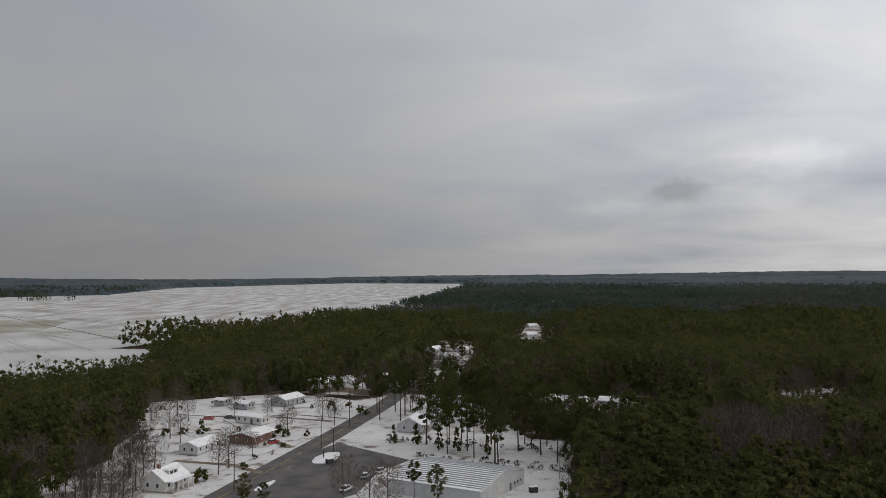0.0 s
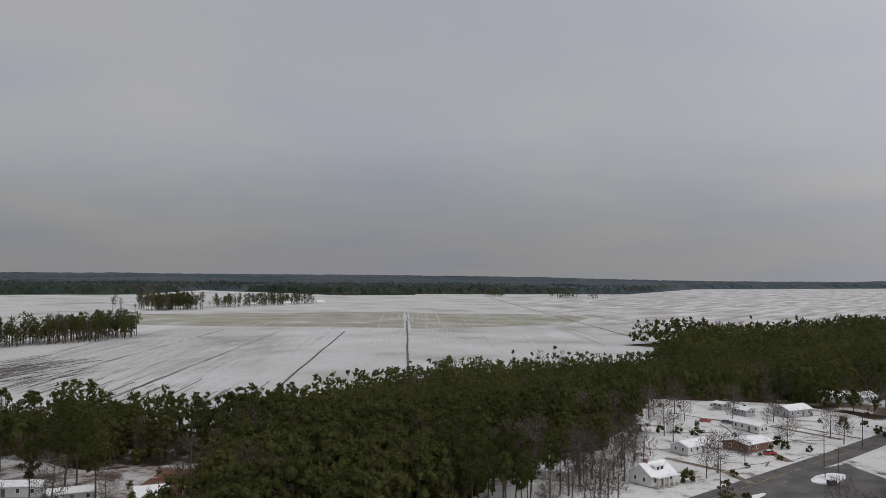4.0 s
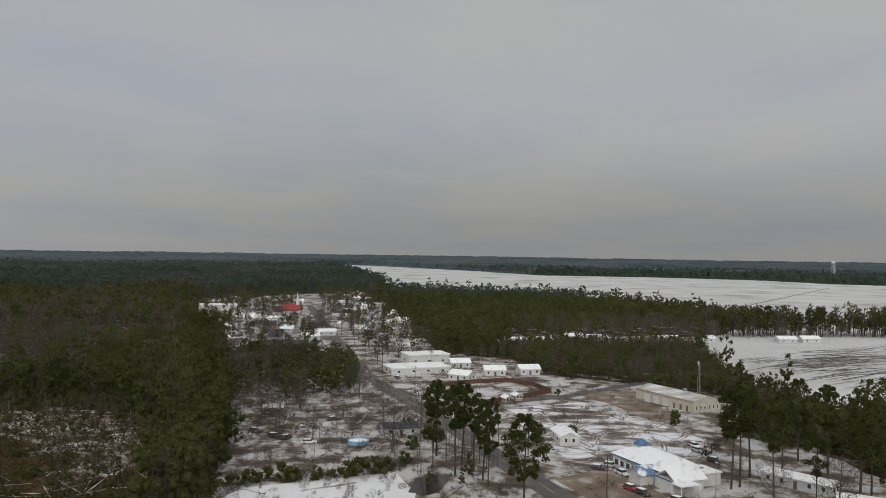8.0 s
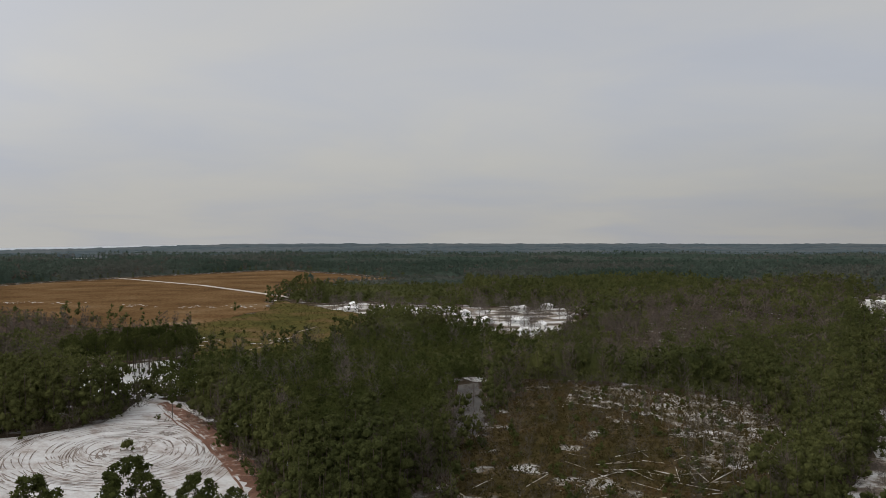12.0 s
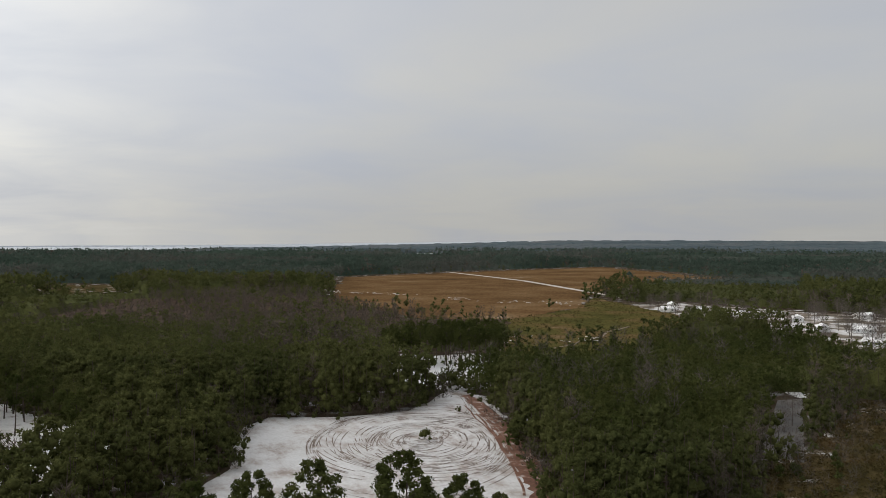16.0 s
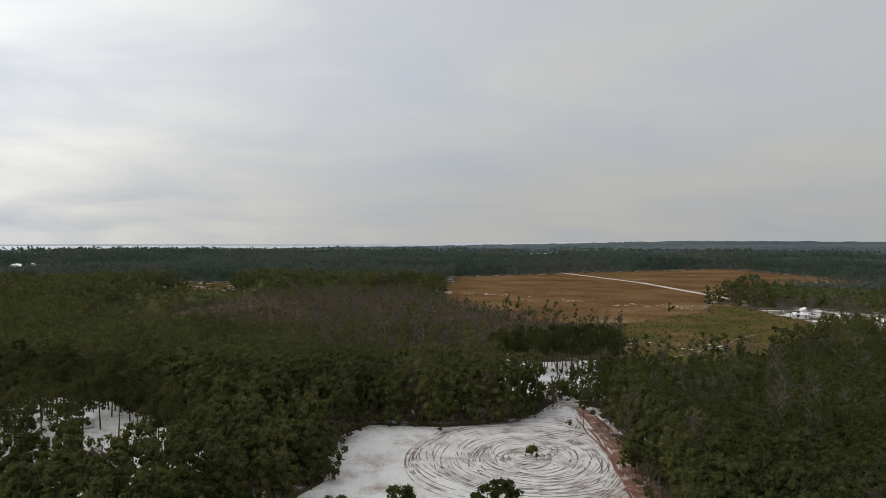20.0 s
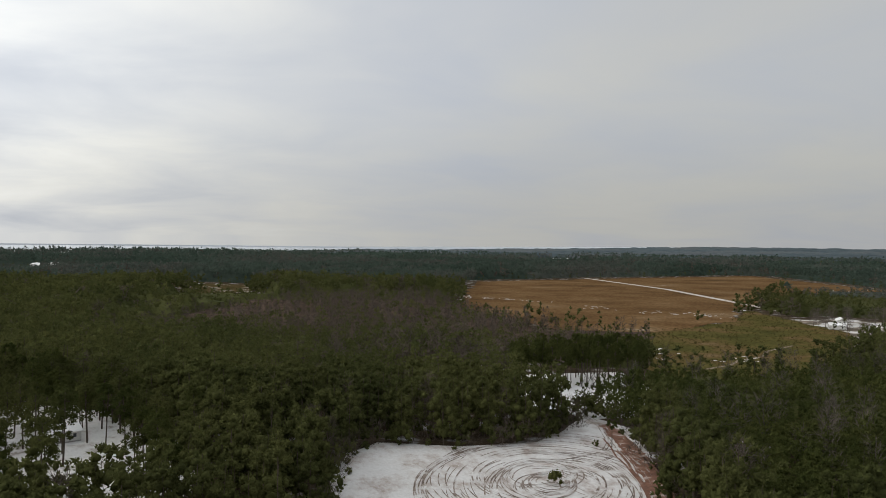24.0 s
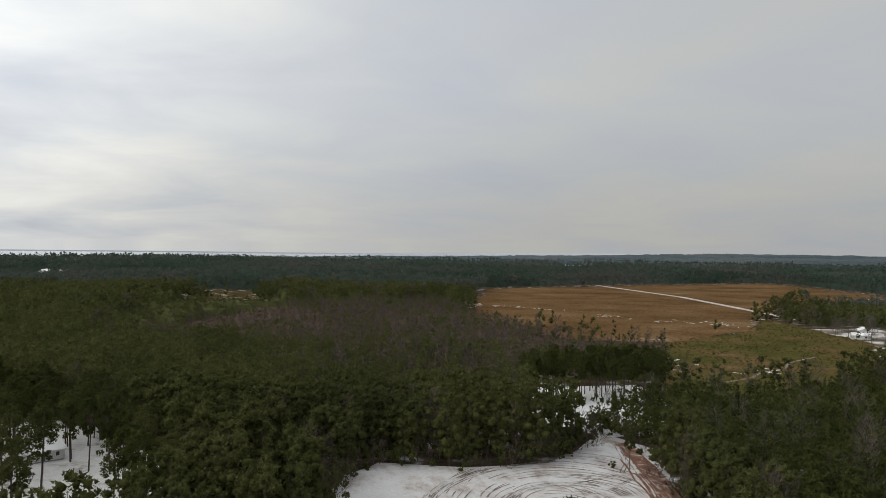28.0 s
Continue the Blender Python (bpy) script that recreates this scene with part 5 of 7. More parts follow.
house("white-gabled wing with a dark roof", -468, -47, 16, 9, 20, 3.2, 4.4, m_white, m_dark, "church_hall")
house("dark hip-roofed house by the street corner", -612, -70, 18, 10, 108, 2.9, 2.2, m_brick, m_dark)
house("low house with a dark roof half under snow", -264, 9, 11, 7.5, 105, 2.6, 1.1, m_white, m_dark)
house("open lean-to shed with a snowy roof", -294, -38, 7, 5, 105, 2.6, 0.7, m_brick, m_roofsnow, "shed", simple=True)


def church():
    top = empty("church", "white church with a red roof and thin steeple", "church", (-724, -107, 0.06), 98)
    L, W, h, rise = 15.0, 12.0, 6.2, 5.2
    part("wall", gable_body(L, W, h, rise), m_white, top)
    part("roof", gable_roof(L, W, h, rise, 0.6, 0.3), m_redroof, top, "bright red metal roof")
    tower = part("tower", one_box(L / 2 - 3.2, L / 2 - 0.6, -1.3, 1.3, h, h + rise + 2.5), m_white, top)
    bm = bmesh.new()
    bmesh.ops.create_cone(bm, cap_ends=True, segments=8, radius1=1.3, radius2=0.05, depth=8, matrix=pose(L / 2 - 1.9, 0, h + rise + 6.5))
    part("steeple", bm, m_white, tower, "slender white steeple")
    for k in range(4):
        for s, side in ((1, "y"), (-1, "-y")):
            add_window(top, -L / 2 + 3 + k * 4.2, s * W / 2, 2.0, 1.1, 3.2, side)
    part("door", one_box(-L / 2 - 0.1, -L / 2, -1, 1, 0, 2.6), m_door, top)
    return top


church()
rng_v = random.Random(4)
for x, y in ((-633, -51), (-594, -34), (-633, -22), (-1000, -85), (-960, -60), (-707, -62), (-570, -56), (-752, -140), (-684, -134), (-614, -104), (-560, -90),
             (-650, -110), (-830, -150), (-850, -60), (-790, -52), (-900, -130), (-740, -30), (-680, -28), (-540, -62), (-1060, -75), (-1100, -82), (-885, -78)):
    house("small white village house with a snowy roof", x, y, rng_v.uniform(10, 14), rng_v.uniform(7, 9), rng_v.choice((10, 100, 105, 15)), 2.8, rng_v.uniform(1.5, 2.6),
          rng_v.choice((m_white, m_greylight, m_brick)), rng_v.choice((m_roofsnow, m_roofsnow, m_roofsnow, m_dark)), simple=True, group="village houses")
for k in range(46):
    x = rng_v.uniform(-1080, -470)
    side = rng_v.choice((-1, 1)) * rng_v.uniform(20, 80)
    y = -38 + (x + 507) * 0.21 + side
    if inside(np.array([x]), np.array([y]), TOWN)[0]:
        house("low village house with patchy snow on its roof", x, y, rng_v.uniform(9, 15), rng_v.uniform(6, 9), rng_v.choice((10, 100, 105, 15, 60)), 2.7, rng_v.uniform(1.2, 2.4),
              rng_v.choice((m_greylight, m_white, m_brick, m_grey)), rng_v.choice((m_roofsnow, m_roofsnow, m_snowtin, m_dark)), simple=True, group="village houses")
for x, y in ((-443, -500), (-473, -532), (-462, -459), (-470, -440), (-447, -354), (-462, -336), (-446, -306), (-575, -397), (-540, -400), (-480, -405), (-459, -486), (-415, -290)):
    house("small snowy-roofed house of the hamlet", x, y, rng_v.uniform(10, 15), 7, rng_v.uniform(0, 180), 2.8, 1.5, rng_v.choice((m_white, m_greylight)), m_roofsnow, simple=True, group="hamlet houses")
for x, y in ((-530, 71), (-562, 115), (-555, 130), (-560, 205), (-562, 262), (-566, 280), (-556, 179), (-535, 86)):
    house("snowy-roofed house on the lane by the fields", x, y, 13, 8, 95, 2.8, 1.7, rng_v.choice((m_white, m_white, m_greylight)), m_roofsnow, simple=True, group="houses on the field lane")
house("white-roofed house seen through tall pines", 16, -263, 11, 8, 30, 2.7, 1.8, m_white, m_roofsnow)
for x, y in ((320, -1600), (305, -1680), (-940, -2420), (-1010, -2420), (330, -1650)):
    house("long white-roofed farm shed far off in the woods", x, y, 60, 16, 100 if x > 0 else 170, 4, 1.4, m_white, m_roofsnow, "farm_shed", simple=True, group="distant farm sheds")
for x, y in ((-1010, 720), (-1000, 760), (-1030, 930), (-1020, 1000), (-1030, 1090)):
    house("farmhouse sheltered by a field grove", x, y, 14, 9, 60, 3.2, 2.2, m_white, m_roofsnow, "farmhouse", simple=True, group="farmhouses in the groves")


# ---------------------------------------------------------------- vehicles
def car(label, x, y, turn, paint, name="car", snow=True, long=4.6, tall=1.45):
    top = empty(name, label, name.replace("_", " "), (x, y, 0.12), turn)
    bm = bmesh.new()
    L, W = long, 1.8
    prof = [(-L / 2, 0.35), (-L / 2 + 0.05, 0.8), (-L * 0.2, 0.9), (L * 0.42, 0.85), (L / 2, 0.65), (L / 2, 0.3)]
    a = [bm.verts.new((px, -W / 2, pz)) for px, pz in prof]
    b = [bm.verts.new((px, W / 2, pz)) for px, pz in prof]
    bm.faces.new(a[::-1])
    bm.faces.new(b)
    for i in range(6):
        j = (i + 1) % 6
        bm.faces.new((a[i], a[j], b[j], b[i]))
    bmesh.ops.recalc_face_normals(bm, faces=bm.faces[:])
    part("body", bm, paint, top)
    bm = bmesh.new()
    v0 = box(bm, -L * 0.42, L * 0.2, -W / 2 + 0.1, W / 2 - 0.1, 0.85, tall)
    for v in v0[4:]:
        v.co.x *= 0.75
        v.co.y *= 0.85
    part("cabin", bm, m_glass, top, "dark window glass")
    part("car_roof", one_box(-L * 0.31, L * 0.14, -W / 2 + 0.2, W / 2 - 0.2, tall, tall + 0.06), m_roofsnow if snow else paint, top)
    for px in (-L * 0.31, L * 0.31):
        for py in (-W / 2, W / 2):
            w = part("wheel", one_tube((px, py - 0.1, 0.33), (px, py + 0.1, 0.33), 0.33, 0.33, 12), m_rubber, top)
            part("rim", one_tube((px, py - 0.12, 0.33), (px, py + 0.12, 0.33), 0.18, 0.18, 10), m_metal, w)
    for py in (-0.6, 0.6):
        part("headlight", one_box(L / 2 - 0.04, L / 2 + 0.03, py - 0.18, py + 0.18, 0.55, 0.7), m_trim, top)
    return top


for lab, x, y, t, c, nm in (("dark grey saloon car on the muddy forecourt", -224, 65.5, 60, "grey", "car"), ("silver car with snow on its roof", -227, 69.5, 60, "silver", "car"),
                        ("white sport utility car by the restaurant front", -219, 71, 20, "white", "car"), ("red car parked on the gravel forecourt", -205, 70, 30, "red", "car"),
                        ("dark car beside the red one on gravel", -201, 72, 30, "grey", "car"), ("white car beneath the restaurant canopy", -195, 79, 40, "white", "car"),
                        ("white pickup behind the restaurant", -252, 101, 20, "white", "car"), ("dark car behind the restaurant", -234, 101, 35, "grey", "car"),
                        ("silver car behind the restaurant under snow", -246, 100, 25, "silver", "car"), ("red car standing in a snowy yard", -96, 335, 20, "red", "car"),
                        ("grey car beside the white mobile home", -88, 337, 10, "grey", "car"), ("red car in the ranch house drive", -60, 288, 60, "red", "car"),
                        ("white car parked at the lot edge", -19, 246, 62, "white", "car"), ("silver car parked at the lot edge", -23, 240, 75, "silver", "car"),
                        ("snowy car parked at the lot edge", -27, 226, 66, "white", "car"), ("white car in a snowy back yard", -250, -18, 100, "white", "car"),
                        ("grey car in a snowy back yard", -258, -30, 80, "grey", "car"), ("dark pickup by the white shop", -380, 3, 20, "grey", "car"),
                        ("snow-covered car in a cluttered back lot", -265, -38, 40, "grey", "car"), ("snowy silver car in a cluttered back lot", -269, -23, 15, "silver", "car"),
                        ("dark car half buried in a back lot", -285, -15, 120, "grey", "car"), ("old white car in a back lot", -293, -40, 75, "white", "car"),
                        ("dark snowy car beside the low house", -256, -26, 160, "grey", "car"), ("white van near the village church", -698, -88, 10, "white", "car"), ("silver car by the village street", -640, -56, 12, "silver", "car")):
    car(lab, x, y, t, PAINT[c], nm)


# ---------------------------------------------------------------- poles, wires, signs
def utility_pole(x, y, turn, tall=11.0, label="weathered wooden utility pole with a crossarm"):
    top = empty("utility_pole", label, "utility pole", (x, y, 0.0), turn, "utility poles")
    part("shaft", one_tube((0, 0, -0.3), (0, 0, tall), 0.16, 0.10, 8), m_bark, top)
    part("crossarm", one_box(-1.2, 1.2, -0.06, 0.06, tall - 0.9, tall - 0.78), m_bark, top)
    for k in (-1.1, -0.4, 0.4, 1.1):
        part("insulator", one_tube((k, 0, tall - 0.78), (k, 0, tall - 0.6), 0.05, 0.04, 6), m_trim, top)
    return top


def wire(a, b, sag=0.8, name="power_line", r=0.03):
    bm = bmesh.new()
    side = Vector((b[1] - a[1], a[0] - b[0], 0)).normalized()
    rings = []
    for i in range(9):
        f = i / 8
        p = Vector(a).lerp(Vector(b), f)
        p.z -= sag * 4 * f * (1 - f)
        rings.append([bm.verts.new(p + side * math.cos(k * 2.094) * r + Vector((0, 0, math.sin(k * 2.094) * r))) for k in range(3)])
    for u, v in zip(rings, rings[1:]):
        for k in range(3):
            bm.faces.new((u[k], u[(k + 1) % 3], v[(k + 1) % 3], v[k]))
    return tagged(part(name, bm, m_rubber), "thin black overhead cable between poles", "cable", "overhead cables")


north_poles = [(-58, 227), (-42, 280), (-37, 320), (-28, 372)]
west_poles = [(-196, 62), (-240, 48), (-290, 31), (-345, 12), (-395, -5), (-450, -18), (-510, -30), (-580, -46)]
for line, turn in ((north_poles, 10), (west_poles, 105)):
    for x, y in line:
        utility_pole(x, y, turn)
    for (x0, y0), (x1, y1) in zip(line, line[1:]):
        for k in (-1.0, 1.0):
            c, s = math.cos(radians(turn)) * k, math.sin(radians(turn)) * k
            wire((x0 + c, y0 + s, 10.4), (x1 + c, y1 + s, 10.4))
utility_pole(-37, 274, 10, 8, "plain wooden pole at the lot entrance")


def lot_lamp(x, y):
    top = empty("lamp_post", "tall grey parking lot lamp post", "lamp post", (x, y, 0.05))
    part("shaft", one_tube((0, 0, -0.2), (0, 0, 9), 0.12, 0.07, 8), m_metal, top)
    part("lamp_head", one_box(-0.2, 1.0, -0.2, 0.2, 9, 9.2), m_grey, top)


lot_lamp(-198, 89)
lot_lamp(33, 238)


def road_sign():
    top = empty("lot_sign", "dark framed notice sign on a snowy island", "sign", (-39, 265, 0.3), 100)
    part("board", one_box(-1.3, 1.3, -0.12, 0.12, 0.5, 2.4), m_dark, top)
    part("sign_face", one_box(-1.1, 1.1, -0.16, -0.12, 0.7, 2.2), m_white, top)
    for k in range(3):
        part("bar", one_box(-0.8, 0.8, -0.18, -0.16, 0.9 + k * 0.42, 1.1 + k * 0.42), m_dark, top)
    for k in (-1.15, 1.15):
        part("post", one_box(k - 0.1, k + 0.1, -0.1, 0.1, -0.3, 0.5), m_dark, top)


road_sign()


def dumpster(x, y, turn):
    top = empty("dumpster", "dark steel refuse container on snow", "dumpster", (x, y, 0.05), turn)
    part("bin", one_box(-1.1, 1.1, -0.8, 0.8, 0, 1.5), m_dark, top)
    part("lid", one_box(-1.15, 1.15, -0.85, 0.85, 1.5, 1.6), m_roofsnow, top)


dumpster(24, 224, 10)
dumpster(-36, 258, 40)


def water_tower(x, y):
    top = empty("water_tower", "white water tower on legs beyond the fields", "water tower", (x, y, 0.2))
    bm = bmesh.new()
    bmesh.ops.create_uvsphere(bm, u_segments=20, v_segments=10, radius=5, matrix=pose(0, 0, 47))
    bmesh.ops.scale(bm, vec=(1, 1, 0.75), space=Matrix.Translation((0, 0, -47)), verts=bm.verts)
    part("tank", bm, m_white, top)
    part("riser", one_tube((0, 0, 0), (0, 0, 44), 0.8, 0.8, 10), m_white, top)
    for k in range(6):
        a = k * math.pi / 3
        part("leg", one_tube((math.cos(a) * 6, math.sin(a) * 6, 0), (math.cos(a) * 4.5, math.sin(a) * 4.5, 47), 0.3, 0.3, 6), m_white, top)


water_tower(-2030, 1010)


def mast(x, y):
    top = empty("radio_mast", "slim lattice radio mast with a dish", "mast", (x, y, 0.05))
    H = 15.0
    for k in range(3):
        a = k * 2.094
        part("leg", one_tube((math.cos(a) * 0.8, math.sin(a) * 0.8, -0.2), (math.cos(a) * 0.35, math.sin(a) * 0.35, H), 0.09, 0.06, 5), m_metal, top)
    for i in range(10):
        z0, z1 = i * H / 10, (i + 1) * H / 10
        r0, r1 = 0.8 - 0.45 * i / 10, 0.8 - 0.45 * (i + 1) / 10
        a, b = i * 2.094, (i + 1) * 2.094
        part("brace", one_tube((math.cos(a) * r0, math.sin(a) * r0, z0), (math.cos(b) * r1, math.sin(b) * r1, z1), 0.05, 0.05, 4), m_metal, top)
    part("dish", one_tube((0, -0.5, H - 0.6), (0, -0.1, H - 0.6), 0.9, 0.5, 12), m_white, top)


mast(-341, 131)


# ---------------------------------------------------------------- yard things
def pool(x, y):
    top = empty("pool", "round blue above-ground swimming pool in snow", "pool", (x, y, 0.06))
    bm = bmesh.new()
    n, r = 28, 3.2
    ring = [[bm.verts.new((math.cos(6.2832 * k / n) * q, math.sin(6.2832 * k / n) * q, z)) for k in range(n)] for q, z in ((r, 0), (r, 1.25), (r - 0.25, 1.25), (r - 0.25, 0.2))]
    for a, b in zip(ring, ring[1:]):
        for k in range(n):
            bm.faces.new((a[k], a[(k + 1) % n], b[(k + 1) % n], b[k]))
    part("pool_wall", bm, m_poolblue, top)
    bm = bmesh.new()
    bmesh.ops.create_circle(bm, cap_ends=True, segments=28, radius=r - 0.26, matrix=pose(0, 0, 1.0))
    part("cover", bm, m_roofsnow, top)


pool(-251, -3)


def swing_frame(x, y):
    top = empty("swing_set", "small metal swing frame in a snowy yard", "swing set", (x, y, 0.06), 30)
    for k in (-1.6, 1.6):
        for s in (-0.9, 0.9):
            part("leg", one_tube((k, s, 0), (k, 0, 2.2), 0.05, 0.05, 6), m_metal, top)
    part("beam", one_tube((-1.7, 0, 2.2), (1.7, 0, 2.2), 0.05, 0.05, 6), m_metal, top)
    for k in (-0.7, 0.7):
        part("swing_seat", one_box(k - 0.25, k + 0.25, -0.1, 0.1, 0.5, 0.54), m_dark, top)
        for e in (-0.22, 0.22):
            part("chain", one_tube((k + e, 0, 0.52), (k + e, 0, 2.2), 0.015, 0.015, 3), m_metal, top)


swing_frame(-266, -22)


def fence(line, tall, material, label):
    top = empty("fence", label, "fence", (line[0][0], line[0][1], 0.05))
    ox, oy = line[0]
    for (x0, y0), (x1, y1) in zip(line, line[1:]):
        n = max(1, int(math.hypot(x1 - x0, y1 - y0) / 2.4))
        turn = math.atan2(y1 - y0, x1 - x0)
        w = math.hypot(x1 - x0, y1 - y0) / n
        for k in range(n):
            f = (k + 0.5) / n
            p = part("panel", one_box(-w / 2, w / 2, -0.05, 0.05, 0, tall), material, top)
            p.matrix_basis = Matrix.Translation((x0 + (x1 - x0) * f - ox, y0 + (y1 - y0) * f - oy, 0)) @ Matrix.Rotation(turn, 4, "Z")
            q = part("post", one_box(-0.09, 0.09, -0.09, 0.09, -0.2, tall + 0.15), material, top)
            q.matrix_basis = Matrix.Translation((x0 + (x1 - x0) * k / n - ox, y0 + (y1 - y0) * k / n - oy, 0)) @ Matrix.Rotation(turn, 4, "Z")


fence([(-352, 22), (-361, 25), (-367, 32), (-376, 53), (-365, 64), (-348, 70), (-333, 56), (-324, 46), (-316, 37)], 1.9, m_redwood, "reddish wooden board fence round a snowy lot")


# ---------------------------------------------------------------- field markings, lots and lanes
def ribbons(name, lines, z, material, label, category="ground"):
    """Many narrow bands on the ground as one piece. lines: (list of points, width)."""
    verts, faces = [], []
    for line, width in lines:
        p = np.array(line, float)
        d = np.gradient(p, axis=0)
        d /= np.linalg.norm(d, axis=1, keepdims=True) + 1e-9
        n = np.stack([-d[:, 1], d[:, 0]], 1) * width / 2
        base = len(verts)
        lift = z + 0.003 * (len(faces) % 17)
        for a, b in zip(p + n, p - n):
            verts += [(a[0], a[1], lift), (b[0], b[1], lift)]
        faces += [(base + 2 * i + 1, base + 2 * i + 3, base + 2 * i + 2, base + 2 * i) for i in range(len(p) - 1)]
    return tagged(quads(name, np.array(verts), np.array(faces), material), label, category, kind="stuff")


def wavy(rng, a, b, n=10, off=1.0):
    f = np.linspace(0, 1, n)[:, None]
    p = np.array(a) * (1 - f) + np.array(b) * f
    return p + rng.normal(0, off, p.shape) * np.sin(np.pi * f)


def build_field_marks():
    rng = np.random.default_rng(12)
    for a, b, w in (((-270, 257), (-533, 605), 2.6), ((-300, 180), (-576, 558), 2.4), ((-370, 170), (-637, 544), 2.0), ((-262, 355), (-711, 934), 2.6), ((-420, 180), (-690, 480), 1.6),
                    ((-1003, 409), (-1574, 779), 5.0), ((-1476, 858), (-1172, 813), 4.0), ((-232, 658), (-998, 1617), 3.5), ((-1110, 220), (-1000, 480), 3.0)):
        strip("ditch", [tuple(p) for p in wavy(rng, a, b, 12, 0.3)], w * 0.6, 0.36, m_soil, "narrow dark drainage ditch across the snow", "ditch")
    sheet("ground_stubble", [(-937, 653), (-735, 957), (-520, 682), (-668, 577), (-766, 525)], 0.34, m_strip, "strip of stubble showing through thin snow")
    sheet("ground_stubble", [(-700, 925), (-476, 1080), (-415, 843), (-504, 674)], 0.34, m_strip, "strip of stubble showing through thin snow")
    sheet("ground_furrows", [(-795, 1340), (-893, 1735), (-969, 2850), (-397, 3300), (20, 3000), (-70, 2022), (-200, 1053), (-280, 803)], 0.35, m_furrow, "striped winter cropland with rows of snow")
    # dark furrow ends by the wood edge
    u = np.array([-0.604, 0.797])
    lines = []
    for k in range(110):
        c = np.array([-250, 225]) + rng.uniform(0, 1, 1) * np.array([-215, -35]) + u * rng.uniform(0, 95) * rng.random()
        L = rng.uniform(12, 50)
        lines.append((wavy(rng, c, c + u * L, 5, 0.3), rng.uniform(0.3, 0.9)))
    for k in range(60):
        c = np.array([-440, 195]) + np.array([-80, 60]) * rng.random() + np.array([40, 25]) * rng.random()
        L = rng.uniform(20, 70)
        lines.append((wavy(rng, c, c + np.array([-0.35, 0.93]) * L, 5, 0.3), rng.uniform(0.6, 1.6)))
    ribbons("furrows", lines, 0.38, m_soil, "dark soil furrows between lines of snow", "furrows")
    lines = []
    for k in range(90):
        t = rng.random()
        c = np.array([-330, 830]) * (1 - t) + np.array([-760, 2200]) * t + rng.uniform(-160, 160, 2)
        L = rng.uniform(60, 260)
        lines.append((wavy(rng, c, c + np.array([-0.75, 0.66]) * L, 5, 0.6), rng.uniform(1.0, 3.0)))
    for k in range(40):
        c = np.array([rng.uniform(-720, -520), rng.uniform(600, 900)])
        lines.append((wavy(rng, c, c + np.array([-0.55, 0.83]) * rng.uniform(30, 120) * rng.choice([1, -1]), 5, 0.4), rng.uniform(0.6, 1.6)))
    ribbons("crop_rows", lines, 0.39, m_strip, "faint crop rows in the snow", "furrows")
    lines = []
    # long faint rows beside the ditches
    for k in range(170):
        c = np.array([-262, 215]) + np.array([-190, -30]) * rng.random() + u * rng.uniform(0, 300)
        line = wavy(rng, c, c + u * rng.uniform(60, 260), 6, 0.25)
        if inside(line[:, 0], line[:, 1], FARM).all():
            lines.append((line, rng.uniform(0.25, 0.7)))
    for k in range(120):
        c = np.array([rng.uniform(-640, -250), rng.uniform(420, 900)])
        line = wavy(rng, c, c + u * rng.uniform(80, 300), 6, 0.3)
        if inside(line[:, 0], line[:, 1], FARM).all():
            lines.append((line, rng.uniform(0.3, 0.9)))
    ribbons("field_rows", lines, 0.40, m_furrow, "long faint plough rows under the snow", "furrows")


build_field_marks()


def blob(cx, cy, rx, ry, turn, n=20, seed=1, rough=0.12):
    r = random.Random(seed)
    c, s = math.cos(radians(turn)), math.sin(radians(turn))
    out = []
    for k in range(n):
        a, q = 6.2832 * k / n, 1 + r.uniform(-rough, rough)
        x, y = math.cos(a) * rx * q, math.sin(a) * ry * q
        out.append((cx + x * c - y * s, cy + x * s + y * c))
    return out


sheet("pavement_lot", [(-53, 252), (-37, 290), (-33, 284), (-11, 262), (-20, 246), (-24, 222), (-40, 205), (-60, 205)], 0.09, m_road, "wet dark asphalt parking lot", "parking lot")


def island():
    bm = bmesh.new()
    poly = blob(-38, 265, 3.6, 8.5, -12, 20, 3, 0.06)
    f = bm.faces.new([bm.verts.new((x, y, 0.02)) for x, y in poly])
    up = bmesh.ops.extrude_face_region(bm, geom=[f])
    bmesh.ops.translate(bm, vec=(0, 0, 0.28), verts=[v for v in up["geom"] if isinstance(v, bmesh.types.BMVert)])
    bmesh.ops.recalc_face_normals(bm, faces=bm.faces[:])
    return tagged(part("pavement_island", bm, m_roofsnow), "snowy kerbed island in the parking lot", "traffic island", kind="structure")


island()
sheet("ground_verge", blob(-50.5, 231, 1.3, 6, -14, 16, 5, 0.1), 0.14, m_roofsnow, "snowy verge between road and lot")
sheet("ground_forecourt", [(-214, 52), (-226, 68), (-214, 74), (-198, 78), (-186, 80), (-184, 62)], 0.11, m_gravel, "brown gravel forecourt", "forecourt")
sheet("ground_yard_gravel", [(-350, 78), (-354, 108), (-338, 103), (-303, 111), (-286, 104), (-296, 96), (-324, 90)], 0.11, m_gravel, "dark gravel apron before the warehouse", "yard")
sheet("ground_mud", [(-312, 48), (-327, 80), (-284, 100), (-262, 108), (-236, 92), (-231, 60), (-262, 52)], 0.085, m_mud, "rutted muddy snow of an open lot")
sheet("ground_meadow", [(-150, -15), (-185, -34), (-203, -27), (-219, 10), (-200, 16), (-165, 14)], 0.10, m_snow, "smooth snowy meadow")
sheet("ground_clay", [(-170, 116), (-188, 138), (-200, 156), (-192, 163), (-172, 146), (-156, 132)], 0.10, m_red, "reddish leaf-strewn ground with snow")
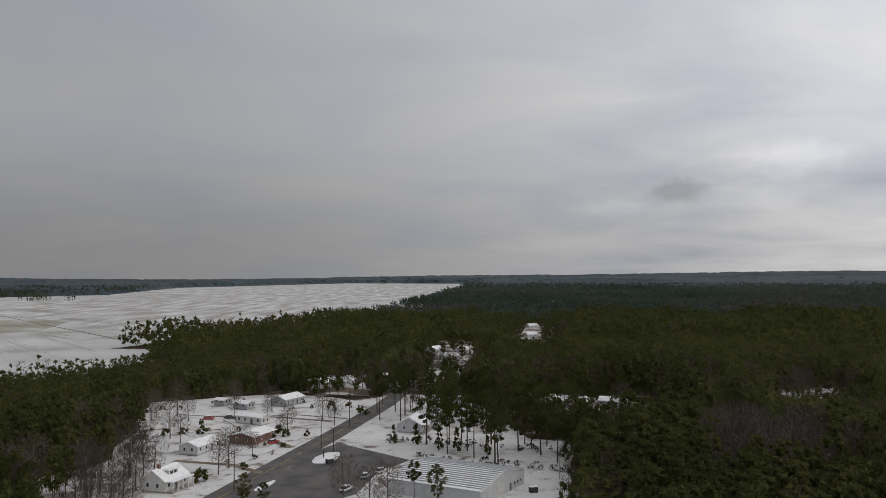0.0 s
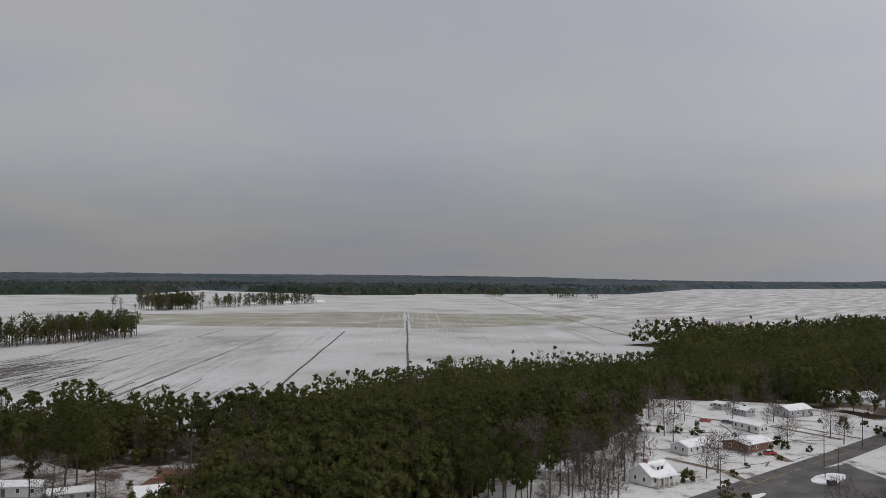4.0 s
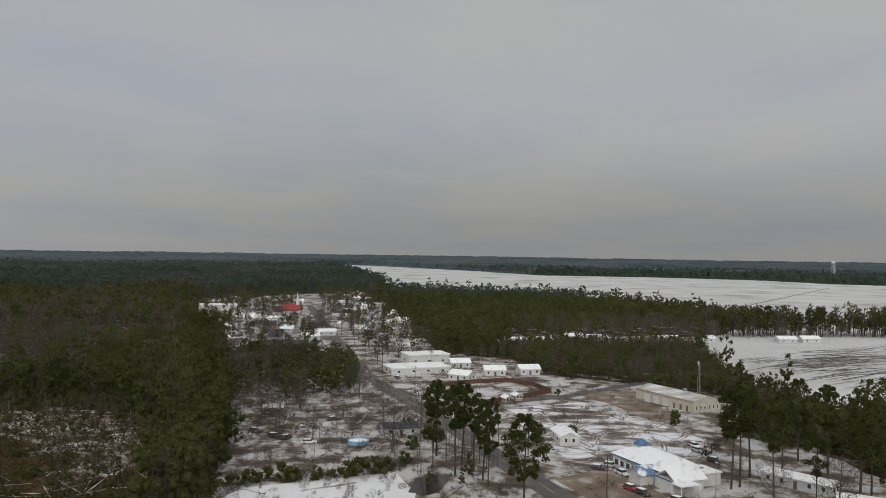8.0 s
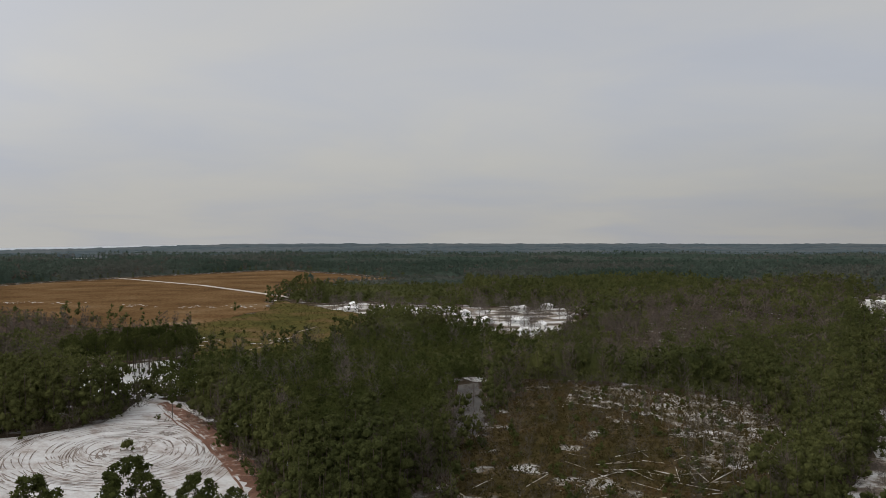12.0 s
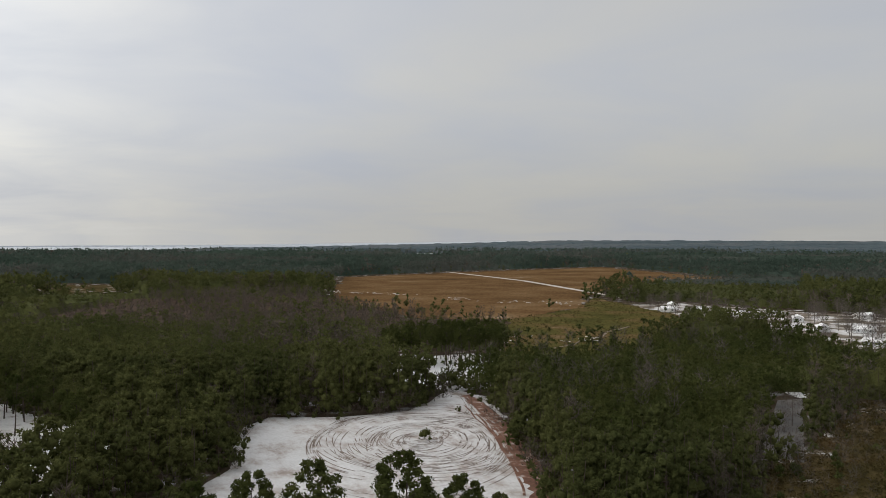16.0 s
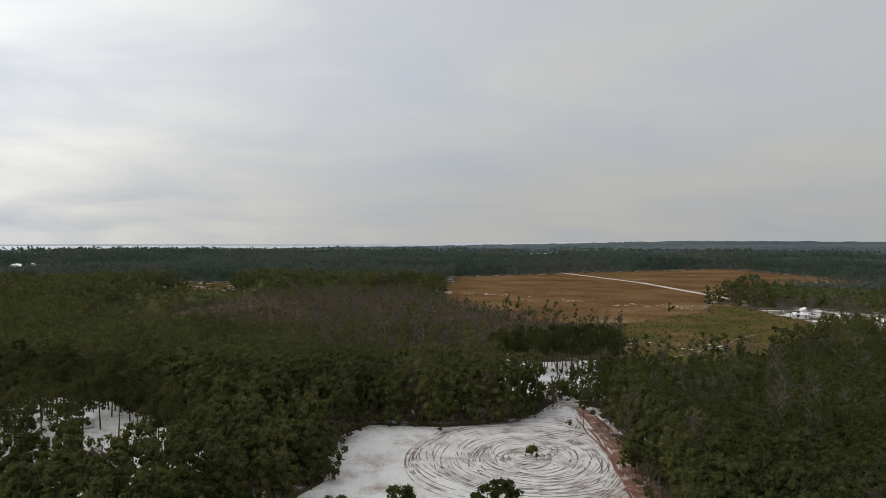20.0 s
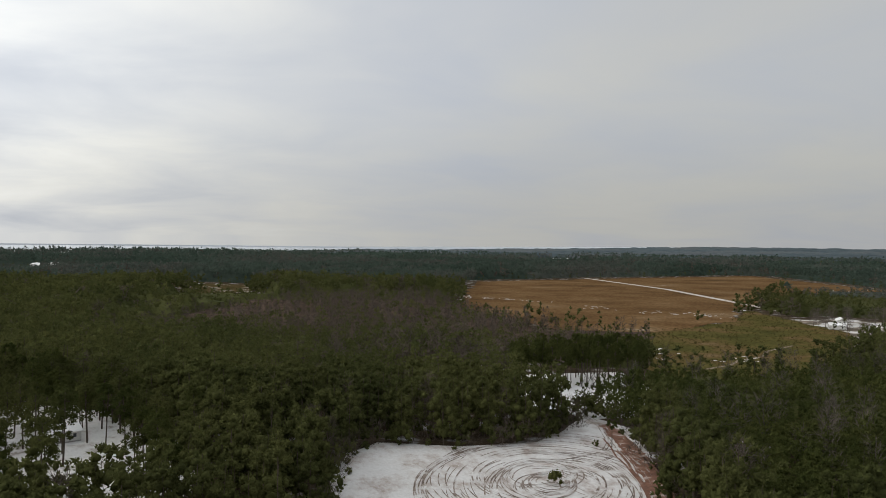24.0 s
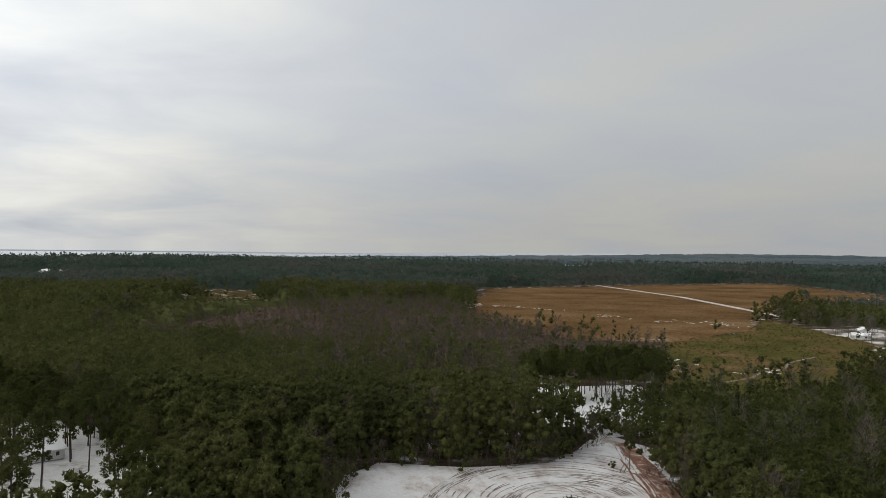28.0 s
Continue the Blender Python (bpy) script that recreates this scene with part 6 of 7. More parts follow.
sheet("water_pond", blob(-208, 19, 10, 4.5, 170, 16, 8, 0.15), 0.13, m_pond, "small dark pond", "pond")
sheet("ground_spinney", SPINNEY, 0.06, m_snow, "snow beneath an open stand of pines")
sheet("ground_slash", [(-253, -148), (-284, -165), (-294, -151), (-298, -99), (-285, -86), (-262, -71), (-238, -60), (-213, -62), (-205, -72), (-237, -84), (-254, -113)], 0.09, m_slash, "snow-streaked logging slash in the cutover")
strip("road_side", [(-322, 8), (-316, 24), (-320, 44), (-342, 78), (-371, 109), (-400, 145), (-470, 170)], 6, 0.13, m_road, "wet side road between snowy banks", "road")
strip("road_cross", [(-505, -80), (-512, -40), (-500, 10), (-480, 60)], 6, 0.13, m_road, "village cross street", "road")
strip("road_lane", [(-500, 60), (-540, 100), (-532, 180), (-530, 290)], 5, 0.14, m_gravel, "lane along the field edge", "road")
strip("track_field", [(-573, -1235), (-558, -943), (-515, -722), (-500, -640)], 9, 0.45, m_pale, "pale sandy farm track", "track")
strip("track_olive", [(-248, -352), (-268, -362), (-281, -375), (-303, -386), (-318, -404), (-350, -424)], 1.8, 0.2, m_gravel, "pale sandy path through scrub", "track")
sheet("track_clay", ragged([(-153, -254), (-147, -225), (-141, -198), (-132, -172), (-123, -146), (-112, -116), (-104, -100), (-99, -103), (-107, -122), (-117, -148), (-126, -174), (-135, -199), (-142, -226), (-149, -254)], 2.5, 1.6, 12), 0.09, m_red, "red clay track along the clearing", "track")
sheet("ground_snowbank", [(-262, -200), (-268, -196), (-276, -206), (-266, -211)], 0.1, m_snow, "snow at the end of a lane")
sheet("track_lane", LANE, 0.08, m_road, "narrow grey lane into the pines", "track")
strip("driveway", [(-74, 300), (-62, 293), (-52, 281)], 3.0, 0.125, m_gravel, "gravel drive to a ranch house", "driveway")
strip("driveway", [(-86, 262), (-66, 256), (-55, 246)], 2.5, 0.125, m_gravel, "gravel drive to a grey house", "driveway")
strip("driveway", [(-96, 342), (-70, 340), (-45, 330)], 2.5, 0.125, m_gravel, "muddy drive by the mobile home", "driveway")
strip("hedge_bank", [(-112, 346), (-88, 340), (-62, 345), (-40, 336)], 1.2, 0.118, m_soil, "dark bank between yards", "bank")


def build_ruts():
    rng = np.random.default_rng(7)
    cx, cy = -110, -197
    rad, tan = np.array([-0.37, -0.93]), np.array([0.93, -0.37])
    lines = []

    def ring(a, start, sweep, shift=(0, 0), ratio=1.6):
        t = np.linspace(start, start + sweep, max(8, int(abs(sweep) * 14)))
        wob = 1 + 0.05 * np.sin(2.3 * t + a * 1.7) + 0.012 * a / 10 * (t - start)
        for side in (-0.85, 0.85):
            r = (a + side) * wob
            p = np.array([cx, cy]) + np.outer(np.cos(t) * r, tan) + np.outer(np.sin(t) * r * ratio, rad) + np.array(shift)
            keep = inside(p[:, 0], p[:, 1], CIRCLE)
            p = p[keep]
            if len(p) > 4:
                lines.append((p, rng.uniform(0.16, 0.42)))

    ring(4.5, 0, 6.28)
    ring(5.2, 0.5, 5.5)
    ring(6.2, 2.0, 3.5, (1.0, 0.4))
    for k in range(66):
        a = rng.uniform(8, 32)
        ring(a, rng.uniform(0, 6.28), rng.uniform(0.5, 2.6), tuple(rng.normal(0, 3.0, 2)), rng.uniform(1.1, 1.7))
    for k in range(7):
        ring(rng.uniform(5, 9), rng.uniform(0, 6.28), rng.uniform(1.5, 4), tuple(rng.normal(0, 6, 2)), 1.5)
    for k in range(2):
        p = np.array([(-149, -268), (-148, -252), (-143, -236), (-134 - 4 * k, -222 + 4 * k), (-118 - 8 * k, -216 + 8 * k)]) + rng.normal(0, 0.8, 2)
        q = np.array([np.interp(np.linspace(0, 4, 16), range(5), p[:, i]) for i in (0, 1)]).T
        lines.append((q, 0.3))
        lines.append((q + [1.5, 0.4], 0.3))
    clay = []
    for k in range(26):
        f = np.linspace(rng.uniform(0, 0.4), rng.uniform(0.5, 1), 14)
        p = np.stack([np.interp(f, [0, 0.3, 0.6, 1], [-103, -122, -140, -152]), np.interp(f, [0, 0.3, 0.6, 1], [-100, -150, -205, -256])], 1)
        clay.append((p + rng.normal(1.0, 2.6) * np.array([0.9, -0.35]) + np.cumsum(rng.normal(0, 0.25, p.shape), 0), rng.uniform(0.25, 0.9)))
    ribbons("clay_ruts", clay, 0.15, m_red, "red clay wheel ruts through snow", "wheel ruts")
    ribbons("wheel_ruts", lines, 0.085, m_rut, "looping wheel ruts cut through the snow", "wheel ruts")
    # muddy ruts in the village lots
    lines = []
    for k in range(36):
        c = np.array([rng.uniform(-312, -236), rng.uniform(55, 98)])
        h = rng.uniform(0, 6.28)
        p = [c]
        bend = rng.normal(0, 0.05)
        for i in range(22):
            h += bend + rng.normal(0, 0.06)
            p.append(p[-1] + np.array([np.cos(h), np.sin(h)]) * 1.6)
        p = np.array(p)
        p = p[inside(p[:, 0], p[:, 1], TOWN)]
        if len(p) > 4:
            lines.append((p, rng.uniform(0.3, 0.6)))
            lines.append((p + [1.3, 0.9], rng.uniform(0.3, 0.6)))
    for k in range(60):
        x = rng.uniform(-470, -190)
        c = np.array([x, rng.uniform(-30, 60)])
        h = rng.uniform(0, 6.28)
        p = c + np.outer(np.linspace(0, rng.uniform(6, 22), 8), (np.cos(h), np.sin(h))) + np.cumsum(rng.normal(0, 0.3, (8, 2)), 0)
        p = p[inside(p[:, 0], p[:, 1], TOWN)]
        if len(p) > 4:
            lines.append((p, rng.uniform(0.4, 1.2)))
    for k in range(40):
        c = np.array([rng.uniform(-120, -45), rng.uniform(225, 380)])
        h = rng.uniform(0, 6.28)
        p = c + np.outer(np.linspace(0, rng.uniform(6, 20), 8), (np.cos(h), np.sin(h))) + np.cumsum(rng.normal(0, 0.25, (8, 2)), 0)
        p = p[inside(p[:, 0], p[:, 1], YARDS)]
        if len(p) > 4:
            lines.append((p, rng.uniform(0.3, 0.8)))
    ribbons("mud_tracks", lines, 0.095, m_rut, "brown mud tracks through thawing snow", "wheel ruts")


build_ruts()


def build_thaw():
    """Scraps of snow left along the edges of the brown and olive fields."""
    rng = np.random.default_rng(23)
    lines = []
    for a, b, n, off in (((-258, -800), (-264, -850), 26, 4), ((-275, -815), (-318, -765), 34, 9), ((-335, -700), (-352, -660), 16, 6), ((-370, -640), (-420, -600), 30, 8), ((-760, -890), (-860, -930), 40, 14),
                         ((-236, -390), (-262, -440), 22, 8), ((-270, -368), (-300, -384), 14, 4), ((-120, -1040), (0, -860), 60, 26)):
        for k in range(n):
            c = np.array(a) + (np.array(b) - np.array(a)) * rng.random() + rng.normal(0, off, 2)
            h, L = rng.uniform(0, 6.28), rng.uniform(1.0, 5.0)
            lines.append((wavy(rng, c, c + np.array([np.cos(h), np.sin(h)]) * L, 4, 0.5), rng.uniform(0.6, 2.2)))
    ribbons("thaw_snow", lines, 0.28, m_yard, "scraps of thawing snow along the field edges", "snow")


build_thaw()
for pts in ([(-85, 110), (-74, 160), (-61, 214), (-47, 276), (-41, 302), (-33, 341), (-27, 371)], [(-160, 64), (-205, 49), (-272, 28), (-330, 8), (-376, -9), (-507, -38), (-681, -74)]):
    strip("road_line", pts, 0.35, 0.16, m_paintline, "worn yellow centre line", "road marking")


# ---------------------------------------------------------------- single trees
def mesh_from_quads(name, verts, material):
    ob = quads(name, verts, np.arange(len(verts)).reshape(-1, 3), material)
    me = ob.data
    bpy.data.objects.remove(ob)
    return me


def crown_mesh(name, shape, material):
    ob = quads(name, *shape, material, True)
    me = ob.data
    bpy.data.objects.remove(ob)
    return me


def trunk_mesh(name, height, r, limbs, seed, spread=2.2, low=0.45, forks=0):
    rr = random.Random(seed)
    bm = bmesh.new()
    p, d = Vector((0, 0, -0.3)), Vector((rr.uniform(-0.04, 0.04), rr.uniform(-0.04, 0.04), 1))
    n = 6
    pts = [p]
    for i in range(n):
        d = (d + Vector((rr.uniform(-0.03, 0.03), rr.uniform(-0.03, 0.03), 0))).normalized()
        p = p + d * height / n
        pts.append(p)
    for i in range(n):
        tube(bm, pts[i], pts[i + 1], r * (1 - i / n * 0.8), r * (1 - (i + 1) / n * 0.8), 6)
    for k in range(limbs):
        f = rr.uniform(low, 0.95)
        i = min(n - 1, int(f * n))
        a = pts[i].lerp(pts[i + 1], f * n - i)
        ang, L = rr.uniform(0, 6.28), spread * rr.uniform(0.6, 1.2) * (1.15 - f * 0.6)
        b = a + Vector((math.cos(ang) * L, math.sin(ang) * L, L * rr.uniform(0.15, 0.7)))
        tube(bm, a, b, r * 0.3, r * 0.08, 4)
        for q in range(forks):
            s = a.lerp(b, rr.uniform(0.35, 0.95))
            e = s + Vector((rr.uniform(-1, 1), rr.uniform(-1, 1), rr.uniform(0.1, 1.1))) * L * 0.4
            tube(bm, s, e, r * 0.12, r * 0.03, 3)
            for z in range(1):
                s2 = s.lerp(e, rr.uniform(0.3, 0.9))
                tube(bm, s2, s2 + Vector((rr.uniform(-1, 1), rr.uniform(-1, 1), rr.uniform(0.1, 1))) * L * 0.2, r * 0.05, r * 0.02, 3)
    me = bpy.data.meshes.new(name)
    bm.to_mesh(me)
    bm.free()
    return me


def tree_kinds():
    rng = np.random.default_rng(77)
    kinds = {"pine": [], "bare": [], "bush": [], "sapling": [], "cedar": []}
    for k in range(7):
        tr = trunk_mesh("trunk", 20, 0.26, 9, 100 + k, 2.6, 0.5)
        tr.materials.append(m_bark)
        top = [(0.52, 1.0), (0.62, 3.0), (0.76, 3.7), (0.9, 2.8), (1.0, 0.9)] if k < 4 else [(0.36, 1.8), (0.56, 4.0), (0.76, 4.3), (0.92, 2.8), (1.0, 0.9)]
        # k < 4 gets the second needle colour, meant as better-lit crowns
        kinds["pine"].append((tr, crown_mesh("crown", crown(rng, top, 20, 30 if k < 4 else 40, 0.25, 3000, 0.34, 1, 0.7, 0.2, 0.45), m_young_lone if k < 4 else m_pine)))
    for k in range(3):
        tr = trunk_mesh("trunk", 18, 0.3, 16, 150 + k, 4.2, 0.4)
        tr.materials.append(m_bark)
        # wide crowns use that colour too, in place of light on the clumps
        kinds["pine"].append((tr, crown_mesh("crown", crown(rng, [(0.36, 2.6), (0.52, 5.0), (0.72, 5.4), (0.9, 3.6), (1.0, 1.2)], 20, 74, 0.19, 6000, 0.32, 1, 0.75, 0.25, 0.6), m_young_lone)))
    for k in range(6):
        tr = trunk_mesh("trunk", 13, 0.28, 15, 200 + k, 4.6, 0.22, 3)
        tr.materials.append(m_twigbark)
        kinds["bare"].append((tr, mesh_from_quads("twigs", twig_cloud(rng, 800, 1.5, 0.045, [(0.3, 3.0), (0.7, 4.8), (1.02, 2.4)], 13), m_bare)))
    for k in range(4):
        kinds["bush"].append((None, crown_mesh("foliage", crown(rng, [(0.1, 1.2), (0.5, 1.5), (0.9, 0.7)], 2.6, 9, 0.5, 120, 0.25), m_pine)))
    for k in range(5):
        tr = trunk_mesh("trunk", 9, 0.09, 9, 300 + k, 1.6, 0.3, 2)
        tr.materials.append(m_twigbark)
        kinds["sapling"].append((tr, None))
    for k in range(3):
        kinds["cedar"].append((None, crown_mesh("foliage", crown(rng, [(0.06, 1.6), (0.4, 1.4), (0.8, 0.7), (1.0, 0.2)], 7, 20, 0.5, 220, 0.3), m_pine)))
    return kinds


KINDS = tree_kinds()
tree_rng = random.Random(15)
WORDS = {"pine": ("tall dark green pine with a bare lower trunk", "tree"), "bare": ("leafless spreading hardwood tree in snow", "tree"),
         "bush": ("low evergreen bush in the snow", "bush"), "sapling": ("thin leafless sapling rising from the snow", "tree"), "cedar": ("dense conical cedar in the snow", "tree")}
NAMES = {"pine": "pine_tree", "bare": "bare_tree", "bush": "bush", "sapling": "sapling", "cedar": "cedar_tree"}


def tree(kind, x, y, size=1.0, group="", label="", first=0, last=7):
    trunk, crown = tree_rng.choice(KINDS[kind][first:last] if first < 7 else KINDS[kind][7:])
    words, cat = WORDS[kind]
    top = empty(NAMES[kind], label or words, cat, (x, y, 0.03), tree_rng.uniform(0, 360), group)
    top.scale = (size * tree_rng.uniform(0.9, 1.1), size * tree_rng.uniform(0.9, 1.1), size)
    for name, me in (("trunk", trunk), ("crown" if kind in ("pine", "bare") else "foliage", crown)):
        if me:
            ob = new(name, me)
            ob.parent = top
    return top


def stand(kind, poly, step, lo, hi, group, chance=1.0, limit=60, first=0, last=7):
    n = 0
    xs, ys = [p[0] for p in poly], [p[1] for p in poly]
    y = min(ys)
    while y < max(ys):
        x = min(xs)
        while x < max(xs):
            px, py = x + tree_rng.uniform(-0.45, 0.45) * step, y + tree_rng.uniform(-0.45, 0.45) * step
            if inside(np.array([px]), np.array([py]), poly)[0] and tree_rng.random() < chance and n < limit:
                tree(kind, px, py, tree_rng.uniform(lo, hi), group, "", first, last)
                n += 1
            x += step
        y += step


# pines of the north lots
stand("pine", [(-18, 292), (50, 284), (46, 258), (22, 252), (-6, 268)], 8, 0.85, 1.2, "pines beyond the barn", 0.6, 28)
stand("pine", [(-30, 300), (-16, 330), (-18, 380), (-36, 330)], 8.5, 0.9, 1.15, "pines by the north road", 0.6, 7)
stand("pine", [(-12, 320), (24, 306), (18, 340), (8, 392), (-20, 392)], 10, 0.8, 1.1, "pines round the grey house", 0.6, 24)
stand("bare", [(-12, 320), (24, 306), (18, 340), (8, 392), (-20, 392)], 15, 0.6, 0.9, "bare trees round the grey house", 0.6, 10)
stand("bare", [(-110, 270), (-60, 262), (-40, 330), (-60, 390), (-125, 375)], 19, 0.5, 0.85, "bare trees between the yards", 0.5, 18)
stand("bush", [(-110, 240), (-60, 250), (-40, 330), (-60, 390), (-125, 375)], 15, 0.4, 0.9, "bushes between the yards", 0.5, 28)
stand("pine", [(-84, 168), (-92, 214), (-100, 262), (-126, 262), (-154, 225), (-152, 180), (-112, 150)], 6.0, 0.75, 1.05, "pines by the bungalow", 0.45, 36)
stand("bare", [(-74, 190), (-84, 250), (-98, 262), (-92, 205), (-86, 172)], 7, 0.7, 1.0, "bare trees by the bungalow", 0.8, 18)
for x, y, s in ((-8, 214, 0.55), (-2, 205, 0.6), (-50, 205, 0.5), (-44, 200, 0.45)):
    tree("pine", x, y, s, "", "small bushy pine in front of the barn")
for x, y in ((-19, 205), (-26, 212), (-14, 200), (-67, 244), (-99, 297), (-103, 331), (-58, 304), (-118, 331), (-112, 345), (-95, 372), (-120, 300), (-66, 252)):
    tree("bare", x, y, tree_rng.uniform(0.75, 1.15), "bare yard trees")
for x, y in ((-108, 294), (-101, 299), (-62, 306), (-97, 305), (-58, 300), (-90, 305), (-70, 236), (-36, 350), (-33, 345), (-47, 352), (-50, 362), (-42, 360)):
    tree("bush", x, y, tree_rng.uniform(0.8, 1.6), "yard bushes")
for x, y in ((-18, 288), (-10, 286), (-2, 280), (4, 276), (14, 270)):
    tree("cedar", x, y, tree_rng.uniform(0.8, 1.3), "cedars behind the barn")
stand("bare", EAST_HARDWOODS, 6.5, 0.9, 1.4, "tall bare trees in the east woods", 0.85, 44)
stand("bare", [(142, 340), (174, 340), (200, 410), (166, 412)], 11, 0.8, 1.2, "bare trees in the east opening", 0.6, 14)
for spot in (GAPS[3], GAPS[4], GAPS[2]):
    stand("bare", spot, 11, 0.6, 0.95, "bare trees in the north openings", 0.7, 14)
    stand("pine", spot, 13, 0.6, 0.9, "pines in the north openings", 0.5, 9, 0, 4)
# edge of the near wood
stand("bare", [(-150, 144), (-134, 200), (-98, 231), (-88, 205), (-118, 170), (-132, 140)], 6.5, 0.85, 1.3, "bare trees at the wood edge", 0.85, 60)
# village
tree("pine", -187, 41, 1.1, "", "full tall pine beside the village street", 7)
for x, y, s in ((-216, 26, 1.2), (-228, 28, 1.15), (-221, 31, 1.05), (-245, 20, 0.95), (-237, 21, 1.1), (-212, 33, 1.0), (-232, 36, 0.9), (-206, 34, 0.8), (-224, 20, 0.7)):
    tree("pine", x, y, s, "tall pines by the pond", "", 0, 4)
for x, y, s in ((-207, 96, 1.25), (-209, 99, 1.3), (-218, 105, 1.2), (-200, 104, 1.1), (-228, 118, 1.1), (-196, 126, 1.1), (-186, 108, 0.9), (-205, 128, 1.2), (-222, 128, 1.2), (-184, 124, 1.15), (-236, 126, 1.2)):
    tree("pine", x, y, s, "tall pines by the mobile homes")
BELT = [(-318, -62), (-321, -34), (-338, -14), (-389, -16), (-437, -31), (-446, -84), (-392, -80)]
stand("pine", BELT, 12, 0.5, 0.75, "pines left of the street", 0.62, 10)
stand("bare", [(-246, -41), (-313, -57), (-316, -25), (-247, -15)], 13, 0.5, 0.85, "bare trees in the village lot", 0.8, 16)
stand("sapling", [(-205, 2), (-262, -40), (-312, -50), (-316, -20), (-250, 12)], 11, 0.6, 1.1, "thin bare trees in the village lot", 0.7, 34)
stand("bare", BELT, 9, 0.7, 1.0, "bare trees left of the street", 0.8, 22)
for x, y in ((-195, 102), (-180, 110), (-176, 122), (-168, 140), (-290, -12), (-275, -38), (-306, -30), (-280, 3), (-255, 16), (-262, -6), (-240, 8), (-330, -10), (-430, -10), (-470, -10), (-455, 0),
             (-500, -20), (-540, -30), (-600, -60), (-640, -90), (-690, -50), (-720, -70), (-580, -20), (-660, -30)):
    tree("bare", x, y, tree_rng.uniform(0.7, 1.2), "bare village trees")
for x, y in ((-206, -26), (-208, -22), (-212, -19), (-211, -6), (-213, -2), (-217, 5), (-204, -30), (-210, -10), (-222, 8), (-226, 12), (-215, 1), (-209, -16), (-260, 18), (-270, 66), (-296, 108), (-284, 104), (-340, 72),
             (-256, 22), (-268, 12), (-246, 14)):
    tree("bush", x, y, tree_rng.uniform(1.0, 2.0), "village bushes")
stand("cedar", [(-200, 8), (-232, 14), (-238, 34), (-214, 42), (-198, 30)], 8, 0.5, 0.9, "dark cedars by the pond", 0.55, 14)
stand("sapling", [(-224, 8), (-270, 24), (-262, 40), (-225, 45), (-205, 30)], 5, 0.9, 1.5, "thin bare trees by the pond", 0.6, 36)
stand("bare", [(-540, -80), (-560, -20), (-740, -20), (-1000, -90), (-760, -180)], 34, 0.8, 1.2, "bare trees of the far village", 0.8, 40)
stand("pine", HAMLET, 22, 0.35, 0.6, "pines between the hamlet houses", 0.35, 18)
stand("bare", HAMLET, 18, 0.7, 1.1, "bare trees of the hamlet", 0.6, 70)
stand("bare", ROW, 22, 0.7, 1.1, "bare trees on the field lane", 0.7, 20)
# clearing
for x, y, s in ((-70, -107, 1.12), (-55, -110, 1.08), (-78, -100, 0.95), (-45, -112, 1.0), (-36, -119, 0.88), (-84, -97, 0.8)):
    tree("pine", x, y, s, "pines at the front of the clearing", "rounded pine standing in the snowy clearing", 7)
tree("bush", -109.5, -194, 1.5, "", "lone small bushy pine in the middle of the ruts")
tree("pine", -140, -226, 0.5, "", "small open pine at the clearing's end")
for x, y in ((-66, -232), (-70, -238), (-63, -224), (-80, -240), (-88, -238), (-136, -228), (-150, -240), (-62, -214), (-58, -200)):
    tree("bush", x, y, tree_rng.uniform(0.5, 0.9), "bushes round the clearing")
stand("pine", SPINNEY, 6.4, 0.8, 1.0, "open pine stand behind the clearing", 0.85, 46, 0, 4)
stand("pine", PATCH, 8.0, 0.8, 1.05, "tall pines round the snow patch", 0.55, 52, 2, 7)
stand("pine", [(48, -318), (18, -312), (4, -286), (30, -262), (52, -286)], 9, 0.9, 1.1, "tall pines behind the snow patch", 0.6, 16)
for x, y, s in ((34, -186, 0.9), (12, -186, 0.8), (-20, -192, 0.8), (40, -206, 0.9)):
    tree("pine", x, y, s, "full pines before the snow patch", "", 7)
# cutover scrub
stand("sapling", [(-298, -97), (-251, -62), (-212, -48), (-190, -60), (-230, -100), (-280, -140)], 7.5, 0.7, 1.3, "bare saplings of the cutover", 0.8, 70)
stand("bare", [(-250, -185), (-190, -138), (-140, -108), (-135, -118), (-185, -150), (-240, -196)], 9, 0.6, 0.9, "bare trees at the cutover edge", 0.7, 20)


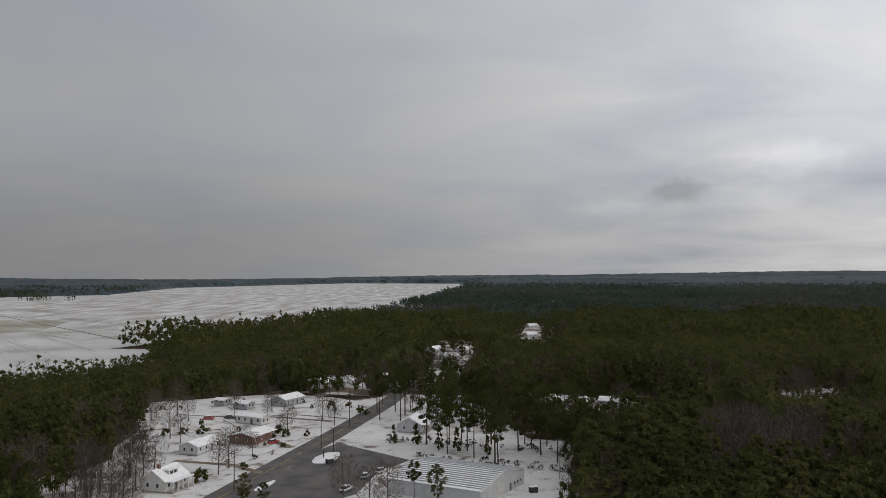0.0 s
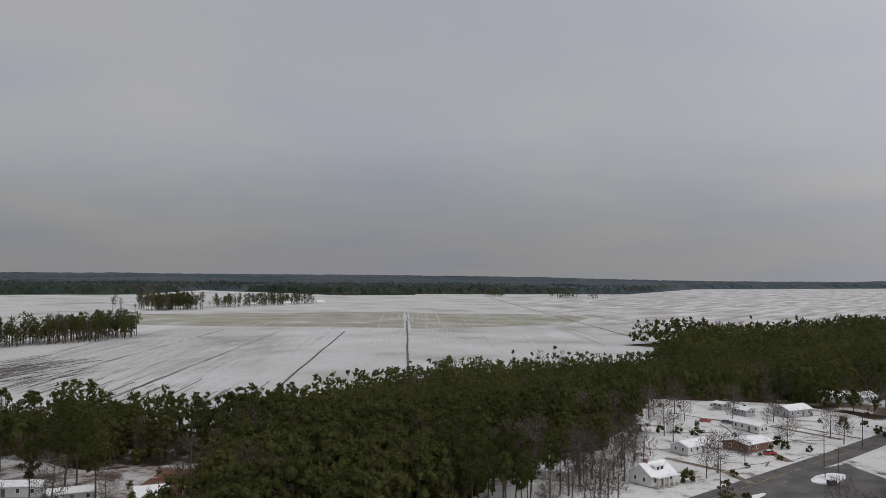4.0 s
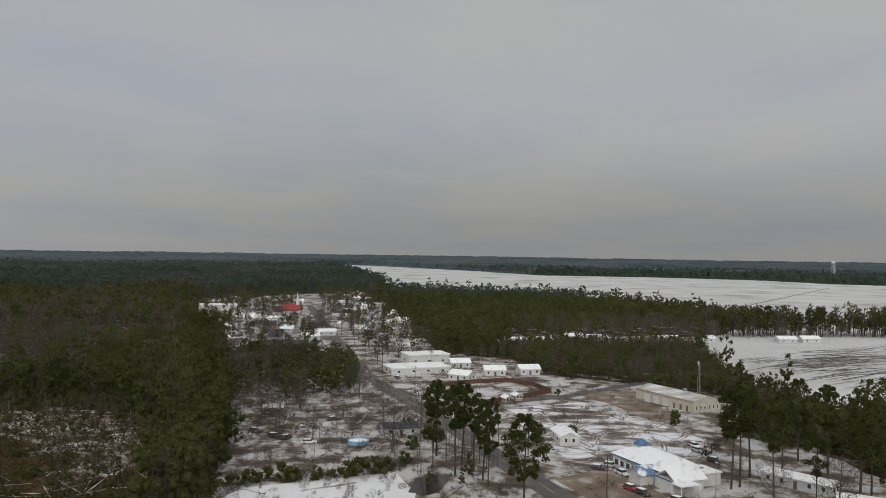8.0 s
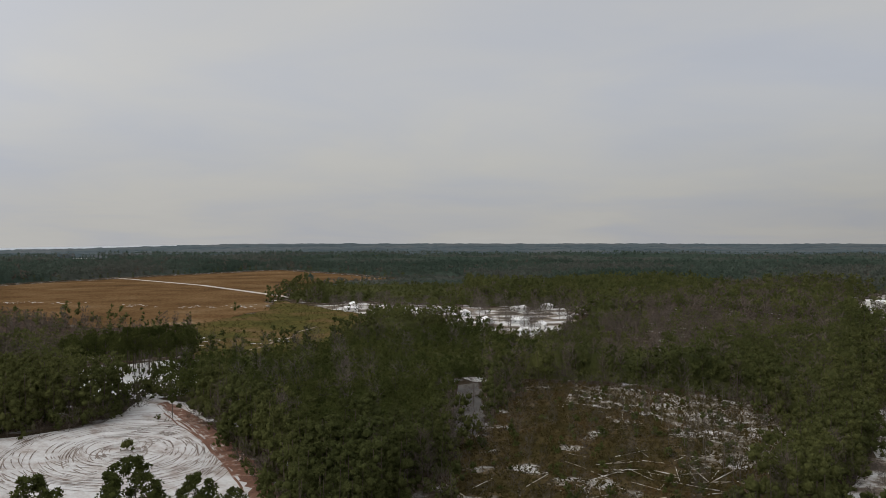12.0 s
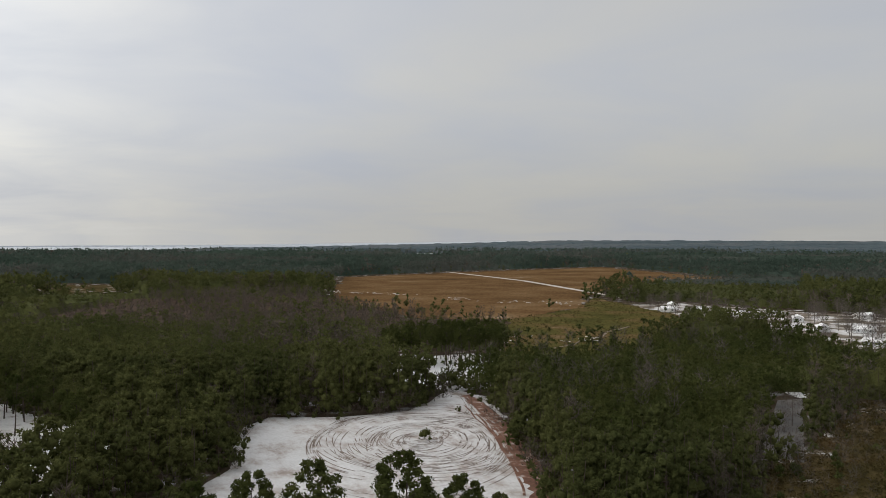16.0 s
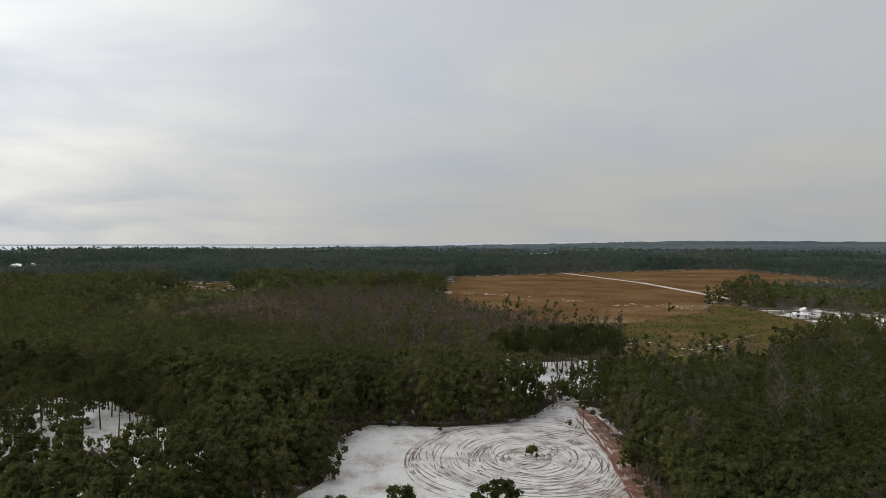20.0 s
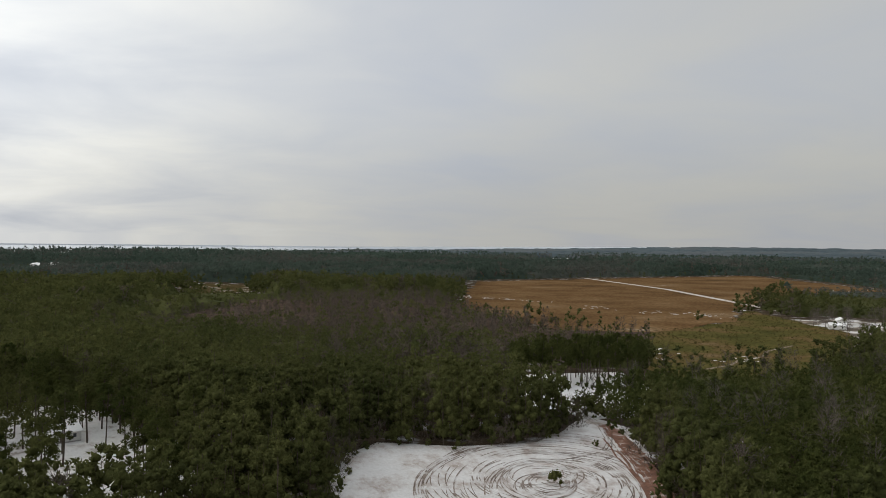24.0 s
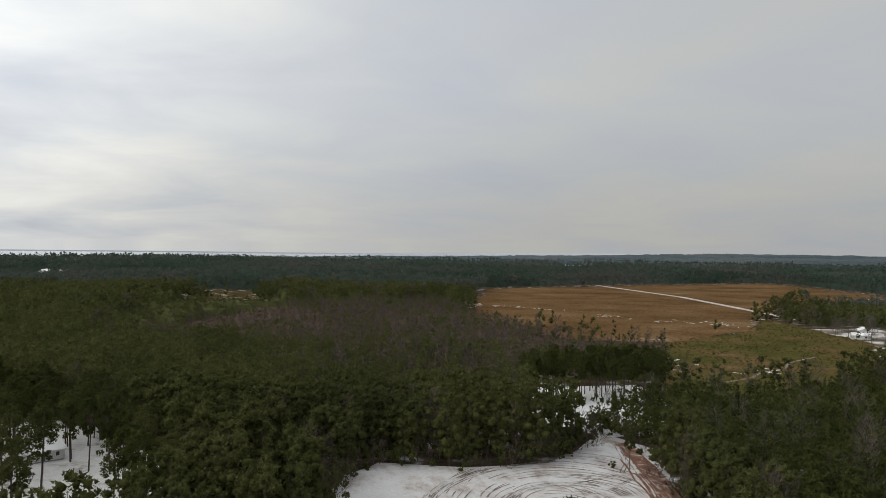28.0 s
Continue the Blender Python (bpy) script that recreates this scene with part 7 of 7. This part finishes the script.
# ---------------------------------------------------------------- cutover litter and low growth
def build_scrub():
    rng = np.random.default_rng(41)
    bm = bmesh.new()

    def logs(n, cx, cy, sx, sy, lo, hi):
        for k in range(n):
            x, y = rng.normal(cx, sx), rng.normal(cy, sy)
            if not inside(np.array([x]), np.array([y]), SCRUB)[0]:
                continue
            a, L = rng.uniform(0, 6.28), rng.uniform(lo, hi)
            z0, z1 = rng.uniform(0.1, 0.5), rng.uniform(0.1, 1.3)
            d = Vector((math.cos(a), math.sin(a), 0)) * L / 2
            tube(bm, Vector((x, y, z0)) - d, Vector((x, y, z1)) + d, 0.04 + L * 0.009, 0.02 + L * 0.005, 5)

    logs(60, -190, -70, 18, 12, 3, 15)
    logs(16, -170, -92, 14, 10, 4, 14)
    logs(95, -262, -88, 18, 18, 2, 7)
    logs(14, -250, -150, 24, 18, 2, 5)
    tagged(part("fallen_logs", bm, m_log), "pale fallen logs and branches dusted with snow", "logs", kind="stuff")
    for name, poly, n, size, material, label in (("scrub_growth", SCRUB, 8000, 0.75, m_scrubleaf, "olive and rust-brown low scrub"), ("olive_growth", YELLOW, 2600, 0.7, m_oliveleaf, "knee-high olive scrub and broomsedge")):
        xs, ys = [p[0] for p in poly], [p[1] for p in poly]
        g = np.stack([rng.uniform(min(xs), max(xs), n * 2), rng.uniform(min(ys), max(ys), n * 2)], 1)
        g = g[inside(g[:, 0], g[:, 1], poly)][:n]
        tpl = [card_cloud(rng, 12, size * 0.55, [(0.0, 0.9 * size), (0.04, 1.0 * size), (0.07, 0.4 * size)], 20, 5, 0.5) for k in range(5)]
        wood(name, scatter(rng, tpl, g, rng.uniform(10, 26, len(g)), rng.uniform(0, 6.28, len(g))), material, label)
    g = np.stack([rng.uniform(-300, -90, 1500), rng.uniform(-190, -15, 1500)], 1)
    g = g[inside(g[:, 0], g[:, 1], SCRUB)]
    a, b = g[:170], g[170:620]
    grow(rng, "cutover_shrubs", [crown(rng, [(0.02, 1.4), (0.10, 1.9), (0.2, 0.9)], 20, 5, 0.55, 60, 0.6) for k in range(5)], a, rng.uniform(7, 18, len(a)), rng.uniform(0, 6.28, len(a)), m_young_lone, "low evergreen shrubs of the cutover")
    wood("cutover_saplings", scatter(rng, [twig_cloud(rng, 60, 3.2, 0.09, [(0.05, 1.2), (0.5, 2.4), (0.9, 1.6)], 16) for k in range(5)], b, rng.uniform(5, 11, len(b)), rng.uniform(0, 6.28, len(b))), m_bare, "grey leafless saplings of the cutover")
    # brush along the edges of the village lots
    g = np.concatenate([wavy(rng, (-345, -26), (-300, -52), 26, 2), wavy(rng, (-240, 100), (-300, 138), 22, 2), wavy(rng, (-205, -30), (-226, 14), 22, 1.2), wavy(rng, (-400, -24), (-500, -74), 20, 3),
                        wavy(rng, (-20, 292), (48, 270), 30, 2.5), wavy(rng, (-8, 262), (42, 244), 24, 1.5)])
    tpl = [card_cloud(rng, 40, 0.5, [(0.0, 1.0), (0.06, 1.3), (0.12, 0.5)], 20, 9, 0.5) for k in range(4)]
    wood("brush", scatter(rng, tpl, g, rng.uniform(12, 24, len(g)), rng.uniform(0, 6.28, len(g))), m_bare, "leafless brown brush along the lot edges")


build_scrub()


def build_yard_edge():
    rng = np.random.default_rng(52)
    poly = [(-88, 165), (-96, 214), (-104, 262), (-126, 264), (-156, 225), (-154, 178), (-112, 150)]
    g = np.stack([rng.uniform(-156, -88, 260), rng.uniform(150, 264, 260)], 1)
    g = g[inside(g[:, 0], g[:, 1], poly)][:80]
    grow(rng, "yard_edge_pines", [crown(rng, (CROWN_HIGH, CROWN_DEEP)[k % 2], 20, 15, 0.36, 420, 0.45) for k in range(6)], g, rng.uniform(13, 19, len(g)), rng.uniform(0, 6.28, len(g)), m_pine, "dark pines between the yards and the wood")
    wood("yard_edge_trunks", scatter(rng, [trunk_verts(rng, 17, 0.2) for k in range(3)], g, rng.uniform(13, 18, len(g)), rng.uniform(0, 6.28, len(g))), m_bark, "trunks of the pines by the yards", 4)


build_yard_edge()


def build_village_trees():
    """Uncounted small trees and shrubs between the far village houses."""
    rng = np.random.default_rng(88)
    g = np.stack(np.meshgrid(np.arange(-1180, -440, 8.5), np.arange(-250, 60, 8.5)), -1).reshape(-1, 2)
    g = g + rng.uniform(-5, 5, g.shape)
    g = g[inside(g[:, 0], g[:, 1], TOWN)]
    g = g[~((g[:, 0] > -722) & (g[:, 0] < -650) & (np.abs(g[:, 1] + 100) < 20))]
    street = np.interp(g[:, 0], [-1180, -880, -681, -507, -376], [-160, -115, -74, -38, -9])
    g = g[(np.abs(g[:, 1] - street) > 12) & (rng.random(len(g)) < 0.62)]
    kind = rng.random(len(g))
    a, b = g[kind < 0.45], g[kind >= 0.45]
    grow(rng, "village_pines", [crown(rng, (CROWN_HIGH, CROWN_DEEP)[k % 2], 20, 11, 0.38, 120, 1.1, core=0) for k in range(5)], a, rng.uniform(7, 16, len(a)), rng.uniform(0, 6.28, len(a)), m_pine, "scattered dark pines of the village")
    wood("village_hardwoods", scatter(rng, [twig_cloud(rng, 150, 3.0, 0.2, BARE, 19) for k in range(5)], b, rng.uniform(6, 12, len(b)), rng.uniform(0, 6.28, len(b))), m_bare, "leafless trees between village houses")
    wood("village_trunks", scatter(rng, [trunk_verts(rng, 18, 0.2) for k in range(3)], g, rng.uniform(5, 9, len(g)), rng.uniform(0, 6.28, len(g))), m_bark, "thin trunks between village houses", 4)
    # dense belt of trees between the street and the back lots
    p = np.stack([rng.uniform(-450, -315, 900), rng.uniform(-88, -12, 900)], 1)
    p = p[inside(p[:, 0], p[:, 1], BELT)][:380]
    d = rng.random(len(p)) < 0.68
    grow(rng, "belt_pines", [crown(rng, CROWN_DEEP, 20, 12, 0.46, 70, 0.7) for k in range(4)], p[d], rng.uniform(8, 14, d.sum()), rng.uniform(0, 6.28, d.sum()), m_pine, "dark belt of young pines beside the village street")
    wood("belt_hardwoods", scatter(rng, [twig_cloud(rng, 160, 3.0, 0.16, BARE, 19) for k in range(4)], p[~d], rng.uniform(7, 12, (~d).sum()), rng.uniform(0, 6.28, (~d).sum())), m_redtwig, "leafless trees of the belt beside the street")
    # leafless shrubs and weeds over the nearer lots
    n = 3000
    c = np.stack([rng.uniform(-470, -190, n), rng.uniform(-60, 110, n)], 1)
    street = np.interp(c[:, 0], [-507, -376, -272, -205], [-38, -9, 28, 49])
    c = c[inside(c[:, 0], c[:, 1], TOWN) & ((c[:, 1] < street) | (rng.random(n) < 0.25)) & (np.abs(c[:, 1] - street) > 8)]
    tpl = [twig_cloud(rng, 40, 1.3, 0.05, [(0.0, 0.9), (0.04, 1.0), (0.08, 0.6)], 20) for k in range(4)]
    wood("weeds", scatter(rng, tpl, c, rng.uniform(8, 24, len(c)), rng.uniform(0, 6.28, len(c))), m_bare, "brown weeds and shrubs poking through the snow")


build_village_trees()
